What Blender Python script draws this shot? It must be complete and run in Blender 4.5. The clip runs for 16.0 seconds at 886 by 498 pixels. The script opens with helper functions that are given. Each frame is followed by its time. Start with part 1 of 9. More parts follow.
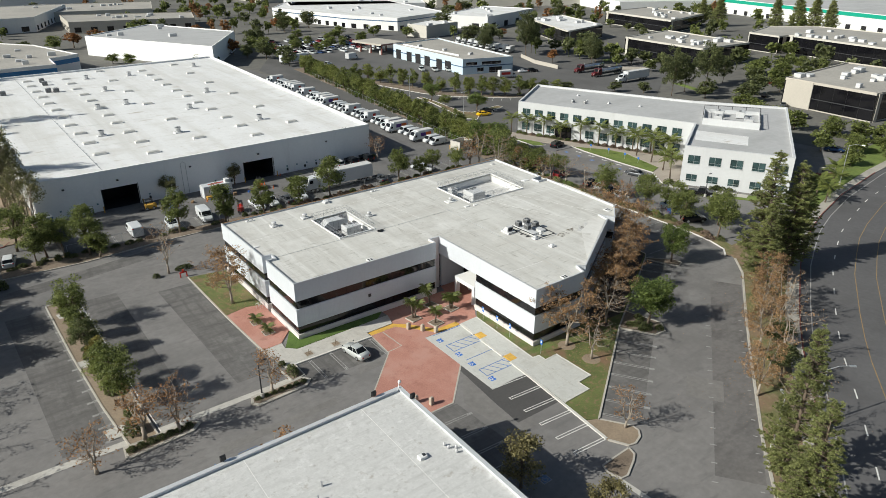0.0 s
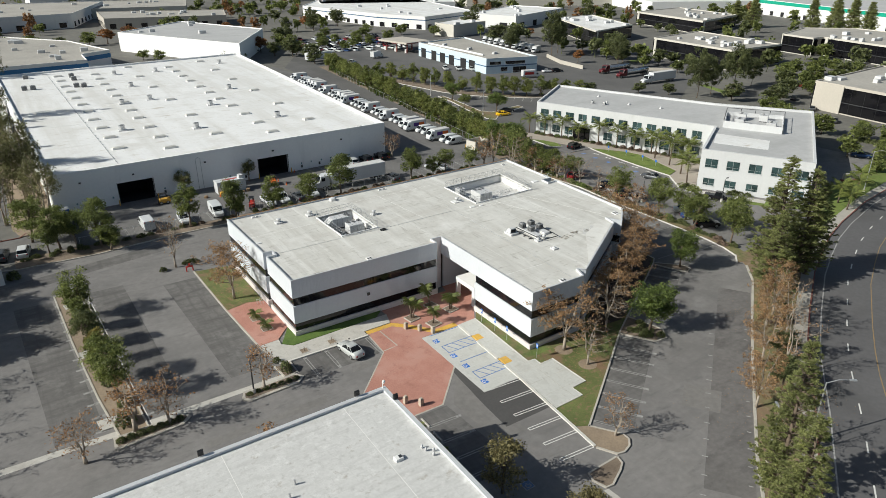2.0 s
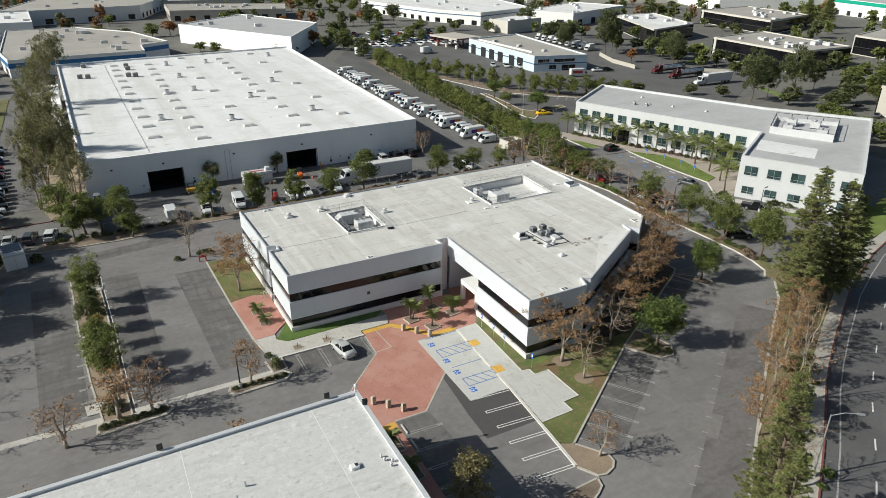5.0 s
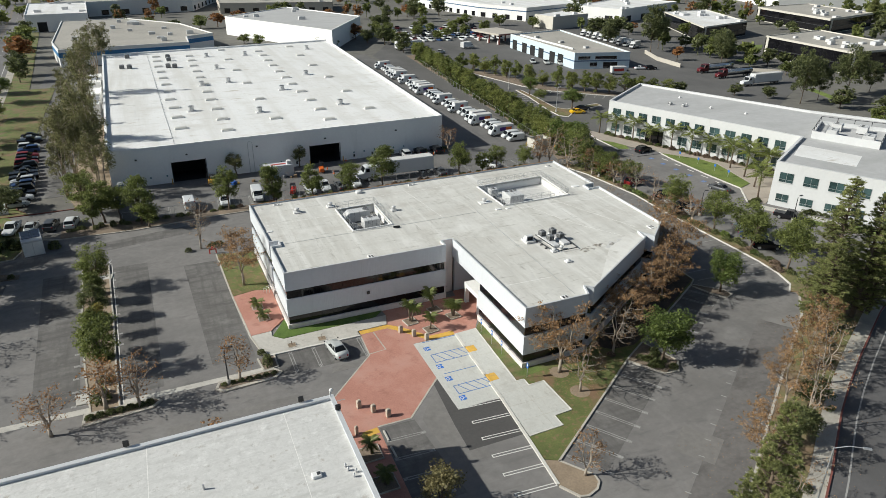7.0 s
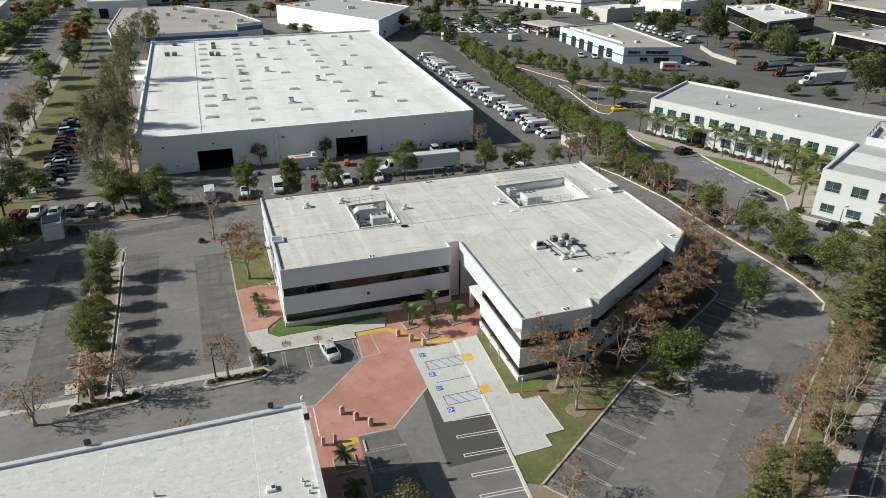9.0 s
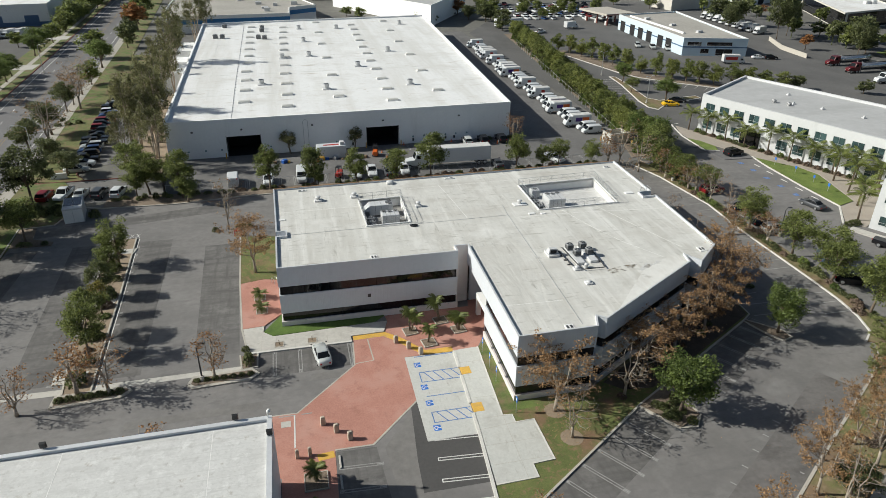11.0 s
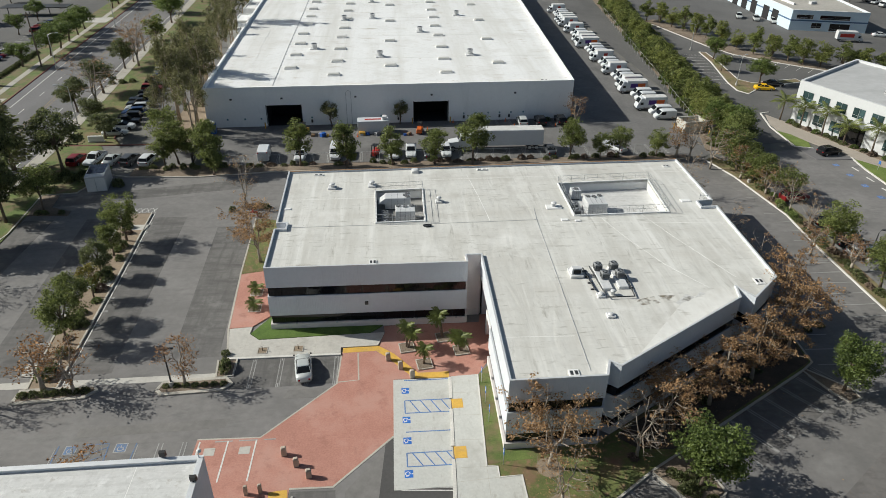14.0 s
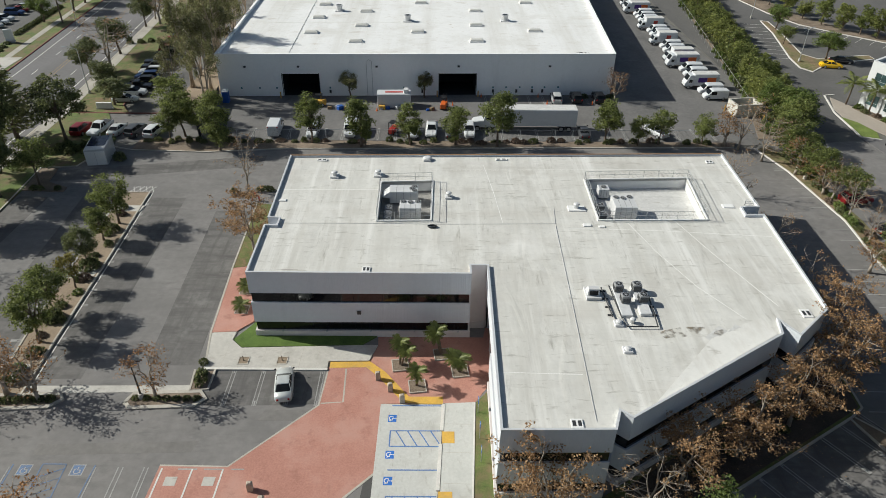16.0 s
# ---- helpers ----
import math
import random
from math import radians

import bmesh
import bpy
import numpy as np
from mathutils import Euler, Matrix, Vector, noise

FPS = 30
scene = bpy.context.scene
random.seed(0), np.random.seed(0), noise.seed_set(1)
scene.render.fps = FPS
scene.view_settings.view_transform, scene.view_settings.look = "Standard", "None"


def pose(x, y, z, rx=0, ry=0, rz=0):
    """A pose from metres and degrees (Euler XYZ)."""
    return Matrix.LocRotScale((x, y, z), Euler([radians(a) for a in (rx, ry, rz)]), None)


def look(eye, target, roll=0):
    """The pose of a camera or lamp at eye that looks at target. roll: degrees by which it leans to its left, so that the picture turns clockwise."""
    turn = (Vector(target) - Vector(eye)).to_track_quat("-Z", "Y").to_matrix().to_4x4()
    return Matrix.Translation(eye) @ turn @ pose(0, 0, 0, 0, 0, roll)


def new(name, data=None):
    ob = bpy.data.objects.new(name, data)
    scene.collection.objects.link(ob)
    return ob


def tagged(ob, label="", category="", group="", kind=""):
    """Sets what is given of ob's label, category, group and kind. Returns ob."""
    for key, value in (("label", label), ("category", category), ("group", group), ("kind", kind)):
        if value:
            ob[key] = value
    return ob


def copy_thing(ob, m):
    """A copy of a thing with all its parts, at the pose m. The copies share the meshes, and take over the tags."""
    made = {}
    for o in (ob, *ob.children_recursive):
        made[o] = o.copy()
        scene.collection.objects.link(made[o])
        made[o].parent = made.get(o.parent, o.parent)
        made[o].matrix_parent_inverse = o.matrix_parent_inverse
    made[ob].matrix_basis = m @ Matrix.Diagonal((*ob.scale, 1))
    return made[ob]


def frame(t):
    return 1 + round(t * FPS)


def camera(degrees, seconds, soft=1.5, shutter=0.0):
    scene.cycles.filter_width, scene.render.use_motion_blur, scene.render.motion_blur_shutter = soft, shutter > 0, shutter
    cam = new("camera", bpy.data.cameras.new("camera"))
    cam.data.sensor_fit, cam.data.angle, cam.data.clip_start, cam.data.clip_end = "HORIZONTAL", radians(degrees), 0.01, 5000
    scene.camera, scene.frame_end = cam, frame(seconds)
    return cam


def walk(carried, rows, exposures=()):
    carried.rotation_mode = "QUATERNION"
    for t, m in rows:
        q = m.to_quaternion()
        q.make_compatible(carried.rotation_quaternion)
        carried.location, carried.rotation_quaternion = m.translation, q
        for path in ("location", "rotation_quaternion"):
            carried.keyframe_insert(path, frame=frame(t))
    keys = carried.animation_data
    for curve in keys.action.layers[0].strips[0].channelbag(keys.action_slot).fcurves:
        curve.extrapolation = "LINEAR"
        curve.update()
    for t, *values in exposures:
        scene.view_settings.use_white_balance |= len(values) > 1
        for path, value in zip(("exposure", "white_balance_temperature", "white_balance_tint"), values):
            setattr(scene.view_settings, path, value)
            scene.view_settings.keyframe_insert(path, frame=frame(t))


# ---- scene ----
cam = camera(67.2, 16.0, soft=0.55)
RX = lambda x, y, z, tilt, yaw, roll: pose(x, y, z, tilt, 0, yaw) @ pose(0, 0, 0, 0, 0, roll)
walk(cam, [
    (0, RX(-29.616, -72.773, 47.566, 65.783, -36.274, -0.11)),
    (1, RX(-27.898, -73.823, 47.541, 65.760, -34.986, -0.05)),
    (2, RX(-25.910, -74.697, 47.495, 65.709, -33.505, 0.02)),
    (3, RX(-23.640, -75.457, 47.434, 65.631, -31.855, 0.08)),
    (4, RX(-21.081, -76.113, 47.363, 65.524, -30.046, 0.14)),
    (5, RX(-18.233, -76.640, 47.288, 65.381, -28.082, 0.20)),
    (6, RX(-15.104, -76.977, 47.214, 65.192, -25.961, 0.26)),
    (7, RX(-11.716, -77.045, 47.148, 64.941, -23.682, 0.32)),
    (8, RX(-8.102, -76.750, 47.095, 64.612, -21.247, 0.38)),
    (9, RX(-4.311, -75.998, 47.061, 64.182, -18.664, 0.44)),
    (10, RX(-0.408, -74.697, 47.051, 63.625, -15.955, 0.49)),
    (11, RX(3.520, -72.774, 47.072, 62.911, -13.157, 0.55)),
    (12, RX(7.367, -70.178, 47.128, 62.005, -10.326, 0.60)),
    (13, RX(11.002, -66.891, 47.227, 60.871, -7.541, 0.66)),
    (14, RX(14.270, -62.939, 47.372, 59.466, -4.910, 0.71)),
    (15, RX(16.989, -58.399, 47.571, 57.745, -2.573, 0.76)),
    (16, RX(18.944, -53.410, 47.828, 55.657, -0.703, 0.81)),
], exposures=[(0, 0.2, 6300, 4), (16, 0.2, 6300, 4)])

# daylight: low winter sun from the west, a little north
SUN_EL, SUN_AZ = 33.0, -76.0
world = bpy.data.worlds.new("sky")
scene.world = world
world.use_nodes = True
wt = world.node_tree
sky = wt.nodes.new("ShaderNodeTexSky")
sky.sky_type, sky.sun_disc = "NISHITA", False
sky.sun_elevation, sky.sun_rotation = radians(SUN_EL), radians(SUN_AZ)
sky.air_density, sky.dust_density = 1.0, 2.0
bg = wt.nodes["Background"]
bg.inputs["Strength"].default_value = 0.051
wt.links.new(sky.outputs["Color"], bg.inputs["Color"])
sun = new("sun", bpy.data.lights.new("sun", "SUN"))
sun.data.energy, sun.data.angle, sun.data.color = 4.55, radians(0.53), (1.0, 0.94, 0.86)
to_sun = Vector((math.sin(radians(SUN_AZ)) * math.cos(radians(SUN_EL)),
                 math.cos(radians(SUN_AZ)) * math.cos(radians(SUN_EL)), math.sin(radians(SUN_EL))))
sun.matrix_world = look(to_sun * 300, (0, 0, 0))
# ---------------------------------------------------------------- materials
def mat(name, col, rough=0.8, metal=0.0, var=0.14, coarse=0.12, fine=2.5, bump=0.0, col2=None, island=False, rand=0.0,
        translucent=0.0, stretch=None, spec=0.5, stain=None, fold=None):
    """Principled surface with colour variation at two scales, in world metres."""
    m = bpy.data.materials.new(name)
    m.use_nodes = True
    nt = m.node_tree
    N, L = nt.nodes, nt.links
    bsdf = N["Principled BSDF"]
    bsdf.inputs["Roughness"].default_value = rough
    bsdf.inputs["Metallic"].default_value = metal
    bsdf.inputs["Specular IOR Level"].default_value = spec
    geo = N.new("ShaderNodeNewGeometry")
    pos = geo.outputs["Position"]
    if stretch:
        mp = N.new("ShaderNodeVectorMath")
        mp.operation = "MULTIPLY"
        mp.inputs[1].default_value = stretch
        L.new(pos, mp.inputs[0])
        pos = mp.outputs["Vector"]
    vals = []
    for sc, det in ((coarse, 4.0), (fine, 5.0)):
        n = N.new("ShaderNodeTexNoise")
        n.inputs["Scale"].default_value, n.inputs["Detail"].default_value = sc, det
        n.inputs["Roughness"].default_value = 0.62
        L.new(pos, n.inputs["Vector"])
        vals.append(n.outputs["Fac"])
    add = N.new("ShaderNodeMath")
    add.operation = "ADD"
    L.new(vals[0], add.inputs[0])
    L.new(vals[1], add.inputs[1])
    total = add.outputs[0]
    extra = geo.outputs["Random Per Island"] if island else None
    if rand:
        extra = N.new("ShaderNodeObjectInfo").outputs["Random"]
    if extra is not None:
        k = N.new("ShaderNodeMath")
        k.operation = "MULTIPLY_ADD"
        k.inputs[1].default_value = 0.6 if island else rand
        k.inputs[2].default_value = -0.3 if island else -rand / 2
        L.new(extra, k.inputs[0])
        a2 = N.new("ShaderNodeMath")
        L.new(total, a2.inputs[0])
        L.new(k.outputs[0], a2.inputs[1])
        total = a2.outputs[0]
    mr = N.new("ShaderNodeMapRange")
    mr.inputs["From Min"].default_value, mr.inputs["From Max"].default_value = 0.65, 1.35
    L.new(total, mr.inputs["Value"])
    mix = N.new("ShaderNodeMix")
    mix.data_type = "RGBA"
    lo = [c * (1 - var) for c in col]
    hi = [min(1, c * (1 + var)) for c in (col2 or col)]
    mix.inputs[6].default_value, mix.inputs[7].default_value = (*lo, 1), (*hi, 1)
    L.new(mr.outputs["Result"], mix.inputs[0])
    colour = mix.outputs[2]
    for scol, sscale, lo_f, hi_f, sstretch in (stain if isinstance(stain, list) else [stain] if stain else []):
        sv = N.new("ShaderNodeVectorMath")
        sv.operation = "MULTIPLY"
        sv.inputs[1].default_value = sstretch
        L.new(geo.outputs["Position"], sv.inputs[0])
        sn = N.new("ShaderNodeTexNoise")
        sn.inputs["Scale"].default_value, sn.inputs["Detail"].default_value = sscale, 6.0
        sn.inputs["Roughness"].default_value = 0.65
        L.new(sv.outputs["Vector"], sn.inputs["Vector"])
        sr = N.new("ShaderNodeMapRange")
        sr.inputs["From Min"].default_value, sr.inputs["From Max"].default_value = lo_f, hi_f
        L.new(sn.outputs["Fac"], sr.inputs["Value"])
        smx = N.new("ShaderNodeMix")
        smx.data_type = "RGBA"
        smx.inputs[7].default_value = (*scol, 1)
        L.new(sr.outputs["Result"], smx.inputs[0])
        L.new(colour, smx.inputs[6])
        colour = smx.outputs[2]
    L.new(colour, bsdf.inputs["Base Color"])
    if bump:
        b = N.new("ShaderNodeBump")
        b.inputs["Strength"].default_value, b.inputs["Distance"].default_value = bump, 0.05
        L.new(vals[1], b.inputs["Height"])
        L.new(b.outputs["Normal"], bsdf.inputs["Normal"])
        if fold:
            fv = N.new("ShaderNodeVectorMath")
            fv.operation = "MULTIPLY"
            fv.inputs[1].default_value = fold[0]
            L.new(geo.outputs["Position"], fv.inputs[0])
            fn = N.new("ShaderNodeTexNoise")
            fn.inputs["Scale"].default_value, fn.inputs["Detail"].default_value, fn.inputs["Distortion"].default_value = 1.0, 2.0, fold[2]
            L.new(fv.outputs["Vector"], fn.inputs["Vector"])
            fb = N.new("ShaderNodeBump")
            fb.inputs["Strength"].default_value, fb.inputs["Distance"].default_value = 1.0, fold[1]
            L.new(fn.outputs["Fac"], fb.inputs["Height"])
            L.new(b.outputs["Normal"], fb.inputs["Normal"])
            L.new(fb.outputs["Normal"], bsdf.inputs["Normal"])
    if translucent:
        tr = N.new("ShaderNodeBsdfTranslucent")
        L.new(colour, tr.inputs["Color"])
        ms = N.new("ShaderNodeMixShader")
        ms.inputs[0].default_value = translucent
        L.new(bsdf.outputs[0], ms.inputs[1])
        L.new(tr.outputs[0], ms.inputs[2])
        L.new(ms.outputs[0], N["Material Output"].inputs["Surface"])
    return m


ASPHALT = mat("asphalt_lot", (0.197, 0.188, 0.182), 0.9, var=0.2, coarse=0.06, fine=1.2, bump=0.2,
              stain=[((0.138, 0.133, 0.129), 0.05, 0.48, 0.72, (1, 1.6, 1)), ((0.135, 0.131, 0.127), 0.5, 0.54, 0.74, (0.5, 1.6, 1)), ((0.235, 0.228, 0.22), 0.16, 0.56, 0.75, (1, 1, 1))])
ASPHALT_DARK = mat("asphalt_sealed", (0.078, 0.075, 0.073), 0.88, var=0.16, coarse=0.2, fine=3, bump=0.2)
ASPHALT_YARD = mat("asphalt_yard", (0.152, 0.147, 0.143), 0.9, var=0.22, coarse=0.12, fine=1.6, bump=0.2,
                   stain=[((0.10, 0.097, 0.094), 0.2, 0.5, 0.72, (1, 0.5, 1)), ((0.20, 0.194, 0.187), 0.25, 0.56, 0.74, (1, 1, 1))])
ASPHALT_ROAD = mat("asphalt_road", (0.165, 0.160, 0.162), 0.9, var=0.16, coarse=0.07, fine=1.5, bump=0.2,
                   stain=((0.125, 0.121, 0.122), 0.06, 0.5, 0.7, (1, 0.2, 1)))
ASPHALT_OLD = mat("asphalt_patched", (0.19, 0.181, 0.172), 0.92, var=0.22, coarse=0.15, fine=1.5, bump=0.2)
GROUND = mat("far_ground", (0.125, 0.12, 0.115), 0.95, var=0.25, coarse=0.02, fine=0.3, col2=(0.15, 0.145, 0.125))
CONCRETE = mat("concrete_walk", (0.49, 0.47, 0.43), 0.85, var=0.14, coarse=0.25, fine=3, bump=0.1,
               stain=[((0.35, 0.33, 0.30), 0.35, 0.52, 0.76, (1, 1, 1)), ((0.33, 0.30, 0.26), 1.5, 0.58, 0.76, (0.6, 1.5, 1))])
CONCRETE_PAD = mat("concrete_pad", (0.53, 0.53, 0.50), 0.85, var=0.12, coarse=0.3, fine=4,
                   stain=[((0.40, 0.39, 0.36), 0.3, 0.5, 0.74, (1, 1, 1)), ((0.36, 0.345, 0.31), 1.4, 0.58, 0.76, (1.6, 0.5, 1))])
CONCRETE_DULL = mat("dull_concrete_walk", (0.40, 0.375, 0.33), 0.88, var=0.15, coarse=0.25, fine=3, stain=((0.25, 0.235, 0.21), 0.3, 0.52, 0.78, (1, 1, 1)))
KERB = mat("kerb_concrete", (0.44, 0.41, 0.36), 0.9, var=0.2, coarse=0.4, fine=4)
WHITE_KERB = mat("white_kerb", (0.62, 0.60, 0.56), 0.85, var=0.15, coarse=0.6, fine=5)
BRICK = mat("red_paving", (0.40, 0.187, 0.142), 0.85, var=0.14, coarse=0.2, fine=6, col2=(0.46, 0.23, 0.18), bump=0.15,
            stain=[((0.46, 0.27, 0.22), 0.2, 0.48, 0.72, (1, 1, 1)), ((0.30, 0.135, 0.105), 0.6, 0.56, 0.76, (1, 1, 1))])
YELLOW = mat("yellow_tactile", (0.64, 0.385, 0.07), 0.8, var=0.15, coarse=0.6, fine=5, stain=((0.50, 0.32, 0.12), 0.8, 0.52, 0.72, (1, 1, 1)))
GRASS = mat("lawn", (0.075, 0.120, 0.028), 0.95, var=0.3, coarse=0.4, fine=8, col2=(0.135, 0.175, 0.048), bump=0.5,
            stain=[((0.19, 0.135, 0.08), 0.3, 0.42, 0.62, (1, 1, 1)), ((0.07, 0.10, 0.026), 0.9, 0.54, 0.70, (1, 1, 1))])
GRASS_DRY = mat("thin_leafy_grass", (0.10, 0.115, 0.04), 0.95, var=0.3, coarse=0.4, fine=8, col2=(0.17, 0.165, 0.065), bump=0.5,
                stain=[((0.21, 0.145, 0.09), 0.22, 0.42, 0.60, (1, 1, 1)), ((0.27, 0.20, 0.13), 1.6, 0.5, 0.7, (1, 1, 1))])
GRASS_LUSH = mat("lush_lawn", (0.105, 0.158, 0.032), 0.95, var=0.3, coarse=0.3, fine=8, col2=(0.16, 0.205, 0.046), bump=0.5,
                 stain=((0.19, 0.165, 0.075), 0.35, 0.56, 0.78, (1, 1, 1)))
GRASS_CLIPPED = mat("clipped_lawn", (0.062, 0.118, 0.020), 0.95, var=0.25, coarse=0.5, fine=9, col2=(0.10, 0.155, 0.03), bump=0.5)
MULCH = mat("mulch", (0.15, 0.115, 0.085), 0.95, var=0.35, coarse=0.4, fine=7, col2=(0.23, 0.18, 0.135), bump=0.5)
# darker copy of the mulch, with facade and tree shade in its colour
SHADED_MULCH = mat("shaded_bark_mulch", (0.052, 0.042, 0.033), 0.95, var=0.4, coarse=0.5, fine=7, col2=(0.085, 0.066, 0.05), bump=0.6)
GRASS_LITTER = mat("lawn_under_leaf_litter", (0.085, 0.112, 0.032), 0.95, var=0.3, coarse=0.4, fine=8, col2=(0.14, 0.155, 0.05), bump=0.5,
                   stain=[((0.20, 0.125, 0.075), 0.22, 0.50, 0.64, (1, 1, 1)), ((0.24, 0.15, 0.09), 1.8, 0.53, 0.68, (1, 1, 1))])
SOIL = mat("dry_soil", (0.27, 0.21, 0.15), 0.95, var=0.25, coarse=0.3, fine=5, bump=0.4)
ASPHALT_BAY = mat("asphalt_bay", (0.148, 0.141, 0.136), 0.92, var=0.2, coarse=0.2, fine=1.6, bump=0.2,
                  stain=[((0.092, 0.088, 0.085), 0.4, 0.45, 0.68, (0.25, 1.6, 1)), ((0.098, 0.094, 0.09), 0.5, 0.48, 0.70, (1.8, 0.16, 1)), ((0.215, 0.207, 0.199), 0.3, 0.55, 0.75, (1, 1, 1))])
ASPHALT_OILY = mat("asphalt_oily_bay", (0.150, 0.141, 0.136), 0.92, var=0.2, coarse=0.2, fine=1.6, bump=0.2,
                   stain=[((0.088, 0.083, 0.08), 0.4, 0.5, 0.72, (0.5, 1.2, 1)), ((0.17, 0.163, 0.157), 0.3, 0.55, 0.75, (1, 1, 1))])
PAINT_WHITE = mat("white_line_paint", (0.66, 0.65, 0.62), 0.8, var=0.2, coarse=0.5, fine=6)
PAINT_FADED = mat("faded_line_paint", (0.33, 0.325, 0.315), 0.85, var=0.3, coarse=0.5, fine=6)
PAINT_FAINT = mat("nearly_gone_line_paint", (0.285, 0.28, 0.27), 0.9, var=0.3, coarse=0.8, fine=6)
PAINT_BLUE = mat("blue_line_paint", (0.10, 0.19, 0.42), 0.8, var=0.25, coarse=0.5, fine=6)
PAINT_BLUE_STRONG = mat("blue_sign_paint", (0.03, 0.15, 0.52), 0.7, var=0.12, coarse=0.5, fine=6)
PAINT_BLUE_WORN = mat("worn_blue_line_paint", (0.13, 0.20, 0.34), 0.85, var=0.3, coarse=0.6, fine=6, stain=((0.15, 0.165, 0.19), 1.2, 0.46, 0.64, (1, 1, 1)))
PAINT_YELLOW = mat("yellow_line_paint", (0.62, 0.36, 0.06), 0.8, var=0.2, coarse=0.5, fine=6)
PAINT_YELLOW_WORN = mat("worn_yellow_line_paint", (0.29, 0.20, 0.095), 0.85, var=0.25, coarse=0.4, fine=5, stain=((0.2, 0.16, 0.11), 0.5, 0.5, 0.7, (1, 1, 1)))
PAINT_RED = mat("red_kerb_paint", (0.21, 0.075, 0.06), 0.8, var=0.2, coarse=0.5, fine=6)
# besides dirt, the N-S stretched stains paint shade bands and light ridges
ROOF = mat("white_roof_membrane", (0.625, 0.615, 0.58), 0.75, var=0.09, coarse=0.3, fine=1.8, bump=0.12, fold=((0.55, 0.13, 1.0), 0.055, 1.2),
           stain=[((0.50, 0.485, 0.445), 0.34, 0.46, 0.76, (1.5, 0.13, 1)), ((0.54, 0.52, 0.48), 0.3, 0.48, 0.74, (0.14, 1.2, 1)),
                  ((0.75, 0.74, 0.71), 0.30, 0.54, 0.72, (2.0, 0.09, 1)), ((0.45, 0.43, 0.39), 0.16, 0.56, 0.80, (1, 1, 1)),
                  ((0.36, 0.345, 0.31), 0.8, 0.59, 0.72, (0.5, 2.6, 1)), ((0.37, 0.355, 0.32), 0.55, 0.60, 0.76, (2.4, 0.4, 1)),
                  ((0.45, 0.435, 0.40), 1.6, 0.60, 0.76, (1, 1, 1)), ((0.72, 0.71, 0.68), 0.12, 0.56, 0.72, (1, 1, 1))])
ROOF_PATCH = mat("patched_roof_membrane", (0.685, 0.675, 0.645), 0.75, var=0.07, coarse=0.3, fine=2, bump=0.1,
                 stain=[((0.56, 0.54, 0.50), 0.5, 0.5, 0.74, (1.4, 0.4, 1)), ((0.42, 0.40, 0.36), 0.9, 0.60, 0.74, (0.6, 1.6, 1))])
SEAM = mat("membrane_lap", (0.78, 0.77, 0.745), 0.75, var=0.08, coarse=0.5, fine=3)
ROOF_BRIGHT = mat("bright_roof_coating", (0.80, 0.80, 0.795), 0.7, var=0.06, coarse=0.05, fine=1.0,
                  stain=[((0.62, 0.605, 0.57), 0.12, 0.50, 0.78, (1, 1, 1)), ((0.66, 0.65, 0.62), 0.10, 0.46, 0.70, (2.0, 0.12, 1)), ((0.47, 0.42, 0.36), 0.25, 0.60, 0.80, (0.6, 1.5, 1)), ((0.52, 0.48, 0.42), 0.9, 0.60, 0.76, (0.8, 1.6, 1))])
ROOF_WORN = mat("worn_white_roof", (0.60, 0.595, 0.58), 0.8, var=0.1, coarse=0.9, fine=4, bump=0.2,
                stain=[((0.47, 0.465, 0.45), 0.7, 0.50, 0.78, (0.25, 2.4, 1)), ((0.45, 0.445, 0.43), 1.8, 0.50, 0.74, (1, 1, 1)), ((0.36, 0.32, 0.27), 0.9, 0.61, 0.78, (1, 1, 1)),
                       ((0.70, 0.695, 0.68), 1.1, 0.56, 0.72, (1, 1, 1))])
ROOF_GREY = mat("grey_roof", (0.46, 0.46, 0.46), 0.85, var=0.12, coarse=0.06, fine=0.8,
                stain=((0.36, 0.36, 0.355), 0.15, 0.5, 0.8, (0.3, 1, 1)))
ROOF_BEIGE = mat("gravel_roof", (0.38, 0.36, 0.325), 0.9, var=0.2, coarse=0.05, fine=1.0)
WALL = mat("white_panel", (0.61, 0.64, 0.68), 0.6, var=0.05, coarse=0.15, fine=2, bump=0.05, fold=((9.0, 9.0, 0.05), 0.03, 0.0),
           stain=((0.53, 0.56, 0.60), 0.5, 0.6, 0.9, (1, 1, 0.15)))
WALL_BASE = mat("white_base", (0.72, 0.67, 0.65), 0.7, var=0.06, coarse=0.3, fine=2)
WALL_WARE = mat("white_tilt_up", (0.90, 0.90, 0.895), 0.85, var=0.04, coarse=0.12, fine=2,
                stain=[((0.72, 0.715, 0.70), 0.25, 0.58, 0.9, (1, 1, 0.2)), ((0.50, 0.46, 0.40), 0.9, 0.68, 0.82, (1, 1, 0.35))])
WALL_WHITE = mat("white_stucco", (0.765, 0.765, 0.755), 0.85, var=0.05, coarse=0.12, fine=2,
                 stain=[((0.66, 0.65, 0.625), 0.25, 0.58, 0.9, (1, 1, 0.2)), ((0.42, 0.37, 0.31), 0.9, 0.66, 0.8, (1, 1, 0.35))])
WALL_CREAM = mat("cream_wall", (0.56, 0.535, 0.48), 0.85, var=0.06, coarse=0.12, fine=2)
WALL_GREY = mat("pale_grey_wall", (0.60, 0.61, 0.62), 0.8, var=0.05, coarse=0.12, fine=2, stain=((0.52, 0.525, 0.53), 0.3, 0.58, 0.85, (1, 1, 0.2)))
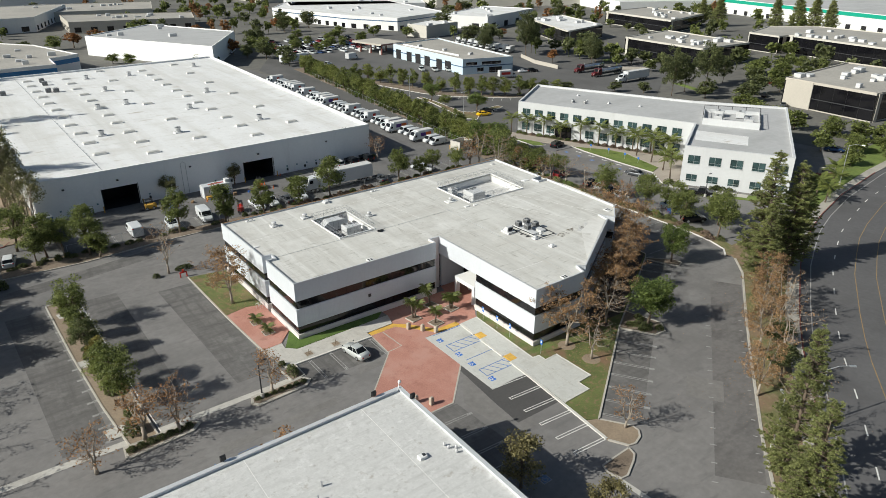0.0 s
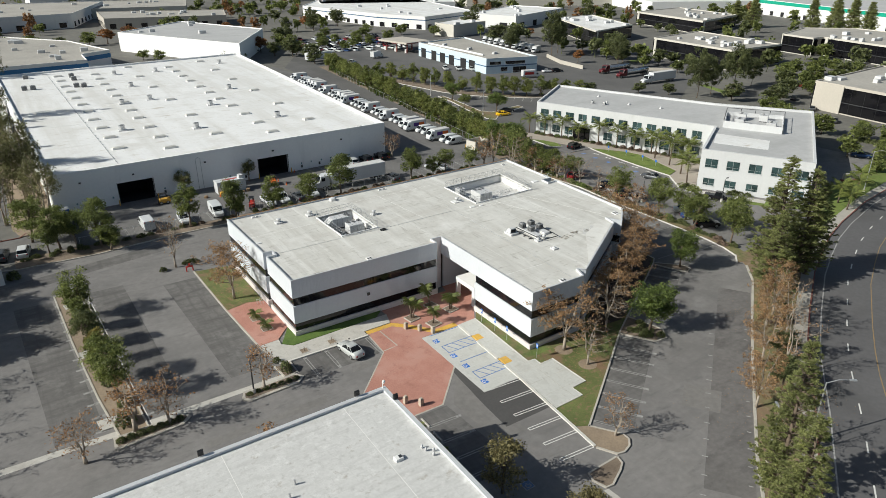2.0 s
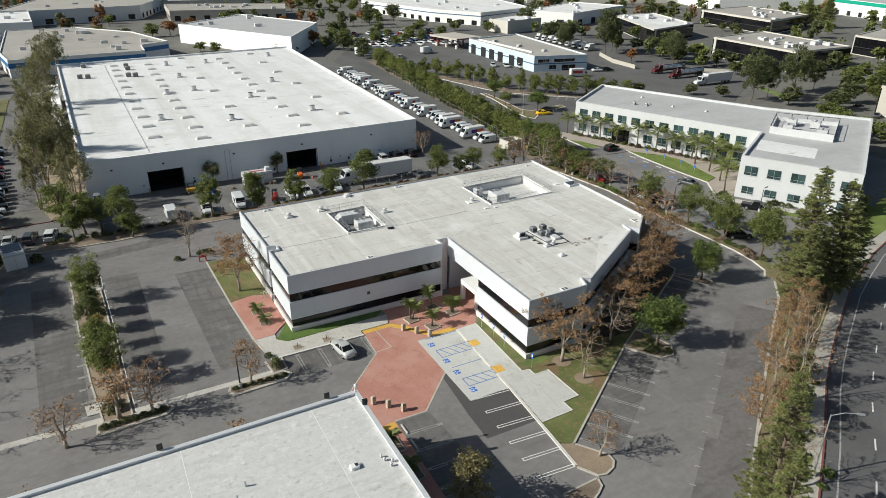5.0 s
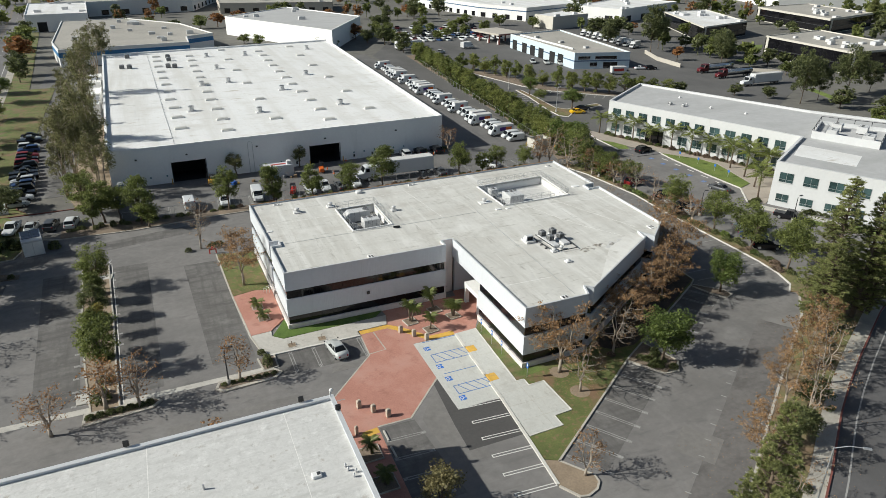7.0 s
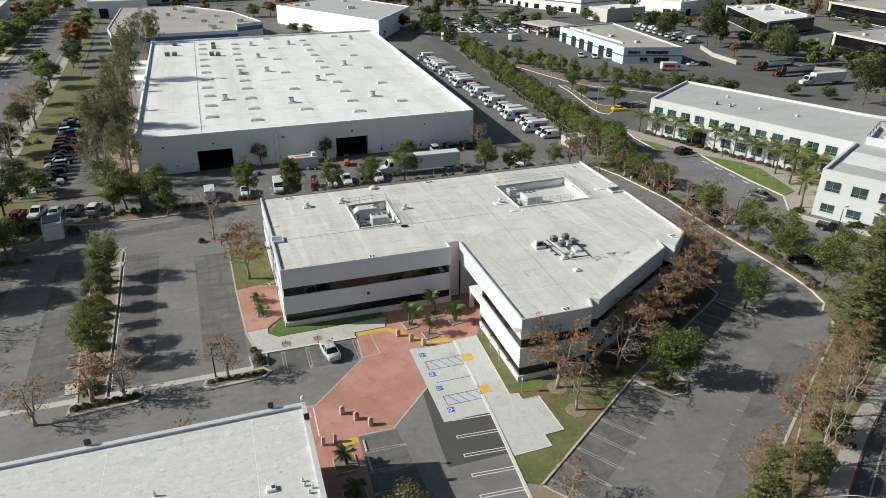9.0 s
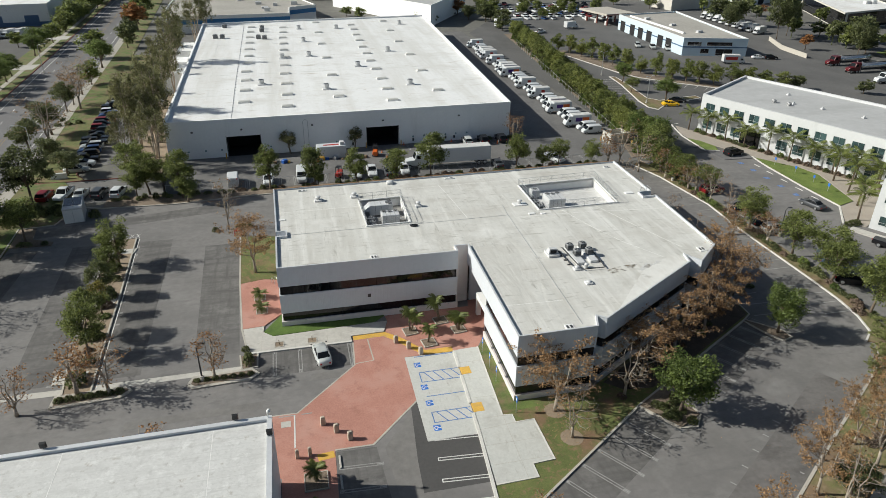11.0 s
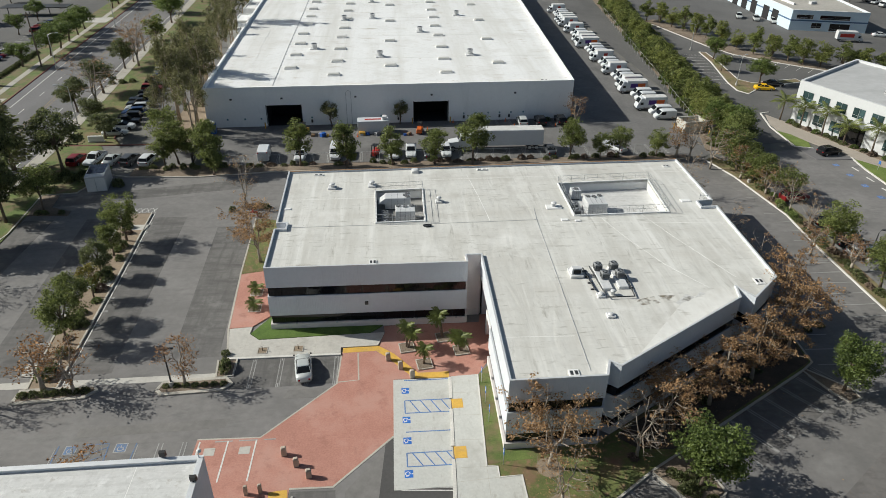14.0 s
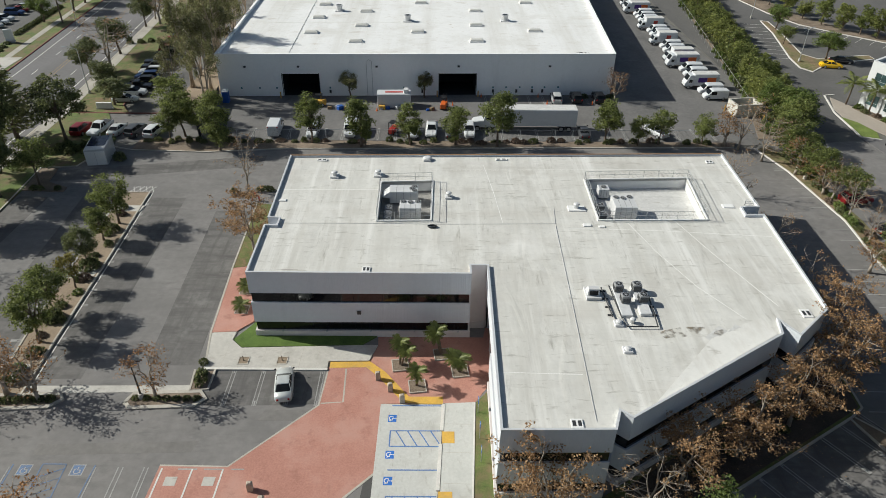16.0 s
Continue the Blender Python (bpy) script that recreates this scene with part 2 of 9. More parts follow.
WALL_TAN = mat("tan_wall", (0.48, 0.445, 0.39), 0.85, var=0.08, coarse=0.12, fine=2)
WALL_BLUEGREY = mat("pale_blue_wall", (0.55, 0.66, 0.74), 0.8, var=0.05, coarse=0.12, fine=2)
BLUE_BAND = mat("blue_wall_band", (0.03, 0.16, 0.36), 0.6, var=0.1, coarse=0.3, fine=2)
BLUE_DARK = mat("dark_blue_band", (0.07, 0.13, 0.24), 0.6, var=0.1, coarse=0.3, fine=2)
GREEN_BAND = mat("green_stripe", (0.01, 0.33, 0.22), 0.6, var=0.08, coarse=0.3, fine=2)
COPING = mat("metal_coping", (0.70, 0.71, 0.72), 0.45, 0.3, var=0.08, coarse=0.5, fine=3)
COPING_RUST = mat("rusty_coping", (0.32, 0.19, 0.10), 0.7, 0.2, var=0.3, coarse=0.3, fine=3)
DARK_GLASS = mat("dark_strip_glass", (0.008, 0.008, 0.010), 0.06, var=0.3, coarse=0.3, fine=0.9, rand=0.4)
GREEN_GLASS = mat("green_glass", (0.045, 0.078, 0.080), 0.06, var=0.5, coarse=0.4, fine=1.2, rand=0.6)
BLACK = mat("black_frame", (0.015, 0.015, 0.016), 0.5, var=0.2, coarse=0.5, fine=3)
# near-black colour in place of the shade inside doors and openings
VOID = mat("painted_dark_interior", (0.018, 0.018, 0.02), 0.95, var=0.3, coarse=0.3, fine=2)
METAL = mat("galvanised_metal", (0.52, 0.53, 0.54), 0.42, 0.6, var=0.12, coarse=1, fine=5)
METAL_DARK = mat("dark_metal", (0.06, 0.062, 0.066), 0.5, 0.4, var=0.2, coarse=1, fine=5)
HVAC = mat("hvac_casing", (0.60, 0.605, 0.61), 0.55, 0.05, var=0.1, coarse=0.6, fine=3, rand=0.3)
HVAC_DARK = mat("condenser_casing", (0.23, 0.235, 0.24), 0.6, 0.2, var=0.2, coarse=1, fine=5)
SKYLIGHT = mat("skylight_dome", (0.60, 0.59, 0.55), 0.3, var=0.12, coarse=0.3, fine=3, rand=0.4)
WOOD = mat("timber", (0.24, 0.16, 0.09), 0.8, var=0.3, coarse=0.6, fine=6)
RUBBER = mat("tyre_rubber", (0.02, 0.02, 0.021), 0.85, var=0.2, coarse=1, fine=6)
RIM = mat("wheel_rim", (0.45, 0.46, 0.47), 0.35, 0.7, var=0.1, coarse=1, fine=6)
CAR_GLASS = mat("car_glass", (0.012, 0.014, 0.016), 0.08, var=0.2, coarse=1, fine=4, spec=0.22)
LAMP_RED = mat("tail_light", (0.35, 0.01, 0.01), 0.25, var=0.1)
LAMP_CLEAR = mat("head_light", (0.70, 0.72, 0.74), 0.15, var=0.05)
BARK = mat("grey_brown_bark", (0.15, 0.115, 0.085), 0.95, var=0.3, coarse=0.8, fine=7, bump=0.5)
BARK_PALE = mat("pale_sycamore_bark", (0.33, 0.285, 0.235), 0.9, var=0.3, coarse=0.9, fine=5, bump=0.3)
BARK_EUC = mat("pale_eucalyptus_bark", (0.40, 0.33, 0.26), 0.9, var=0.3, coarse=0.5, fine=4, bump=0.3)
LEAF = mat("evergreen_leaf", (0.088, 0.116, 0.034), 0.6, var=0.35, coarse=0.15, fine=1.2, col2=(0.235, 0.265, 0.080), island=True, translucent=0.48)
LEAF_DEEP = mat("deep_green_leaf", (0.068, 0.086, 0.036), 0.55, var=0.35, coarse=0.15, fine=1.2, col2=(0.16, 0.178, 0.070), island=True, translucent=0.42)
LEAF_FRESH = mat("fresh_green_leaf", (0.075, 0.116, 0.030), 0.55, var=0.3, coarse=0.15, fine=1.2, col2=(0.19, 0.24, 0.066), island=True, translucent=0.48)
LEAF_YELLOW = mat("yellow_green_leaf", (0.12, 0.115, 0.028), 0.6, var=0.3, coarse=0.15, fine=1.2, col2=(0.22, 0.19, 0.045), island=True, translucent=0.35)
LEAF_LIME = mat("light_green_leaf", (0.115, 0.145, 0.038), 0.6, var=0.3, coarse=0.15, fine=1.2, col2=(0.28, 0.30, 0.086), island=True, translucent=0.48)
LEAF_TURN = mat("olive_brown_leaf", (0.125, 0.112, 0.048), 0.65, var=0.3, coarse=0.2, fine=1.2, col2=(0.27, 0.235, 0.105), island=True, translucent=0.4)
LEAF_BROWN = mat("autumn_brown_leaf", (0.185, 0.108, 0.053), 0.75, var=0.38, coarse=0.3, fine=1.5, col2=(0.40, 0.25, 0.125), island=True, translucent=0.35)
LEAF_RED = mat("autumn_red_leaf", (0.19, 0.105, 0.048), 0.75, var=0.35, coarse=0.3, fine=1.5, col2=(0.36, 0.20, 0.09), island=True, translucent=0.35)
LEAF_ORANGE = mat("orange_autumn_leaf", (0.21, 0.10, 0.04), 0.75, var=0.35, coarse=0.3, fine=1.5, col2=(0.35, 0.175, 0.07), island=True, translucent=0.4)
LEAF_EUC = mat("eucalyptus_leaf", (0.110, 0.113, 0.049), 0.65, var=0.35, coarse=0.15, fine=1.2, col2=(0.228, 0.224, 0.102), island=True, translucent=0.42)
NEEDLE = mat("pine_needle", (0.185, 0.210, 0.085), 0.7, var=0.3, coarse=0.2, fine=1.2, col2=(0.35, 0.37, 0.145), island=True, translucent=0.5)
PALM_LEAF = mat("palm_leaf", (0.075, 0.105, 0.028), 0.5, var=0.3, coarse=0.4, fine=2, col2=(0.21, 0.235, 0.062), translucent=0.35)
# grime and the well's deep shade together in one dark grey
WELL_FLOOR = mat("grimy_shaded_well_floor", (0.24, 0.235, 0.225), 0.9, var=0.3, coarse=0.6, fine=3)
TWIG = mat("dry_twigs", (0.16, 0.115, 0.085), 0.95, var=0.3, coarse=0.3, fine=2, island=True)


def paint(name, col, metal=0.0, rough=0.3):
    return mat(name, col, rough, metal, var=0.06, coarse=0.4, fine=3)


CAR_WHITE = paint("white_car_paint", (0.62, 0.635, 0.65))
CAR_SILVER = paint("silver_car_paint", (0.58, 0.60, 0.59), 0.25)
CAR_BLACK = paint("black_car_paint", (0.012, 0.012, 0.014), 0.1, 0.2)
CAR_GREY = paint("grey_car_paint", (0.10, 0.105, 0.115), 0.4)
CAR_RED = paint("red_car_paint", (0.20, 0.014, 0.018), 0.1)
CAR_MAROON = paint("maroon_cab_paint", (0.11, 0.010, 0.014), 0.1)
CAR_BLUE = paint("blue_car_paint", (0.03, 0.07, 0.19), 0.3)
CAR_YELLOW = paint("yellow_car_paint", (0.80, 0.48, 0.01))
ORANGE = paint("orange_paint", (0.65, 0.13, 0.02), 0, 0.5)
RED_PAINT = paint("red_machine_paint", (0.42, 0.03, 0.02), 0, 0.5)
BLUE_PAINT = paint("blue_plastic", (0.02, 0.10, 0.40), 0, 0.5)
PURPLE = paint("purple_marking", (0.07, 0.02, 0.20), 0, 0.5)
CHROME = paint("polished_tank", (0.62, 0.63, 0.64), 0.85, 0.22)
SOLAR = mat("solar_panel", (0.015, 0.02, 0.045), 0.12, var=0.2, coarse=1, fine=4)
# ---------------------------------------------------------------- mesh helpers
class Geo:
    """Collects vertices and faces of one mesh."""

    def __init__(self):
        self.v, self.f = [], []

    def add(self, verts, faces):
        n = len(self.v)
        self.v += [tuple(p) for p in verts]
        self.f += [tuple(i + n for i in q) for q in faces]
        return self

    def box(self, x0, y0, z0, x1, y1, z1):
        return self.prism([(x0, y0), (x1, y0), (x1, y1), (x0, y1)], z0, z1)

    def prism(self, poly, z0, z1, taper=None):
        n = len(poly)
        if sum(a[0] * b[1] - b[0] * a[1] for a, b in zip(poly, poly[1:] + poly[:1])) < 0:
            poly = poly[::-1]
            taper = taper[::-1] if taper else None
        top = taper or poly
        vs = [(x, y, z0) for x, y in poly] + [(x, y, z1) for x, y in top]
        fs = [tuple(range(n - 1, -1, -1)), tuple(range(n, 2 * n))]
        fs += [(i, (i + 1) % n, n + (i + 1) % n, n + i) for i in range(n)]
        return self.add(vs, fs)

    def bevel_box(self, x0, y0, z0, x1, y1, z1, b):
        """A box with its top edges and uprights chamfered."""
        def ring(d, e):
            return [(x0 + d + e, y0 + d), (x1 - d - e, y0 + d), (x1 - d, y0 + d + e), (x1 - d, y1 - d - e),
                    (x1 - d - e, y1 - d), (x0 + d + e, y1 - d), (x0 + d, y1 - d - e), (x0 + d, y0 + d + e)]
        return self.rings([[(x, y, z0) for x, y in ring(0, b)], [(x, y, z1 - b) for x, y in ring(0, b)],
                           [(x, y, z1) for x, y in ring(b, b * 0.6)]])

    def obox(self, cx, cy, lx, ly, z0, z1, deg=0.0):
        c, s = math.cos(radians(deg)), math.sin(radians(deg))
        return self.prism([(cx + c * a * lx / 2 - s * b * ly / 2, cy + s * a * lx / 2 + c * b * ly / 2)
                           for a, b in ((-1, -1), (1, -1), (1, 1), (-1, 1))], z0, z1)

    def rings(self, loops, close=True):
        """Skins equal loops of points, capped at both ends."""
        n = len(loops[0])
        vs = [p for lp in loops for p in lp]
        fs = []
        for k in range(len(loops) - 1):
            fs += [(k * n + i, k * n + (i + 1) % n, (k + 1) * n + (i + 1) % n, (k + 1) * n + i) for i in range(n)]
        if close:
            fs += [tuple(range(n - 1, -1, -1)), tuple(range((len(loops) - 1) * n, len(loops) * n))]
        return self.add(vs, fs)

    def cyl(self, x, y, z0, z1, r0, r1=None, n=12):
        r1 = r0 if r1 is None else r1
        lp = lambda r, z: [(x + r * math.cos(2 * math.pi * i / n), y + r * math.sin(2 * math.pi * i / n), z) for i in range(n)]
        return self.rings([lp(r0, z0), lp(r1, z1)])

    def tube(self, pts, radii, n=6):
        """A tapered tube along points."""
        loops = []
        for i, p in enumerate(pts):
            p = Vector(p)
            d = (Vector(pts[min(i + 1, len(pts) - 1)]) - Vector(pts[max(i - 1, 0)])).normalized()
            a = d.orthogonal().normalized() if abs(d.z) < 0.9 else d.cross(Vector((0, 1, 0))).normalized()
            b = d.cross(a)
            r = radii[i] if isinstance(radii, (list, tuple)) else radii
            loops.append([tuple(p + (a * math.cos(2 * math.pi * k / n) + b * math.sin(2 * math.pi * k / n)) * r) for k in range(n)])
        return self.rings(loops)

    def strip(self, pts, w, z0, z1):
        """A ribbon w wide along points of the plan, from z0 to z1 high."""
        left, right = [], []
        for i, p in enumerate(pts):
            a, b = pts[max(i - 1, 0)], pts[min(i + 1, len(pts) - 1)]
            dx, dy = b[0] - a[0], b[1] - a[1]
            k = math.hypot(dx, dy)
            nx, ny = -dy / k * w / 2, dx / k * w / 2
            left.append((p[0] + nx, p[1] + ny))
            right.append((p[0] - nx, p[1] - ny))
        for i in range(len(pts) - 1):
            self.prism([right[i], right[i + 1], left[i + 1], left[i]], z0, z1)
        return self

    def mesh(self, name, material=None, smooth=False):
        me = bpy.data.meshes.new(name)
        me.from_pydata(self.v, [], self.f)
        if material:
            me.materials.append(material)
        if smooth:
            me.polygons.foreach_set("use_smooth", [True] * len(me.polygons))
        me.update()
        return me


def part(name, g, material, parent, label="", smooth=False):
    """One mesh under a thing or a part; g is a Geo or a finished mesh."""
    ob = new(name, g.mesh(name, material, smooth) if isinstance(g, Geo) else g)
    ob.parent = parent
    if label:
        ob["label"] = label
    return ob


def thing(name, label, category, x=0.0, y=0.0, z=0.0, turn=0.0, group="", kind=""):
    ob = new(name)
    ob.empty_display_size = 0.3
    ob.matrix_basis = pose(x, y, z, 0, 0, turn)
    return tagged(ob, label, category, group, kind)


def solid(name, g, material, label, category, group="", kind="", x=0.0, y=0.0, z=0.0, turn=0.0, smooth=False):
    """A thing that is one mesh."""
    ob = new(name, g.mesh(name, material, smooth) if isinstance(g, Geo) else g)
    ob.matrix_basis = pose(x, y, z, 0, 0, turn)
    return tagged(ob, label, category, group, kind)


def sheet(outer, holes, z, depth):
    """A flat slab with holes, as a Geo."""
    bm = bmesh.new()
    edges = []
    for loop in [outer] + holes:
        vs = [bm.verts.new((x, y, z)) for x, y in loop]
        edges += [bm.edges.new((vs[i], vs[(i + 1) % len(vs)])) for i in range(len(vs))]
    bmesh.ops.triangle_fill(bm, use_beauty=True, edges=edges)
    bm.verts.index_update()
    g = Geo()
    for f in bm.faces:
        q = [tuple(v.co) for v in f.verts]
        if f.normal.z < 0:
            q.reverse()
        g.add(q, [tuple(range(len(q)))])
    bm.free()
    for loop in [outer] + holes:
        for a, b in zip(loop, loop[1:] + loop[:1]):
            g.add([(*a, z), (*b, z), (*b, z - depth), (*a, z - depth)], [(0, 1, 2, 3)])
    return g


def offset(poly, d):
    """The outline moved inwards by d (anticlockwise outline)."""
    out = []
    n = len(poly)
    for i in range(n):
        a, b, c = (Vector(poly[k % n]) for k in (i - 1, i, i + 1))
        e, f = (b - a).normalized(), (c - b).normalized()
        ne, nf = Vector((-e.y, e.x)), Vector((-f.y, f.x))
        m = (ne + nf) / max(0.25, 1 + ne.dot(nf))
        out.append(tuple(b + m * d))
    return out


def band(poly, i, z0, z1, set_in, thick):
    """One wall of an outline, mitred at its ends."""
    n = len(poly)
    o, q = offset(poly, set_in), offset(poly, set_in + thick)
    j = (i + 1) % n
    return Geo().prism([o[i], o[j], q[j], q[i]], z0, z1)


def leaves(pts, size, rng, flat=0.0):
    """Lozenge leaves at the points (n x 3), random turn; returns a Geo."""
    n = len(pts)
    pts = np.asarray(pts, float)
    a = rng.normal(size=(n, 3))
    a[:, 2] *= 1 - flat
    a /= np.linalg.norm(a, axis=1)[:, None] + 1e-9
    b = np.cross(a, rng.normal(size=(n, 3)))
    b /= np.linalg.norm(b, axis=1)[:, None] + 1e-9
    s = size * rng.uniform(0.6, 1.3, size=(n, 1))
    v = np.stack([pts - a * s, pts + b * s * 0.55, pts + a * s, pts - b * s * 0.55], 1).reshape(-1, 3)
    g = Geo()
    g.v = list(map(tuple, v.tolist()))
    g.f = [(4 * i, 4 * i + 1, 4 * i + 2, 4 * i + 3) for i in range(n)]
    return g
# ---------------------------------------------------------------- ground, roads, paving
g = Geo()
STEP = [-2600, -1200, -500, -200, 0, 200, 500, 1200, 2600]
for i in range(8):
    for j in range(8):
        g.add([(STEP[i], STEP[j], -0.05), (STEP[i + 1], STEP[j], -0.05), (STEP[i + 1], STEP[j + 1], -0.05), (STEP[i], STEP[j + 1], -0.05)], [(0, 1, 2, 3)])
solid("ground", g, GROUND, "flat grey urban ground reaching to the horizon", "ground", kind="structure")


ASPHALT_LOT_DARK = mat("asphalt_lot_dark", (0.118, 0.115, 0.112), 0.9, var=0.2, coarse=0.07, fine=1.5, stain=((0.085, 0.083, 0.081), 0.06, 0.5, 0.7, (1, 0.5, 1)))


def flat(name, poly, z, material, label, category, kind="structure", base=-0.04):
    return solid(name, Geo().prism(poly, base, z), material, label, category, kind=kind)


def kerb(name, pts, label="weathered concrete kerb along the asphalt", material=None, w=0.2, h=0.15):
    return solid(name, Geo().strip(pts, w, -0.03, h), material or KERB, label, "kerb", kind="structure")


flat("parking_lot", [(-47, -14), (-41, 44), (-30, 45.5), (72, 47), (150, 60), (150, -8), (100, -15), (70, -21), (24, -53), (10, -90), (-70, -90), (-49, -40)],
     0.0, ASPHALT, "worn grey asphalt parking lot with oil stains", "parking lot")
flat("service_yard", [(-47, 47), (-46, 58.5), (-27, 58.8), (-27, 67.5), (-46, 67.5), (-46, 215), (-22, 215), (-22, 67.6), (52.3, 70), (60, 215), (78, 215), (78, 130), (80, 52), (72, 47.8)],
     0.0, ASPHALT_YARD, "dark asphalt service yard around the warehouse", "yard")
flat("north_lot", [(80, 52.5), (79, 130), (80, 210), (130, 300), (240, 300), (240, 118), (151, 60.5)], 0.0, ASPHALT_LOT_DARK,
     "grey asphalt of the truck yard and side road", "parking lot")

# west street
W_MID = [(-57, -150), (-57.6, -40), (-57.8, 20), (-58, 60), (-59.5, 85), (-61.5, 112), (-67, 200), (-84, 432), (-110, 700), (-150, 1100)]
solid("road_west", Geo().strip(W_MID, 17.5, -0.04, 0.01), ASPHALT_ROAD, "grey asphalt street with lane markings", "road", kind="structure")


def shifted(pts, d):
    out = []
    for i, p in enumerate(pts):
        a, b = pts[max(i - 1, 0)], pts[min(i + 1, len(pts) - 1)]
        k = math.hypot(b[0] - a[0], b[1] - a[1])
        out.append((p[0] + (b[1] - a[1]) / k * d, p[1] - (b[0] - a[0]) / k * d))
    return out


def resample(pts, step):
    out, carry = [], 0.0
    for a, b in zip(pts, pts[1:]):
        k = math.hypot(b[0] - a[0], b[1] - a[1])
        s = carry
        while s < k:
            out.append((a[0] + (b[0] - a[0]) * s / k, a[1] + (b[1] - a[1]) * s / k))
            s += step
        carry = s - k
    return out


def dashes(name, pts, on, off, w, z, material, label):
    g = Geo()
    fine = resample(pts, 0.5)
    n_on, n_all = int(on * 2), int((on + off) * 2)
    for i in range(0, len(fine) - n_on, n_all):
        g.strip([fine[i], fine[i + n_on]], w, 0.0, z)
    return solid(name, g, material, label, "road marking", kind="structure")


for d, nm in ((-0.35, "west_inner"), (0.35, "west_outer")):
    solid("centre_line", Geo().strip(shifted(W_MID, d), 0.14, 0.0, 0.016), PAINT_YELLOW_WORN, "double yellow centre line", "road marking", kind="structure")
for d in (-7.2, 7.2):
    solid("edge_line", Geo().strip(shifted(W_MID, d), 0.16, 0.0, 0.016), PAINT_WHITE, "solid white edge line", "road marking", kind="structure")
for d in (-3.9, 3.9):
    dashes("lane_dashes", shifted(W_MID, d), 3.0, 9.0, 0.14, 0.016, PAINT_WHITE, "broken white lane line")
kerb("kerb_west", shifted(W_MID, 8.9), w=0.25)
solid("pavement_west", Geo().strip(shifted(W_MID, 10.1), 2.1, -0.04, 0.13), CONCRETE_DULL, "pale concrete pavement beside the street", "pavement", kind="structure")
solid("verge_west", Geo().strip(shifted(W_MID, 14.2), 6.1, -0.04, 0.10), GRASS, "mown grass verge beside the pavement", "grass", kind="structure")
kerb("kerb_west", shifted(W_MID, -9.6), "brown-stained kerb across the street", PAINT_RED, w=0.25)
solid("gutter_west", Geo().strip(shifted(W_MID, -9.1), 0.7, -0.04, 0.014), ASPHALT_ROAD, "gutter strip across the street", "road", kind="structure")
solid("verge_west", Geo().strip(shifted(W_MID, -11.2), 2.9, -0.04, 0.10), GRASS, "narrow grass strip between kerb and pavement", "grass", kind="structure")
solid("pavement_west", Geo().strip(shifted(W_MID, -13.4), 1.5, -0.04, 0.13), CONCRETE_DULL, "grey pavement across the street", "pavement", kind="structure")
solid("verge_west", Geo().strip(shifted(W_MID, -16.6), 4.9, -0.04, 0.10), GRASS, "sunlit lawn across the street", "grass", kind="structure")
flat("west_parking", [(-77.5, -60), (-78.0, 60), (-80.5, 112), (-88, 232), (-94, 244), (-220, 232), (-220, -60)], 0.0, ASPHALT_LOT_DARK, "dark grey asphalt lot across the street", "parking lot")
for y in (66.0, 84.0, 170.0, 226.0):
    x = -60.5 - max(0, y - 85) * 0.066
    flat("drive_apron", [(x - 9.4, y - 4), (x - 21, y - 3.2), (x - 21, y + 3.2), (x - 9.4, y + 4)], 0.137, CONCRETE, "pale concrete apron of a drive across the street", "pavement")
for k in range(24):
    y = 100 + k * 2.8
    solid("bay_line", Geo().strip([(-85.0 - (y - 100) * 0.06, y), (-90.0 - (y - 100) * 0.06, y)], 0.12, -0.002, 0.012), PAINT_WHITE, "white line between bays across the street", "road marking", kind="structure")

# east road, bending to the east
# dark asphalt grey, lowered further to take in the verge trees' shadows
ASPHALT_EAST = mat("asphalt_worn_shaded_road", (0.112, 0.109, 0.111), 0.9, var=0.18, coarse=0.07, fine=1.5, bump=0.2, stain=((0.085, 0.083, 0.083), 0.08, 0.5, 0.7, (1, 1, 1)))
E_IN = [(-40, -96.5), (0, -72.6), (14.5, -64.0), (29.6, -55.2), (42.9, -47.0), (51.8, -41.1), (57.2, -37.9), (64.2, -34.1), (76.8, -27.7), (85.2, -24.2), (93.6, -21.0), (102.5, -18.5), (117, -15.4), (139, -12.6), (175, -10), (260, -8), (420, -8)]
solid("road_east", Geo().strip(shifted(E_IN, 9.5), 19.0, -0.04, 0.012), ASPHALT_EAST, "wide curving grey asphalt road with worn surface, darkened for tree shade", "road", kind="structure")
for d in (7.7, 10.7):
    solid("centre_line", Geo().strip(shifted(E_IN, d), 0.12, 0.0, 0.018), PAINT_YELLOW_WORN, "faded yellow line beside the turning lane", "road marking", kind="structure")
for d in (1.4, 17.4):
    solid("edge_line", Geo().strip(shifted(E_IN, d), 0.16, 0.0, 0.018), PAINT_FADED, "faded white edge line", "road marking", kind="structure")
for d in (4.6, 14.0):
    dashes("lane_dashes", shifted(E_IN, d), 2.0, 5.3, 0.16, 0.018, PAINT_WHITE, "broken white lane line")
kerb("kerb_east", shifted(E_IN, -0.15), "concrete kerb along the curving road", w=0.3)
solid("red_kerb", Geo().strip(shifted(E_IN[3:14], -0.10), 0.20, 0.10, 0.156), PAINT_RED, "red-painted top of the road kerb", "kerb", kind="structure")
solid("pavement_east", Geo().strip(shifted(E_IN, -1.12), 1.65, -0.04, 0.13), CONCRETE_DULL, "pale concrete pavement beside the curving road", "pavement", kind="structure")
solid("pavement_far", Geo().strip(shifted(E_IN, 20.4), 2.3, -0.04, 0.13), CONCRETE, "pale concrete pavement across the road", "pavement", kind="structure")
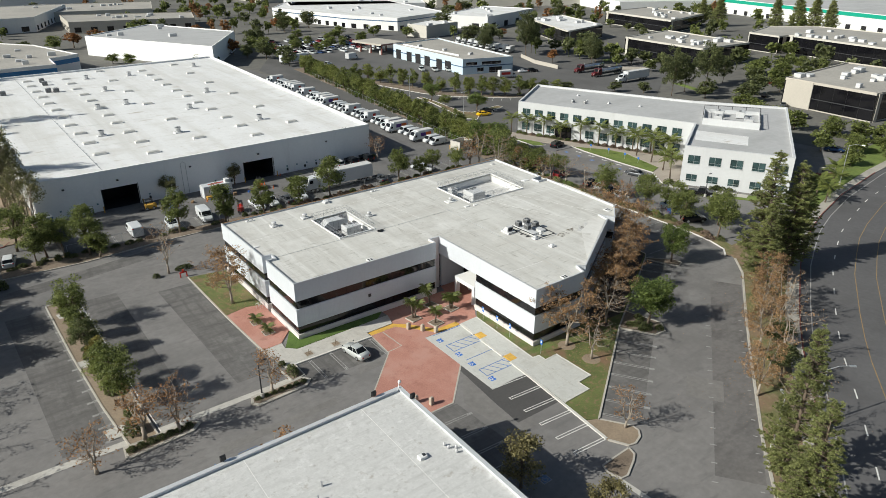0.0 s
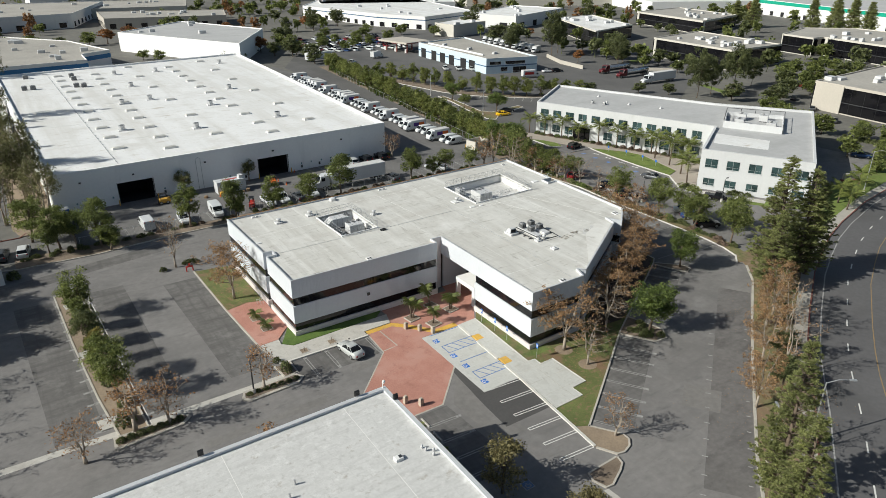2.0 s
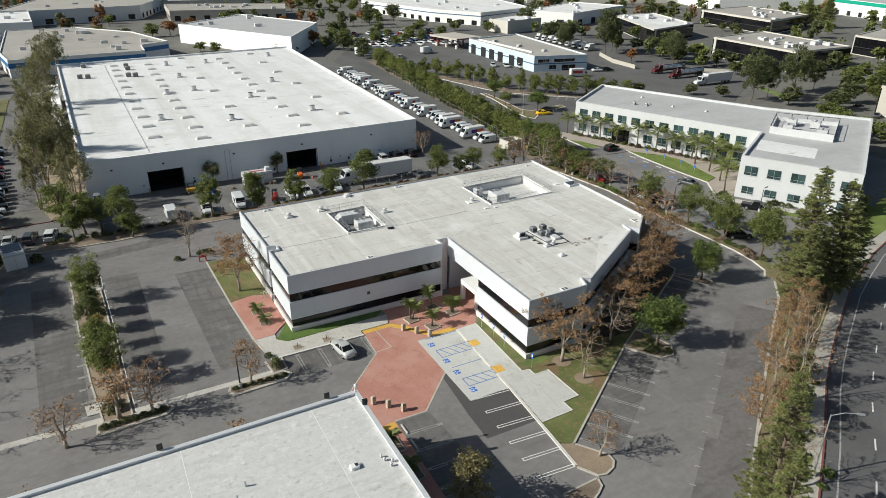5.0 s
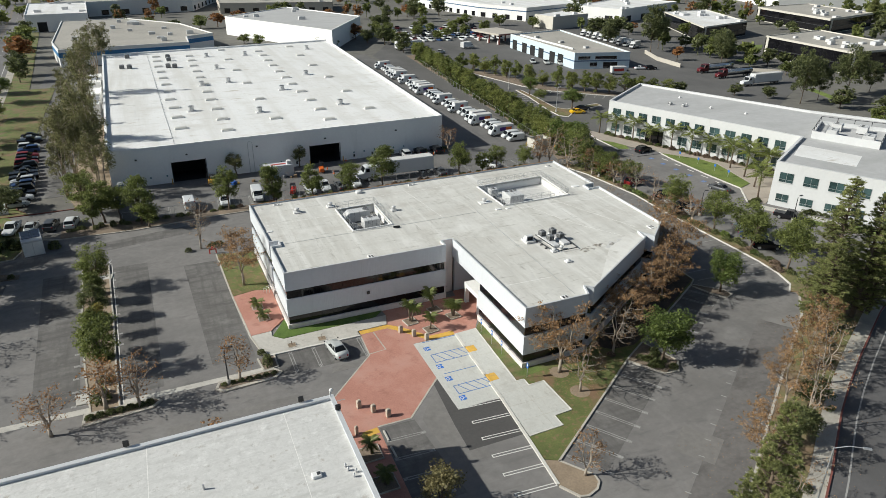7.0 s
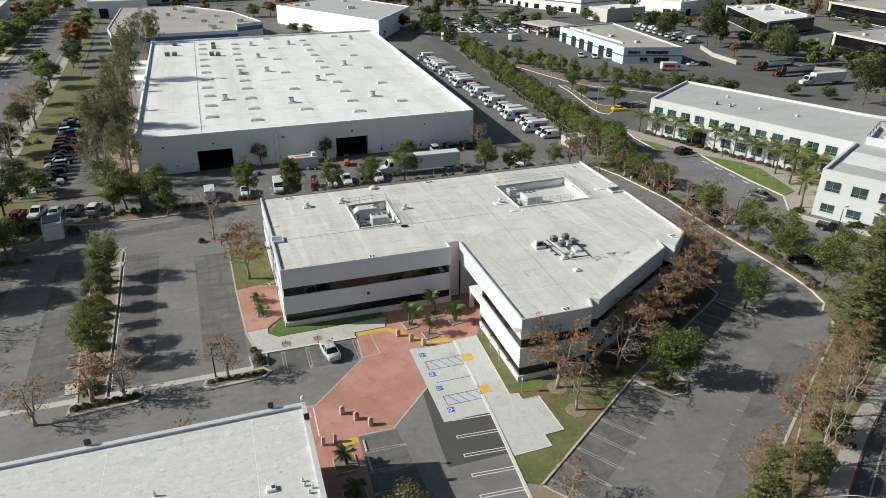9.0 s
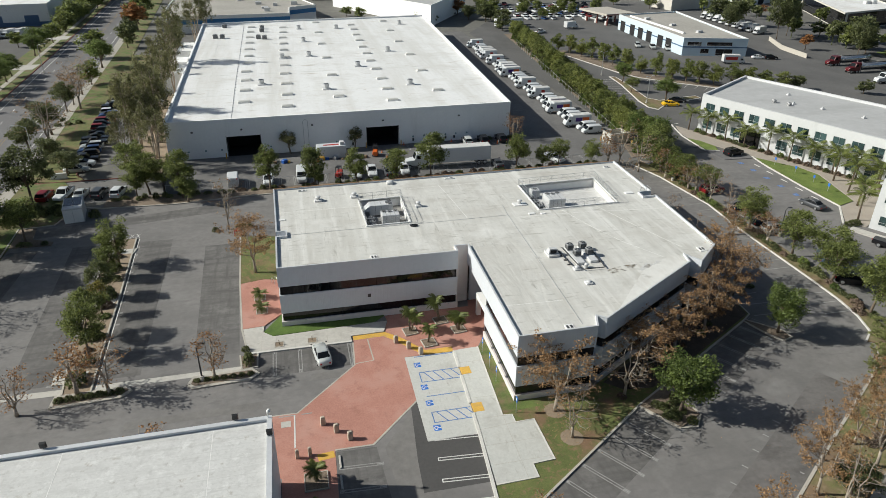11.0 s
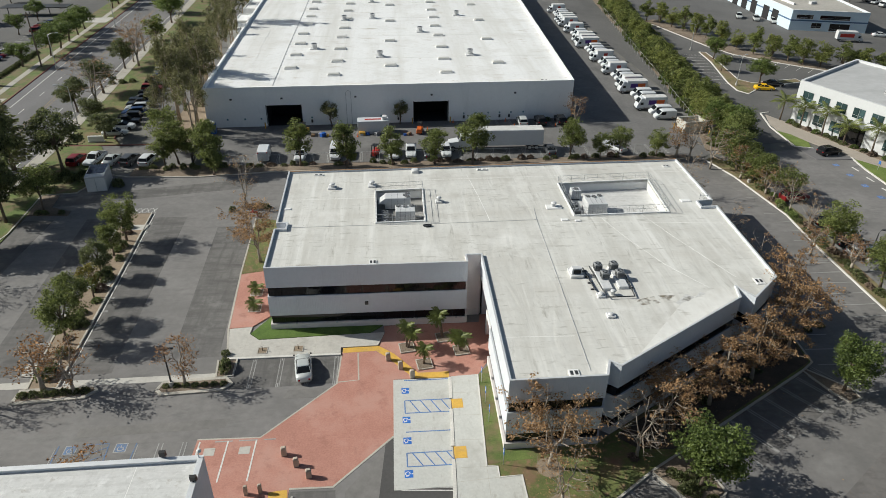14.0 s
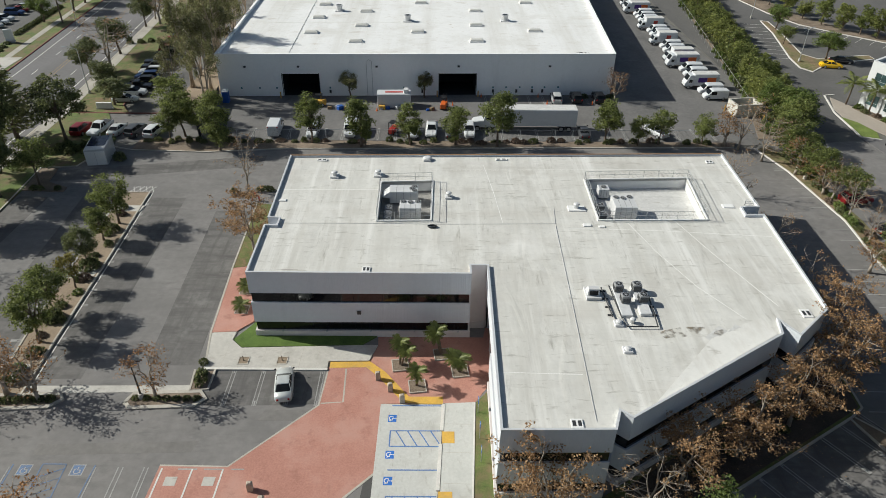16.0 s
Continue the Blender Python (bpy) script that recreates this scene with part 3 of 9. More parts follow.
E_LOT = [(10, -64), (24.2, -52.8), (30.8, -47.6), (43.7, -38.6), (53.6, -31.9), (66, -23.8), (70, -20)]
flat("verge_east", E_LOT + [(72, -16.5), (80, -16.5), (94, -17.2)] + shifted(E_IN, -1.96)[10:1:-1], 0.10, GRASS_DRY,
     "strip of thin grass and leaf litter under the trees", "grass")
kerb("kerb_drive", E_LOT, "pale concrete kerb along the driveway", w=0.3)
flat("verge_bend", [(95.5, -17.3), (110, -8.5), (140, -3), (180, 0), (180, -7.8), (139, -10.6), (117, -13.4), (102.2, -16.5)], 0.10, GRASS_LUSH,
     "green lawn beside the bend of the road", "grass")

# paving south of the office
flat("walk_front", [(-4.85, 0.3), (-4.1, -5.0), (8.1, -5.0), (8.1, -3.9), (12.2, -3.8), (12.9, -1.5), (11.2, -1.5), (-1.2, -2.0), (-2.4, -0.8), (-2.3, 0.5)],
     0.13, CONCRETE, "pale concrete walk in front of the office", "pavement")
flat("plaza_west", [(-5.0, 0.35), (-2.35, 0.55), (-0.15, 3.0), (-0.15, 12.0), (-2.4, 12.7), (-5.65, 12.0)], 0.13, BRICK, "red brick-paved corner plaza", "pavement")
flat("lawn_front", [(-2.3, -0.75), (-1.15, -1.9), (11.2, -1.45), (12.75, -0.1), (0.0, -0.12), (-0.12, 2.8)], 0.15, GRASS_CLIPPED, "clipped bright green lawn wedge under the facade", "grass")
flat("lawn_west", [(-5.6, 12.1), (-2.4, 12.8), (-0.25, 12.1), (-0.45, 26.5), (-6.1, 27.5)], 0.12, GRASS_LITTER, "olive lawn with fallen leaves beside the office", "grass")
flat("plaza_main", [(8.2, -5.1), (8.2, -4.7), (12.3, -3.6), (12.95, -1.5), (12.85, -0.12), (24.0, -0.1), (24.3, 1.4), (28.6, 1.4), (28.6, -7.2), (23.9, -7.5), (22.7, -9.35), (13.85, -9.5), (13.75, -17.4),
                    (8.35, -22.95), (4.6, -22.9), (4.0, -46), (-0.5, -46), (-0.5, -25.5), (-4.9, -25.5), (-4.6, -16.6), (1.2, -16.7), (7.95, -9.7)],
     0.02, BRICK, "red brick-paved entrance court with faded patches", "pavement")
solid("tactile_strip", Geo().strip([(8.3, -4.3), (12.1, -4.2), (13.6, -5.6), (16.2, -9.0), (19.7, -9.05)], 0.95, 0.0, 0.03), YELLOW, "yellow tactile paving strip", "paving", kind="structure")
solid("tactile_strip", Geo().strip([(2.9, -23.6), (4.5, -23.4)], 0.9, 0.0, 0.03), YELLOW, "yellow tactile paving strip", "paving", kind="structure")
# pale border bands of the brick court
solid("court_border", Geo().strip([(13.75, -17.4), (8.35, -22.95), (4.6, -22.9)], 0.2, 0.0, 0.027), KERB, "pale concrete border of the brick court", "paving", kind="structure")
solid("court_border", Geo().strip([(8.2, -5.1), (7.95, -9.7), (1.2, -16.7), (-4.6, -16.6)], 0.16, 0.0, 0.027), KERB, "pale concrete border of the brick court", "paving", kind="structure")
solid("court_border", Geo().strip([(10.0, -4.9), (10.2, -9.3), (8.1, -9.5)], 0.16, 0.0, 0.027), KERB, "pale concrete border of the brick court", "paving", kind="structure")

flat("accessible_bays", [(13.8, -9.55), (19.75, -9.6), (18.95, -23.6), (13.65, -23.7)], 0.03, CONCRETE_PAD, "pale concrete pad of the accessible parking bays", "parking bay")
flat("walk_east", [(19.9, -9.5), (22.7, -9.35), (22.0, -21.7), (23.0, -21.8), (23.0, -23.0), (25.0, -22.9), (25.05, -28.7), (22.8, -28.8), (22.8, -30.5), (18.65, -30.6), (19.15, -23.6)],
     0.13, CONCRETE_PAD, "pale concrete walk and landing beside the bays", "pavement")
for a, b in (((19.6, -12.9), (20.7, -14.2)), ((19.25, -19.2), (20.4, -20.6))):
    solid("tactile_pad", Geo().box(a[0], b[1], 0.0, b[0], a[1], 0.145), YELLOW, "yellow tactile pad at the kerb ramp", "paving", kind="structure")
for pts in ([(19.75, -9.6), (19.55, -12.8)], [(19.45, -14.3), (19.2, -19.1)], [(19.1, -20.7), (18.95, -23.6), (18.3, -31), (17.7, -37.6)]):
    solid("wheel_kerb", Geo().strip(pts, 0.32, -0.03, 0.17), WHITE_KERB, "white-painted kerb at the head of the bays", "kerb", kind="structure")
flat("sealed_patch", [(13.0, -17.8), (13.75, -17.5), (13.65, -23.75), (18.8, -23.7), (18.35, -30.0), (12.0, -30.0), (12.2, -26.0)], 0.008, ASPHALT_DARK, "freshly sealed dark asphalt patch", "parking bay")

for pts in ([(22.0, -21.7), (23.0, -21.8), (23.0, -23.0), (25.0, -22.9), (25.05, -28.7), (22.8, -28.8), (22.8, -30.5), (18.7, -30.6)], [(22.7, -9.4), (22.0, -21.7)]):
    solid("landing_edge", Geo().strip(pts, 0.14, 0.0, 0.17), WHITE_KERB, "low pale concrete edge of the landing", "kerb", kind="structure")
g = Geo()
for y in (-12.0, -15.2, -18.4, -21.7):
    g.strip([(19.7, y), (22.3, y - 0.05)], 0.03, 0.0, 0.133)
for pts in ([(19.0, -25.6), (25.0, -25.6)], [(19.2, -28.2), (25.0, -28.2)], [(22.0, -22), (21.8, -30.5)], [(18.9, -23.3), (23.0, -23.0)]):
    g.strip(pts, 0.03, 0.0, 0.134)
for x in (-2.6, -0.9, 1.4, 3.0, 5.2, 6.9):
    g.strip([(x, -4.95), (x + 0.1, -1.7)], 0.03, 0.0, 0.133)
solid("slab_joint", g, KERB, "thin dark joints between concrete slabs", "paving", kind="structure")
ISL = [(102.6, 122.5), (104.2, 121.6), (103.6, 113.0), (101.2, 95.5), (103.4, 92.4), (110.0, 94.0), (116.2, 95.2), (116.2, 92.6), (109.0, 90.6), (104.6, 90.0), (101.0, 86.4), (98.4, 84.0), (96.8, 86.4), (97.4, 93.0), (101.4, 112.0)]
flat("bay_island", ISL, 0.12, GRASS_DRY, "grass island with trees between parking bays", "grass")
kerb("kerb_bay_island", ISL + ISL[:1], "pale kerb round the grass island", WHITE_KERB, w=0.3)

# lawn wrapped round the south-east face
flat("lawn_east", [(22.8, -9.4), (23.95, -8.0), (23.95, -19.85), (32.7, -19.7), (34.4, -18.6), (50.2, -8.8), (55.9, -5.2), (59.7, -5.2), (59.4, -9.8), (57.9, -10.9), (37.0, -23.0), (19.5, -34.9), (18.2, -34.0), (18.6, -30.7), (22.9, -30.6), (22.9, -28.9), (25.15, -28.8), (25.1, -22.8), (23.1, -22.9), (23.1, -21.7), (22.1, -21.6)],
     0.11, GRASS_LITTER, "lawn with bare brown patches under the sycamores", "grass")
flat("lawn_strip", [(22.8, -9.5), (23.93, -8.3), (23.93, -19.87), (29.5, -19.8), (29.0, -20.9), (23.4, -21.3), (22.15, -21.5)], 0.118, GRASS, "green lawn strip between walk and facade", "grass")
flat("bed_facade", [(34.6, -18.9), (50.3, -9.3), (55.9, -5.6), (59.4, -5.6), (59.2, -9.7), (57.8, -10.6), (42.0, -19.75), (39.6, -20.9), (36.4, -20.6)], 0.125, SHADED_MULCH, "bark mulch under the sycamores along the facade, darkened for shade", "planting bed")
kerb("kerb_lawn", [(19.4, -35.0), (37.0, -23.1), (57.9, -11.0), (59.5, -9.8), (59.8, -5.2), (60.3, 28.2)], "concrete kerb between lawn and bays", w=0.22)
flat("bed_east", [(57.0, -5.1), (59.7, -5.1), (60.2, 28), (57.4, 28)], 0.12, MULCH, "mulched strip under the sycamores", "planting bed")
flat("bed_tree_island", [(57.6, -11.3), (58.3, -10.9), (61.2, -14.2), (61.3, -15.6), (60.0, -16.0), (59.0, -14.6)], 0.12, MULCH, "narrow kerbed island with a tree between bays", "planting bed")
kerb("kerb_tree_island", [(57.7, -11.2), (59.0, -14.7), (60.0, -16.1), (61.4, -15.6), (61.3, -14.2), (58.2, -11.0)], "concrete kerb of the narrow tree island", w=0.2)
TIP = [(18.2, -34.3), (19.5, -34.9), (21.6, -37.9), (21.5, -38.8), (20.8, -39.5), (19.6, -39.9), (18.8, -39.7), (17.7, -37.8)]
flat("bed_tip", TIP, 0.12, SOIL, "bare soil bed at the end of the bays", "planting bed")
kerb("kerb_tip", TIP[1:], "rounded concrete kerb of the end bed", w=0.22)
POINT = [(18.45, -39.95), (18.2, -40.9), (17.3, -41.5), (15.2, -42.5), (14.4, -42.4), (13.95, -41.1), (14.3, -40.1)]
flat("bed_south", POINT, 0.12, MULCH, "wedge of bare mulch between two driveways", "planting bed")
kerb("kerb_south", POINT + POINT[:1], "rounded concrete kerb round the mulch wedge", w=0.2)
flat("bed_corner", [(36.6, -23.3), (39.2, -27.4), (42.2, -25.9), (41.0, -20.6)], 0.12, MULCH, "mulched island under the round tree", "planting bed")
kerb("kerb_corner", [(36.6, -23.3), (39.2, -27.4), (41.0, -27.6), (42.4, -25.9), (41.0, -20.7)], "curved concrete kerb of the mulched island", w=0.22)
for x, y in ((27.6, -22.2), (27.8, -26.3)):
    solid("tree_pit", Geo().cyl(x, y, 0.0, 0.125, 1.25, 1.15, 14), SOIL, "round bare pit at a sycamore's foot", "tree pit", kind="structure")

# lot west of the office
kerb("kerb_stall", [(-4.1, -5.05), (8.15, -5.05)], "white-painted kerb in front of the walk", WHITE_KERB, w=0.28, h=0.16)
kerb("kerb_office", [(-4.1, -5.1), (-5.0, 0.3), (-5.7, 12.0), (-6.2, 27.6)], "concrete kerb beside the plaza and lawn", w=0.2)
MED = [(-25.9, 30.3), (-22.2, 30.3), (-21.4, 13.1), (-20.9, -1.0), (-20.5, -8.6), (-23.4, -8.6), (-24.3, 0), (-25.2, 14)]
flat("median", MED, 0.12, SOIL, "long planted median of dry soil between the bays", "planting bed")
kerb("kerb_median", MED + MED[:1], "concrete kerb round the long median", w=0.2, h=0.18)
solid("edge_line", Geo().strip([(-21.75, 30.2), (-20.95, 13.1), (-20.45, -1.0), (-20.1, -8.0)], 0.1, -0.002, 0.013), PAINT_WHITE, "thin white line along the median's kerb", "road marking", kind="structure")
g = Geo()
for k in range(4):
    g.strip([(-25.2 + k * 0.9, 30.6), (-24.5 + k * 0.9, 32.2)], 0.08, -0.002, 0.013)
    g.strip([(-24.5 + k * 0.9, 30.6), (-25.2 + k * 0.9, 32.2)], 0.08, -0.002, 0.012)
solid("end_hatching", g, PAINT_WHITE, "white crossed hatching at the median's end", "road marking", kind="structure")
for y0, y1 in ((25.0, 26.6), (9.8, 11.6), (-6.6, -4.6)):
    flat("median_slab", [(-24.9, y0), (-21.7, y0), (-21.5, y1), (-25.1, y1)], 0.127, CONCRETE, "concrete slab across the planted median", "paving")
for pts in ([(-24.0, -10.6), (-17.2, -10.1), (-16.3, -9.2), (-16.8, -8.5), (-24.0, -8.8)], [(-10.3, -9.6), (-9.6, -10.2), (-3.8, -9.9), (-2.9, -9.0), (-3.6, -8.1), (-9.9, -8.4)]):
    flat("island", pts, 0.13, MULCH, "planted island with dark mulch", "planting bed")
    kerb("kerb_island", pts + pts[:1], "rounded pale kerb of the planted island", w=0.4)
flat("gutter_strip", [(-60, -8.2), (-20, -8.4), (-2.9, -8.0), (-2.9, -7.2), (-20, -7.4), (-60, -7.2)], 0.006, CONCRETE, "flush concrete gutter strip across the lot", "paving")
flat("bed_entry", [(-5.0, -5.4), (-3.1, -5.4), (-3.0, -7.8), (-4.6, -8.0)], 0.12, MULCH, "small shrub bed at the lot's corner", "planting bed")
kerb("kerb_entry", [(-5.0, -5.2), (-4.7, -8.0), (-3.0, -7.8), (-3.0, -5.2)], "concrete kerb of the shrub bed", w=0.2)

# hedge strip north of the lot, and west grass
flat("bed_north", [(-30, 44.2), (-18, 43.6), (-6, 45.0), (68, 46.9), (69, 48.6), (-10, 48.0), (-30, 48.6)], 0.12, MULCH, "mulched tree strip along the fence", "planting bed")
kerb("kerb_north", [(-34, 45.4), (-30, 44.0), (-18, 43.5), (-6, 44.9), (68, 46.8)], "concrete kerb along the tree strip", w=0.22)
flat("lawn_street", [(-47.4, -60), (-46.8, 60), (-39.5, 58.5), (-34, 48), (-34, 45.5), (-36.2, 38.3), (-41.2, 37.7), (-40.6, 24.8), (-44, 8), (-46.5, -20)], 0.11, GRASS, "rough street-side lawn with leaf litter", "grass")
kerb("kerb_street_lot", [(-34, 45.5), (-36.2, 38.2), (-41.3, 37.6), (-40.7, 24.8), (-44.1, 8), (-46.6, -20)], "concrete kerb at the lot's west edge", w=0.22)
flat("bed_lot_nw", [(-41.1, 37.4), (-40.6, 30.6), (-34.6, 30.4), (-34.6, 31.6), (-38.0, 33.2), (-38.6, 37.6)], 0.12, MULCH, "mulched corner bed", "planting bed")
flat("lawn_yard", [(-46.4, 68.2), (-46.6, 128), (-49, 185), (-41, 185), (-40.5, 72), (-38.5, 62.5), (-36, 58.9), (-46.4, 58.9)], 0.11, GRASS_LITTER, "olive street-side lawn in front of parked cars", "grass")
solid("red_kerb", Geo().strip([(-46.2, 58.75), (-36.1, 58.75), (-38.4, 62.3), (-40.3, 72.0)], 0.2, -0.03, 0.16), PAINT_RED, "red-painted kerb round the street-side lawn", "kerb", kind="structure")
kerb("kerb_yard", [(-46, 58.8), (-28.6, 58.8), (-27.5, 60.5)], "red-painted kerb at the side drive", PAINT_RED, w=0.2)
flat("bed_eucalyptus", [(-28.3, 59.2), (-22.4, 59.4), (-22.3, 125), (-29.3, 125), (-29.5, 64)], 0.12, SOIL, "bare soil strip under the eucalyptus grove", "planting bed")

# green-glass office grounds
flat("lawn_green", [(92.4, 60), (91.9, 51.6), (94.4, 50.6), (95.4, 53.4), (94.2, 57.5)], 0.11, GRASS_LUSH, "lawn sliver beside the drop-off bay", "grass")
flat("drop_off_bay", [(91.2, 51.2), (98.0, 49.6), (99.6, 44.6), (92.2, 44.8)], 0.112, ASPHALT_ROAD, "asphalt drop-off bay by the palms", "parking bay")
flat("lawn_green", [(99.0, 45.2), (98.7, 38), (98.1, 28.0), (98.2, 18.7), (102.0, 20.0), (105.4, 33), (104.4, 37.4)], 0.11, GRASS_LUSH, "bright lawn wedge before the palm-lined office", "grass")
flat("walk_green", [(94.7, 56), (97.7, 49.1), (99.1, 45.6), (104.7, 37.6), (105.7, 33), (102.2, 19.8), (97.8, 18.2), (93.5, 12), (95.6, 9.9), (114.0, 20.3), (111.0, 26), (103.6, 46), (97.4, 64), (95.0, 69.5), (93.0, 64), (92.4, 55)],
     0.10, mat("tan_paving", (0.37, 0.325, 0.28), 0.85, var=0.12, coarse=0.3, fine=4), "tan paved walk along the palm-lined office", "pavement")
kerb("kerb_green", [(96.5, 71), (94.4, 70.5), (92.2, 62), (91.6, 51.4), (94.6, 50.3)], "pale kerb in front of the palm-lined office", WHITE_KERB, w=0.3)
kerb("kerb_green", [(99.2, 45.6), (98.4, 40), (97.8, 28), (97.8, 18.4), (93.0, 12)], "pale kerb in front of the palm-lined office", WHITE_KERB, w=0.3)
flat("bed_green", [(96.6, 64), (98.1, 65.3), (114.3, 21.4), (112.6, 20.6), (104.2, 43)], 0.16, MULCH, "shrub bed at the foot of the white office", "planting bed")
flat("lawn_green_south", [(96.4, 3.2), (100.2, -2.8), (104.5, -9.0), (110, -13), (105, -13.6), (98.0, -5.2), (94.6, -0.6)], 0.11, GRASS_LUSH, "green lawn before the white office block", "grass")
flat("walk_green_south", [(93.5, 10.5), (91.8, 9.5), (99.0, -4.5), (101.0, -3.8)], 0.13, CONCRETE, "concrete walk beside the white office block", "pavement")
for pts in ([(246, 166.5), (258, 162.4), (268.6, 171.6), (251.4, 173)], [(219, 138), (240, 142), (242, 145), (221, 142)], [(189, 65.5), (197.4, 86), (200, 85), (192.4, 65)]):
    flat("lawn_far", pts, 0.08, GRASS_LUSH, "strip of green lawn in the far business park", "grass")
flat("gutter_strip", [(13.9, -42.5), (14.1, -45.6), (14.4, -50), (15.0, -50), (14.7, -45.6), (14.5, -42.6)], 0.007, CONCRETE, "flush concrete gutter strip at the drive's mouth", "paving")
# strip between the office drive and the neighbouring lot
DIVIDE = [(71.4, 46.2), (73.4, 38.5), (75.0, 24.0), (74.3, 15.0), (74.1, 7.0), (74.0, -3.0), (73.8, -9.0), (73.2, -13.2), (72.0, -16.6), (69.9, -18.3)]
flat("bed_divide", DIVIDE + [(71.2, -19.2), (74.2, -17.2), (75.6, -13.4), (76.6, -3), (76.8, 15), (77.4, 24), (76.0, 40), (74.0, 47.0)], 0.12, GRASS_DRY, "shrub-covered strip dividing two parking lots", "planting bed")
kerb("kerb_divide", DIVIDE, "pale concrete kerb of the dividing strip", WHITE_KERB, w=0.24)
# hedge strip east of the parked vans
flat("bed_vans", [(77.4, 62), (75.5, 58), (73.5, 50.2), (79.8, 50.5), (84.5, 72), (93.2, 131), (100.5, 205), (94, 205), (86.0, 131), (79.8, 80)], 0.12, MULCH, "planted strip behind the parked vans", "planting bed")
flat("bed_road", [(99.9, 164), (105, 166), (112.2, 145), (115.6, 127), (122.0, 114.6), (132, 107), (150, 97), (149, 94.6), (128.3, 102.4), (118.4, 111.7), (111.4, 119.6), (108.2, 127.8), (105.3, 142.3), (102.5, 156.6)], 0.12, MULCH, "tree strip beside the truck yard", "planting bed")
kerb("kerb_road", [(99.7, 164), (102.3, 156.6), (105.1, 142.3), (108, 127.7), (111.2, 119.4), (118.2, 111.5), (128.1, 102.2), (149, 94.4)], "pale kerb along the side road", WHITE_KERB, w=0.3)


# darker strips where cars park
for poly in ([(-26.3, 29.0), (-31.2, 29.0), (-29.4, -6.5), (-24.5, -6.5)], [(-21.9, 29.0), (-16.6, 29.0), (-15.8, -6.5), (-20.3, -6.5)], [(-40.2, 29.0), (-36.0, 29.0), (-37.5, -6.5), (-43.5, -6.5)],
             [(-11.4, 25.5), (-6.4, 25.5), (-5.1, -4.5), (-10.2, -4.5)],
             [(20.4, -34.6), (36.2, -23.9), (38.6, -27.6), (22.8, -38.2)], [(-4.0, -5.3), (7.9, -5.3), (7.6, -9.6), (-3.0, -9.9)],
             [(-39.8, 36.6), (-8, 42.6), (-8, 39.0), (-38, 33.4)], [(4.75, -23.2), (8.6, -23.3), (9.4, -35), (4.2, -35)], [(44.0, -19.4), (58.6, -9.8), (61.4, -14.0), (46.8, -23.6)]):
    flat("asphalt_strip", poly, 0.004, ASPHALT_BAY, "darker stained strip of parking asphalt", "parking bay")
for poly in ([(31.0, -38.0), (33.4, -41.4), (37.0, -39.0), (34.6, -35.6)], [(9.4, -23.6), (13.4, -18.2), (13.6, -31.6), (9.9, -31.2)], [(3.0, -10.4), (7.6, -10.2), (6.4, -11.6), (2.6, -11.6)], [(-16, -14.4), (-2, -14.0), (-2.4, -15.2), (-16, -15.6)]):
    flat("asphalt_patch", poly, 0.0065, ASPHALT_OLD, "paler repaired patch of asphalt", "parking bay")

flat("asphalt_strip", [(25.0, -51.4), (62.0, -26.0), (59.6, -22.2), (22.2, -47.6)], 0.004, ASPHALT_OILY, "dark oily strip of bays beside the verge", "parking bay")

# parking bay lines
def bay_lines(name, p, q, n, length, side, material, label, double=0.35, w=0.1, z=0.012, lot=0.0):
    """Lines across a row from p to q, running to one side."""
    dx, dy = q[0] - p[0], q[1] - p[1]
    k = math.hypot(dx, dy)
    ux, uy = dx / k, dy / k
    nx, ny = -uy * side, ux * side
    for i in range(n + 1):
        x, y = p[0] + dx * i / n, p[1] + dy * i / n
        g = Geo()
        for d in ((-double / 2, double / 2) if double else (0,)):
            g.strip([(x + ux * d, y + uy * d), (x + ux * d + nx * length, y + uy * d + ny * length)], w, -0.002, z)
        if double:
            g.strip([(x - ux * (double / 2 + w / 2) + nx * length, y - uy * (double / 2 + w / 2) + ny * length),
                     (x + ux * (double / 2 + w / 2) + nx * length, y + uy * (double / 2 + w / 2) + ny * length)], w, -0.002, z - 0.001)
        if material is not PAINT_WHITE and double:
            t = Geo()
            for s0, s1 in ((0.0, 0.4), (length - 0.6, length)):
                t.strip([(x + nx * s0, y + ny * s0), (x + nx * s1, y + ny * s1)], w * 1.2, -0.002, z + 0.002)
            solid("bay_tick", t, PAINT_FADED, "short faded tick at the end of a parking bay", "road marking", group="bay ticks", kind="structure")
        if material:
            solid(name, g, PAINT_FAINT if material is PAINT_FADED else material, label, "road marking", group="bay lines", kind="structure")


bay_lines("bay_line", (18.75, -23.85), (17.75, -37.4), 5, 4.4, -1, PAINT_WHITE, "double white line between parking bays", lot=0)
bay_lines("bay_line", (-4.0, -5.2), (7.7, -5.2), 4, 4.6, -1, PAINT_FADED, "faded double line between parking bays")
bay_lines("bay_line", (20.6, -34.4), (36.4, -23.7), 7, 5.0, -1, PAINT_FADED, "faded double line between parking bays", 0.3)
bay_lines("bay_line", (44.2, -19.2), (58.4, -9.8), 6, 5.0, -1, PAINT_FADED, "faded double line between parking bays", 0.3)
bay_lines("bay_line", (24.0, -51.8), (52.0, -32.2), 12, 4.8, 1, None, "faded tick at the end of a parking bay", 0.3)
bay_lines("bay_line", (-21.2, 27.0), (-20.6, -6.5), 12, 4.8, -1, PAINT_FADED, "faded double line between parking bays", 0.3)
bay_lines("bay_line", (-26.1, 27.0), (-24.3, -6.5), 12, 4.8, 1, PAINT_FADED, "faded double line between parking bays", 0.3)
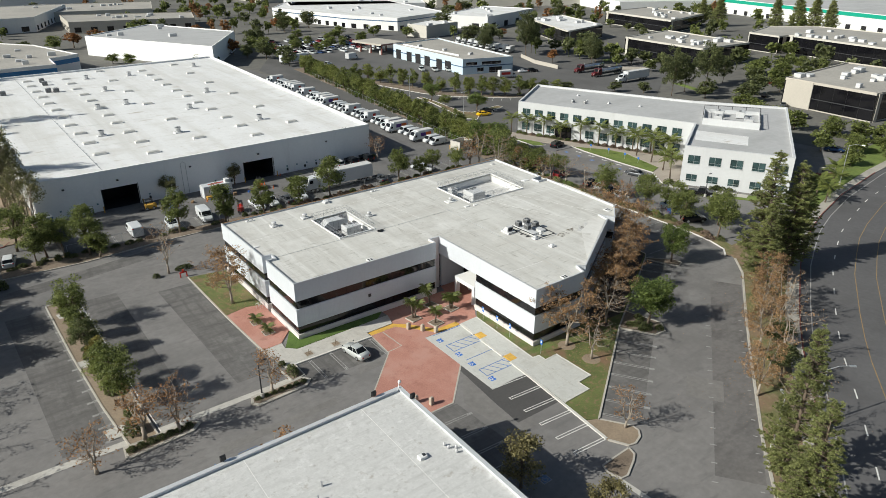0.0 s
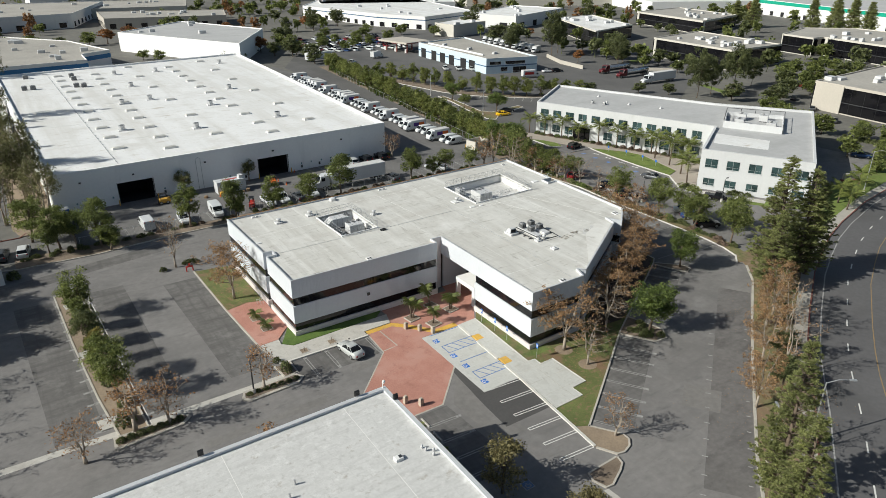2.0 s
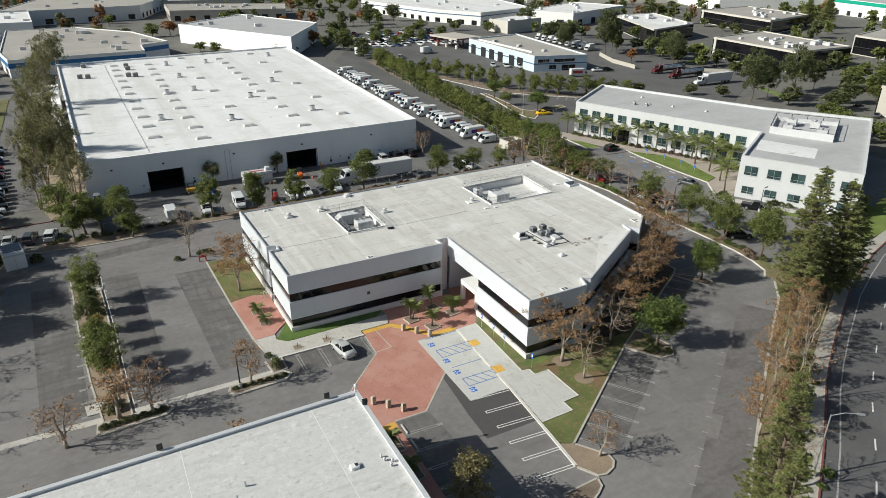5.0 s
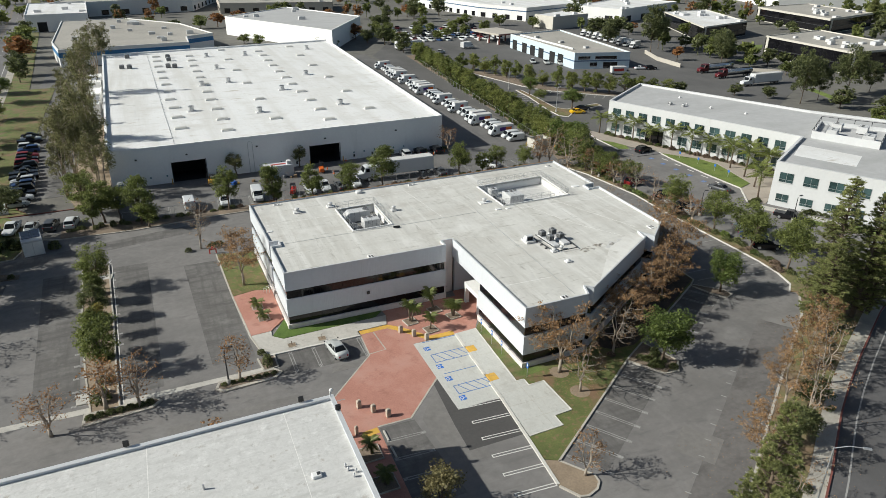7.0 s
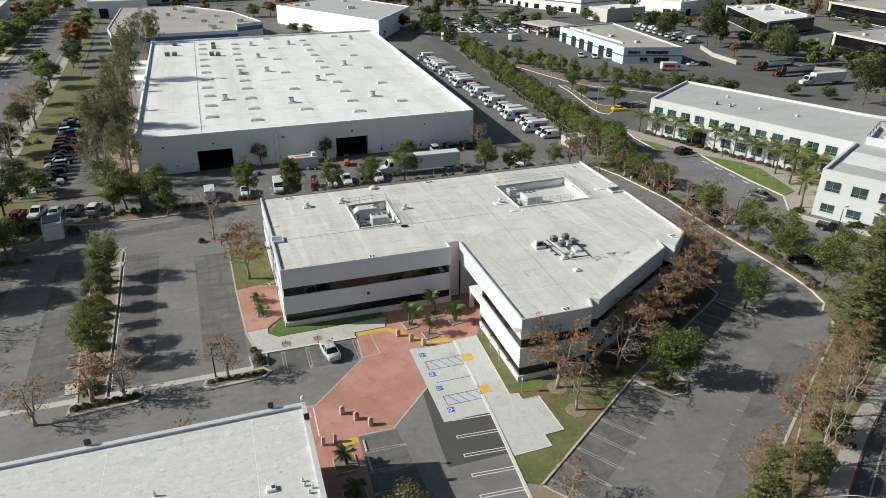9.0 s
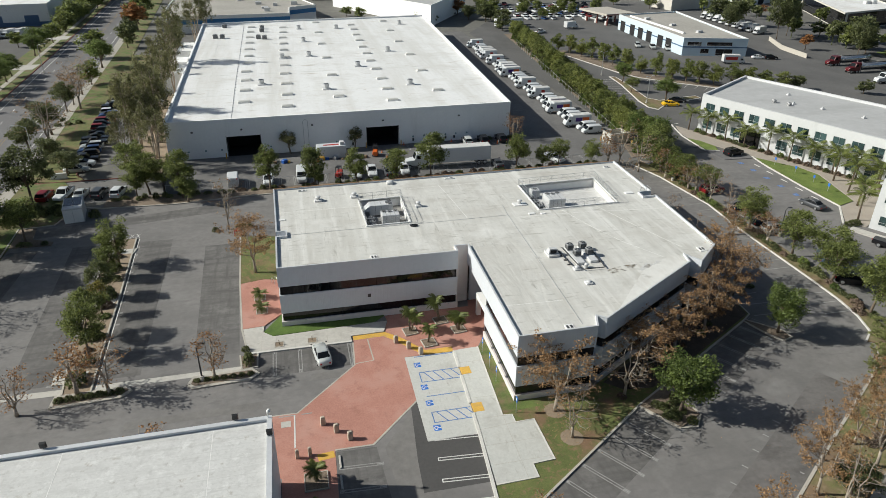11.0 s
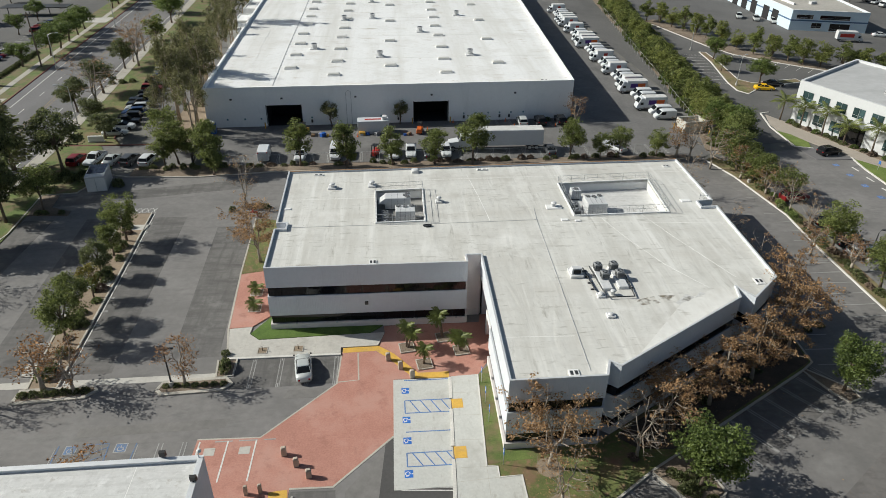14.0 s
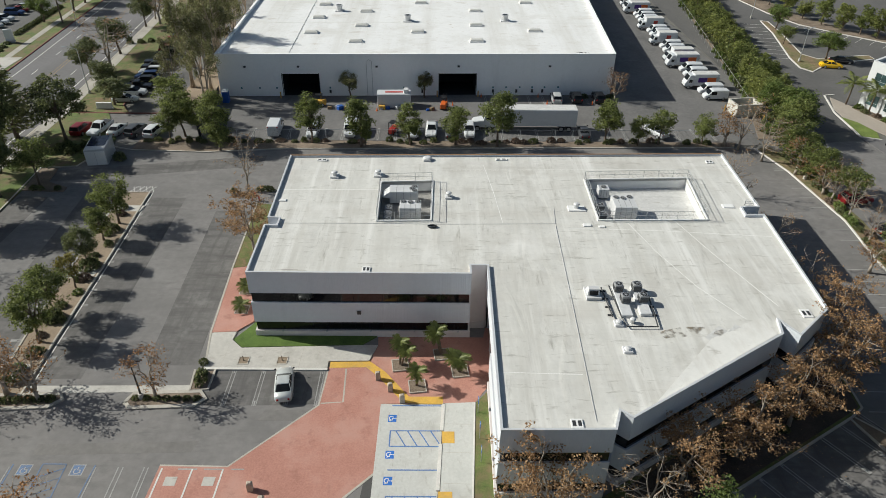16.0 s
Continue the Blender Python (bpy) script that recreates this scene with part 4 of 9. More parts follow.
bay_lines("bay_line", (-6.3, 24.0), (-5.2, 1.0), 8, 4.8, 1, PAINT_FADED, "faded double line between parking bays", 0.3)
bay_lines("bay_line", (-12.0, 48.4), (66.0, 49.6), 26, 4.6, 1, PAINT_FADED, "faded double line between parking bays", 0.3)
bay_lines("bay_line", (28.0, 69.0), (50.0, 69.7), 8, 4.6, -1, PAINT_FADED, "faded double line between parking bays", 0.3)
bay_lines("bay_line", (4.75, -25.4), (4.3, -34.0), 3, 4.2, 1, PAINT_FADED, "faded double line between parking bays", 0.3)
bay_lines("bay_line", (76.2, 39.0), (77.0, 8.0), 11, 4.8, -1, PAINT_FADED, "white line between parking bays", 0.0)
bay_lines("bay_line", (97.2, 92.6), (101.8, 119.0), 9, 4.8, 1, PAINT_WHITE, "white line between parking bays", 0.0)
bay_lines("bay_line", (111.4, 119.0), (128.1, 101.9), 8, 4.8, -1, PAINT_WHITE, "white line between parking bays", 0.0)
bay_lines("bay_line", (0.9, -17.0), (-4.3, -16.9), 2, 4.8, 1, PAINT_WHITE, "white line on the brick bays", 0.0, 0.14, 0.034)
for k in range(12):
    y = -10.2 + k * 2.62
    solid("bay_line", Geo().strip([(60.0 + (y + 10) * 0.012, y), (63.9 + (y + 10) * 0.012, y - 0.1)], 0.11, -0.002, 0.012), PAINT_FADED, "pale line between bays beside the sycamores", "road marking", group="bay lines", kind="structure")
for k in range(11):
    y = -11.8 + k * 2.45
    solid("bay_line", Geo().strip([(73.7, y), (69.5, y)], 0.11, -0.002, 0.012), PAINT_FADED, "pale line between bays beside the dividing strip", "road marking", group="bay lines", kind="structure")
# accessible bays: blue lines, hatching, wheelchair panels
BAY = [(-9.75, -12.75, 0), (-12.75, -14.5, 1), (-14.5, -17.0, 0), (-17.0, -19.6, 0), (-19.6, -21.2, 1), (-21.2, -23.4, 0)]
g = Geo()
edge = lambda y: (14.0 + 0.0 * y, 19.55 + (y + 9.6) * 0.045)
for y0, y1, hatch in BAY:
    a, b = edge(y0)
    if hatch:
        a += 0.9
        for y in (y0, y1):
            g.strip([(a, y), (b, y)], 0.11, 0.0, 0.04)
        g.strip([(a, y0), (a, y1)], 0.11, 0.0, 0.039)
        for k in range(4):
            x = a + 0.5 + k * 1.05
            g.strip([(x, y0), (x + 0.95, y1)], 0.1, 0.0, 0.041)
g.strip([(14.9, -17.0), (19.2, -17.0)], 0.11, 0.0, 0.04)
g.strip([(14.9, -9.75), (19.5, -9.75)], 0.12, 0.0, 0.04)
solid("bay_hatching", g, PAINT_BLUE, "blue bay lines and hatched access aisles", "road marking", kind="structure")
for y in (-11.3, -15.4, -18.1, -22.0):
    w = thing("wheelchair_panel", "blue painted wheelchair panel on the concrete bay", "road marking", 15.0, y, 0.03, -90, group="wheelchair panels", kind="structure")
    part("panel", Geo().box(-0.42, -0.38, 0, 0.42, 0.38, 0.006), PAINT_BLUE_STRONG, w)
    s = Geo()
    ring = [(0.22 * math.cos(a * 0.5236) - 0.02, 0.22 * math.sin(a * 0.5236) - 0.08) for a in range(4, 14)]
    s.strip(ring, 0.08, 0.004, 0.012)
    s.strip([(0.0, 0.22), (0.0, 0.0), (0.2, 0.0), (0.28, -0.26)], 0.08, 0.004, 0.013)
    s.cyl(0.0, 0.32, 0.004, 0.012, 0.07, n=8)
    part("symbol", s, PAINT_WHITE, w, "white wheelchair symbol")
for x, y in ((-15.9, -17.1), (-11.4, -17.1), (8.3, -37.9)):
    w = thing("wheelchair_panel", "small blue wheelchair panel with white edge on asphalt", "road marking", x, y, 0.0, group="wheelchair panels", kind="structure")
    part("border", Geo().box(-0.56, -0.56, -0.002, 0.56, 0.56, 0.008), PAINT_FADED, w)
    part("panel", Geo().box(-0.47, -0.47, 0, 0.47, 0.47, 0.012), PAINT_BLUE_WORN, w)
    s = Geo()
    s.strip([(0.27 * math.cos(a * 0.5236), 0.27 * math.sin(a * 0.5236) - 0.1) for a in range(4, 14)], 0.09, 0.004, 0.02)
    s.strip([(0.0, 0.28), (0.0, 0.0), (0.22, 0.0), (0.32, -0.3)], 0.09, 0.004, 0.021)
    part("symbol", s, PAINT_FADED, w, "white wheelchair symbol")
g = Geo()
for pts in ([(-14.6, -16.5), (-12.6, -16.5)], [(-14.6, -16.5), (-14.5, -21.4)], [(-12.6, -16.5), (-12.3, -21.4)], [(-17.1, -16.5), (-17.0, -21.4)], [(-10.1, -16.6), (-10.2, -21.4)]):
    g.strip(pts, 0.1, -0.002, 0.012)
for k in range(5):
    g.strip([(-14.55, -17.9 - k * 0.95), (-12.5, -16.9 - k * 0.95)], 0.09, -0.002, 0.013)
solid("bay_hatching", g, PAINT_BLUE_WORN, "thin blue hatched access aisle on asphalt", "road marking", kind="structure")
for x in (-17.3, -9.95, -8.05, -7.65, -5.85, -5.5):
    solid("bay_line", Geo().strip([(x, -16.8), (x + 0.05, -21.2)], 0.1, -0.002, 0.012), PAINT_FADED, "faded white line beside the blue bays", "road marking", group="bay lines", kind="structure")
for x0, x1 in ((-2.9, -1.3), (-0.7, 1.0), (1.6, 2.7)):
    solid("painted_word", Geo().box(x0, -17.06, 0.02, x1, -16.92, 0.031), PAINT_FADED, "plain pale bar in place of a painted word", "road marking", kind="structure")
for x, y in ((-3.2, -18.2), (0.0, -18.2)):
    solid("paving_panel", Geo().box(x - 0.5, y - 0.45, 0.0, x + 0.5, y + 0.45, 0.03), CONCRETE, "pale square panel set in brick paving", "paving", kind="structure")
# ---------------------------------------------------------------- the two-storey office with strip windows
OUT = [(0.0, 0.0), (22.5, 0.0), (22.5, 1.5), (24.15, 1.5), (24.05, -7.3), (23.9, -19.75), (32.7, -19.65), (33.4, -17.8), (34.25, -18.5), (50.0, -8.7),
       (50.4, -6.9), (51.5, -8.9), (55.75, -5.1), (56.6, 11.9), (54.5, 11.8), (54.6, 13.4), (56.7, 13.5), (57.15, 27.5), (-0.3, 26.0), (0.0, 10.4), (1.3, 10.35), (1.3, 8.9), (-0.05, 8.95)]
TOP, DECK = 8.36, 8.1
ENTRY = 3            # the wall over the entrance, open below
PLAIN = (1, 2)       # recess without windows
office = thing("office_building", "two-storey white panel office with black strip windows and flat roof", "building", kind="thing")
for i in range(len(OUT)):
    a, b = OUT[i], OUT[(i + 1) % len(OUT)]
    run = math.hypot(b[0] - a[0], b[1] - a[1])
    if i == ENTRY:
        part("wall_panel", band(OUT, i, 5.65, TOP, 0.0, 0.17), WALL, office)
        continue
    if i in PLAIN:
        part("wall_panel", band(OUT, i, 0.9, TOP, 0.0, 0.17), WALL_BASE, office, "bare recessed concrete wall")
        part("base", band(OUT, i, 0.0, 0.9, -0.06, 0.3), WALL_BASE, office)
        continue
    part("wall_panel", band(OUT, i, 5.75, TOP, 0.0, 0.17), WALL, office)
    part("wall_panel", band(OUT, i, 1.95, 4.55, 0.0, 0.17), WALL, office)
    part("base", band(OUT, i, 0.0, 0.8, -0.06, 0.3), WALL_BASE, office, "pale rendered base")
    for z0, z1 in ((0.8, 1.95), (4.55, 5.75)):
        n = max(1, round(run / 1.55))
        ux, uy = (b[0] - a[0]) / run, (b[1] - a[1]) / run
        nx, ny = -uy, ux
        pw = (run - 0.24) / n
        pane = Geo().box(-pw / 2 + 0.012, -0.02, z0, pw / 2 - 0.012, 0.02, z1).mesh("window_pane", DARK_GLASS)
        deg = math.degrees(math.atan2(uy, ux))
        for k in range(n):
            s = 0.12 + pw * (k + 0.5)
            ob = part("window_pane", pane, None, office)
            ob.matrix_basis = pose(a[0] + ux * s + nx * 0.17, a[1] + uy * s + ny * 0.17, 0, 0, 0, deg)
        part("window_backing", band(OUT, i, z0, z1, 0.22, 0.12), BLACK, office)
for i in range(len(OUT)):
    rust = i == 17
    part("coping", band(OUT, i, TOP, TOP + 0.05, -0.02, 0.20), COPING_RUST if rust else COPING, office, "rust-streaked metal coping" if rust else "pale metal coping")
WELL1 = [(12.3, 10.3), (18.2, 10.45), (18.35, 19.6), (12.15, 19.2)]
WELL2 = [(37.4, 10.75), (49.7, 11.05), (50.4, 20.9), (37.5, 20.2)]
part("roof", sheet(offset(OUT, 0.15), [WELL1[::-1], WELL2[::-1]], DECK, 0.25), ROOF, office, "off-white roof membrane with seams and streaks")
WF = 6.8
for k, wl in enumerate((WELL1, WELL2)):
    g = Geo().prism(wl, WF - 0.2, WF)
    # smaller well: shade is part of the floor colour; larger well: only stains
    part("well_floor", g, WELL_FLOOR if k == 0 else ROOF_WORN, office, "stained roof well floor, the smaller one darkened for shade")
    big = offset(wl, -0.2)
    for i in range(4):
        j = (i + 1) % 4
        part("well_wall", Geo().prism([wl[i], wl[j], big[j], big[i]], WF, DECK + 0.12), WALL_WHITE, office, "white inner wall of the equipment well")
# entrance: glazed lobby set back under the upper wall
part("lobby_glass", Geo().box(28.7, -7.2, 0.1, 28.78, 1.3, 5.44), DARK_GLASS, office, "tall dark lobby glazing")
g = Geo()
for k in range(8):
    y = -7.1 + k * 1.18
    g.box(28.62, y - 0.04, 0.05, 28.72, y + 0.04, 5.44)
for z in (2.4, 4.1):
    g.box(28.63, -7.2, z - 0.04, 28.71, 1.3, z + 0.04)
part("lobby_mullions", g, METAL, office, "slim aluminium mullions")
part("lobby_soffit", Geo().box(24.42, -7.3, 5.45, 28.9, 1.45, 5.63), WALL_WHITE, office, "white soffit over the entrance")
part("lobby_side", Geo().box(24.42, -7.62, 0.0, 28.9, -7.25, 5.44), WALL, office, "white side wall of the entrance")
part("lobby_side", Geo().box(24.52, 1.4, 0.0, 28.9, 1.75, 5.44), WALL, office, "white side wall of the entrance")
part("lobby_roof", Geo().box(24.45, -7.2, 5.64, 28.9, 1.3, 5.8), ROOF, office)
# entrance porch: free white frame before the doors
porch = Geo()
porch.box(24.5, -6.6, 2.5, 27.6, -2.0, 3.15)
part("porch_beam", porch, WALL_WHITE, office, "cream porch slab")
for x, y in ((24.5, -6.6), (24.5, -2.55), (27.05, -6.6), (27.05, -2.55)):
    part("porch_column", Geo().box(x, y, 0.0, x + 0.55, y + 0.55, 2.5), WALL_WHITE, office, "square cream porch column")
# membrane seams, raised strips
seams = Geo()
for pts in ([(0.6, 9.6), (12.0, 9.7), (18.6, 9.6), (32.4, 9.9)], [(32.6, 13.4), (32.3, 9.8), (31.9, -4), (31.4, -18.6)]):
    seams.strip(pts, 0.045, DECK, DECK + 0.03)
part("roof_conduit", seams, METAL, office, "grey conduit run across the roof")
for pts in ([(18.8, 22.6), (38, 23.0), (57.0, 23.6)], [(25.0, 24), (25.8, 17), (26.4, 10)], [(33.5, 9.0), (44, 8.6), (55.8, 7.6)], [(40.5, 10.2), (42.2, 4.5), (44.6, -1.5), (47.6, -6.4)],
            [(46.0, 10.6), (48.2, 4.0), (51.4, -4.5)], [(24.6, -13.4), (31.2, -13.6)], [(0.4, 17.2), (11.9, 17.4)]):
    part("membrane_seam", Geo().strip(pts, 0.07, DECK - 0.01, DECK + 0.006), SEAM, office, "pale lapped membrane seam")
# raised cricket behind the slanting parapet
part("roof_cricket", Geo().add([(36.5, -16.7, DECK + 0.01), (49.6, -8.4, DECK + 0.02), (49.0, -6.2, DECK + 0.005), (44.0, -8.5, DECK + 0.005), (49.6, -8.55, DECK + 0.12), (36.5, -16.8, DECK + 0.12)],
                             [(0, 3, 2, 1), (0, 5, 4, 1), (5, 3, 2, 4)]), ROOF_PATCH, office, "paler patched cricket behind the parapet")
for p, q in (((43.2, -9.3), (45.0, -7.7)), ((44.4, -9.8), (46.6, -7.4))):
    part("roof_patch", Geo().strip([p, q], 0.9, DECK, DECK + 0.012), ROOF_WORN, office, "grey patch on the roof membrane")

WET = mat("water_stain", (0.24, 0.205, 0.155), 0.8, var=0.3, coarse=0.6, fine=3)
wn = WET.node_tree.nodes
fade = wn.new("ShaderNodeTexNoise")
fade.inputs["Scale"].default_value, fade.inputs["Detail"].default_value = 1.1, 6.0
ramp = wn.new("ShaderNodeMapRange")
ramp.inputs["From Min"].default_value, ramp.inputs["From Max"].default_value = 0.47, 0.70
WET.node_tree.links.new(wn["Geometry"].outputs["Position"], fade.inputs["Vector"])
WET.node_tree.links.new(fade.outputs["Fac"], ramp.inputs["Value"])
WET.node_tree.links.new(ramp.outputs["Result"], wn["Principled BSDF"].inputs["Alpha"])
for poly, up in (([(38.6, -8.4), (39.6, -8.0), (41.4, -7.5), (43.4, -7.5), (43.0, -8.3), (41.0, -8.9), (39.4, -9.1)], 0.005), ([(44.0, -8.2), (44.9, -7.8), (45.5, -8.6), (44.6, -10.6), (43.4, -12.0), (43.0, -10.4)], 0.0145)):
    part("water_stain", Geo().prism(poly, DECK - 0.01, DECK + up), WET, office, "patchy brown water stain on the membrane")

# ---------------------------------------------------------------- roof equipment
def railing(name, pts, z, closed, label):
    r = thing(name, label, "railing", *pts[0], z)
    ox, oy = pts[0]
    run = pts + pts[:1] if closed else pts
    rel = [(x - ox, y - oy) for x, y in run]
    for a, b in zip(rel, rel[1:]):
        k = math.hypot(b[0] - a[0], b[1] - a[1])
        n = max(1, round(k / 1.9))
        for s in range(n):
            x, y = a[0] + (b[0] - a[0]) * s / n, a[1] + (b[1] - a[1]) * s / n
            part("post", Geo().cyl(x, y, 0, 1.07, 0.024, n=6), METAL, r)
        for h in (0.55, 1.05):
            part("rail", Geo().tube([(*a, h), (*b, h)], 0.022, 6), METAL, r)
        g = Geo()
        m = int(k / 0.16)
        for s in range(1, m):
            x, y = a[0] + (b[0] - a[0]) * s / m, a[1] + (b[1] - a[1]) * s / m
            g.box(x - 0.003, y - 0.003, 0.04, x + 0.003, y + 0.003, 1.04)
        part("mesh_infill", g, METAL_DARK, r, "fine wire infill")
    return r


railing("roof_railing", offset(WELL1, -0.1), DECK + 0.12, True, "grey metal railing round the smaller roof well")
railing("roof_railing", offset(WELL2, -0.1), DECK + 0.12, True, "grey metal railing round the larger roof well")


def fan_disc(parent, x, y, z, r):
    part("fan_ring", Geo().cyl(x, y, z, z + 0.07, r, r * 0.96, 16), METAL, parent)
    part("fan_throat", Geo().cyl(x, y, z + 0.07, z + 0.10, r * 0.86, r * 0.86, 16), BLACK, parent)
    star = []
    for k in range(5):
        for da, rr in ((-0.30, 0.24), (-0.16, 0.9), (0.42, 0.9), (0.42, 0.24)):
            a = k * 2 * math.pi / 5 + da
            star.append((x + rr * r * math.cos(a), y + rr * r * math.sin(a)))
    g = Geo().prism(star, z + 0.10, z + 0.115)
    part("impeller", g, HVAC_DARK, parent)


def package_unit(x, y, z, lx, ly, h, fans, hood, label, turn=0.0):
    u = thing("air_handler", label, "air conditioner", x, y, z, turn)
    part("base_rail", Geo().box(-lx / 2 + 0.1, -ly / 2 + 0.1, 0, lx / 2 - 0.1, ly / 2 - 0.1, 0.2), METAL_DARK, u)
    part("casing", Geo().bevel_box(-lx / 2, -ly / 2, 0.2, lx / 2, ly / 2, h, 0.04), HVAC, u)
    g = Geo()
    for k in range(1, 4):
        xx = -lx / 2 + lx * k / 4
        g.box(xx - 0.012, -ly / 2 - 0.008, 0.3, xx + 0.012, -ly / 2 + 0.01, h - 0.1)
        g.box(xx - 0.012, -ly / 2 + 0.05, h - 0.01, xx + 0.012, ly / 2 - 0.05, h + 0.008)
    part("panel_seam", g, METAL_DARK, u)
    for fx, fy in fans:
        fan_disc(u, fx, fy, h, 0.36)
    if hood:
        s = hood
        part("intake_hood", Geo().add([(s * lx / 2, -ly / 2 + 0.1, h - 0.1), (s * lx / 2, ly / 2 - 0.1, h - 0.1), (s * (lx / 2 + 0.9), ly / 2 - 0.1, h - 0.8), (s * (lx / 2 + 0.9), -ly / 2 + 0.1, h - 0.8),
                                       (s * lx / 2, -ly / 2 + 0.1, h - 0.9), (s * lx / 2, ly / 2 - 0.1, h - 0.9)], [(0, 1, 2, 3), (0, 3, 4), (1, 5, 2), (4, 3, 2, 5)]), HVAC, u)
    return u


package_unit(15.0, 16.9, WF, 3.4, 1.7, 1.75, [(1.3, 0.5), (1.0, 0.0), (1.3, -0.45)], -1, "large grey rooftop air handler with three fans in the well")
package_unit(15.9, 13.5, WF, 2.5, 1.9, 1.6, [(-0.85, 0.55), (0.0, 0.4), (0.85, 0.55)], 0, "grey rooftop air handler with three fans in the well")
package_unit(40.9, 14.0, WF, 2.6, 2.9, 1.9, [(-0.8, 0.9), (0.0, 0.7), (0.8, 1.0)], 0, "tall grey air handler with three fans in the larger well")
package_unit(39.4, 18.3, WF, 1.3, 1.3, 1.4, [(0, 0)], 0, "small square condenser with one fan in the larger well")


def condenser(x, y, z, s, h, label, dark=True):
    c = thing("condenser_unit", label, "air conditioner", x, y, z, group="condensers")
    part("casing", Geo().bevel_box(-s / 2, -s / 2, 0.06, s / 2, s / 2, h, 0.06), HVAC_DARK if dark else HVAC, c)
    g = Geo()
    for k in range(8):
        zz = 0.15 + (h - 0.25) * k / 8
        g.box(-s / 2 - 0.012, -s / 2 + 0.06, zz, s / 2 + 0.012, s / 2 - 0.06, zz + 0.025)
        g.box(-s / 2 + 0.06, -s / 2 - 0.012, zz, s / 2 - 0.06, s / 2 + 0.012, zz + 0.025)
    part("louvre", g, METAL_DARK, c)
    part("foot", Geo().box(-s / 2 + 0.05, -s / 2 + 0.05, 0, s / 2 - 0.05, s / 2 - 0.05, 0.06), BLACK, c)
    part("fan_ring", Geo().cyl(0, 0, h, h + 0.05, s * 0.44, s * 0.43, 16), METAL, c)
    part("fan_guard", Geo().cyl(0, 0, h + 0.05, h + 0.06, s * 0.36, s * 0.36, 16), BLACK, c)
    g = Geo()
    for k in range(4):
        g.obox(0, 0, s * 0.70, 0.022, h + 0.06, h + 0.075, k * 45)
    g.cyl(0, 0, h + 0.06, h + 0.085, s * 0.12, n=8)
    part("fan_grille", g, METAL, c)
    return c


for y in (11.6, 12.9, 14.2):
    condenser(13.3, y, WF, 0.95, 0.8, "dark round-fan condenser in the roof well")
condenser(38.4, 15.0, WF, 1.0, 0.9, "dark condenser in the larger roof well")
condenser(38.3, 13.2, WF, 1.0, 0.9, "dark condenser in the larger roof well")
for x, y in ((36.5, -2.5), (38.3, -2.4), (36.8, -4.2), (38.5, -4.1)):
    condenser(x, y, DECK + 0.32, 0.86, 0.72, "dark condenser on a white curb on the roof")
for x, y0, y1 in ((36.6, -6.3, -1.9), (38.4, -6.1, -1.8)):
    solid("equipment_curb", Geo().bevel_box(x - 0.55, y0, DECK, x + 0.55, y1, DECK + 0.32, 0.05), HVAC, "white sheet-metal curb under the condensers", "curb")
f = thing("exhaust_fan", "white boxed exhaust fan with near-black panel for the shaded opening on the roof", "exhaust fan", 34.0, -2.9, DECK)
part("curb", Geo().box(-0.7, -0.9, 0, 0.7, 0.9, 0.3), HVAC, f)
part("housing", Geo().add([(-0.6, -0.5, 0.3), (0.6, -0.5, 0.3), (0.6, 0.6, 0.3), (-0.6, 0.6, 0.3), (-0.5, -0.45, 1.0), (0.5, -0.45, 1.0), (0.5, 0.1, 1.0), (-0.5, 0.1, 1.0)],
                          [(0, 1, 5, 4), (1, 2, 6, 5), (2, 3, 7, 6), (3, 0, 4, 7), (4, 5, 6, 7)]), HVAC, f)
part("opening", Geo().box(-0.4, -0.55, 0.38, 0.4, -0.495, 0.85), VOID, f, "near-black panel for the shaded opening")
pipe = Geo()
pipe.tube([(35.0, -2.0, DECK + 0.22), (35.2, -6.4, DECK + 0.22)], 0.07)
pipe.tube([(35.8, -1.8, DECK + 0.25), (36.0, -6.6, DECK + 0.25), (36.2, -7.8, DECK + 0.25), (39.0, -7.8, DECK + 0.25), (39.3, -3.2, DECK + 0.25)], 0.07)
for y in (-2.4, -3.6, -4.8, -6.0):
    pipe.box(34.85, y - 0.06, DECK, 35.35, y + 0.06, DECK + 0.14)
    pipe.box(39.05, y - 0.06, DECK, 39.45, y + 0.06, DECK + 0.14)
solid("roof_pipe", pipe, METAL_DARK, "dark insulated pipe run on blocks between condensers", "pipe")


def roof_vent(x, y, z, r, h, label, curb=0.0, cap=True):
    v = thing("roof_vent", label, "roof vent", x, y, z, group="roof vents")
    if curb:
        part("curb", Geo().bevel_box(-curb, -curb, 0, curb, curb, 0.22, 0.04), HVAC, v)
    part("flue", Geo().cyl(0, 0, 0.0, h, r * 0.75, r * 0.7, 12), METAL, v)
    if cap:
        part("cap", Geo().rings([[(rr * math.cos(a * math.pi / 6), rr * math.sin(a * math.pi / 6), zz) for a in range(12)]
                                 for rr, zz in ((r, h - 0.05), (r * 1.05, h + 0.06), (r * 0.75, h + 0.16), (r * 0.2, h + 0.2))]), HVAC, v)
    return v


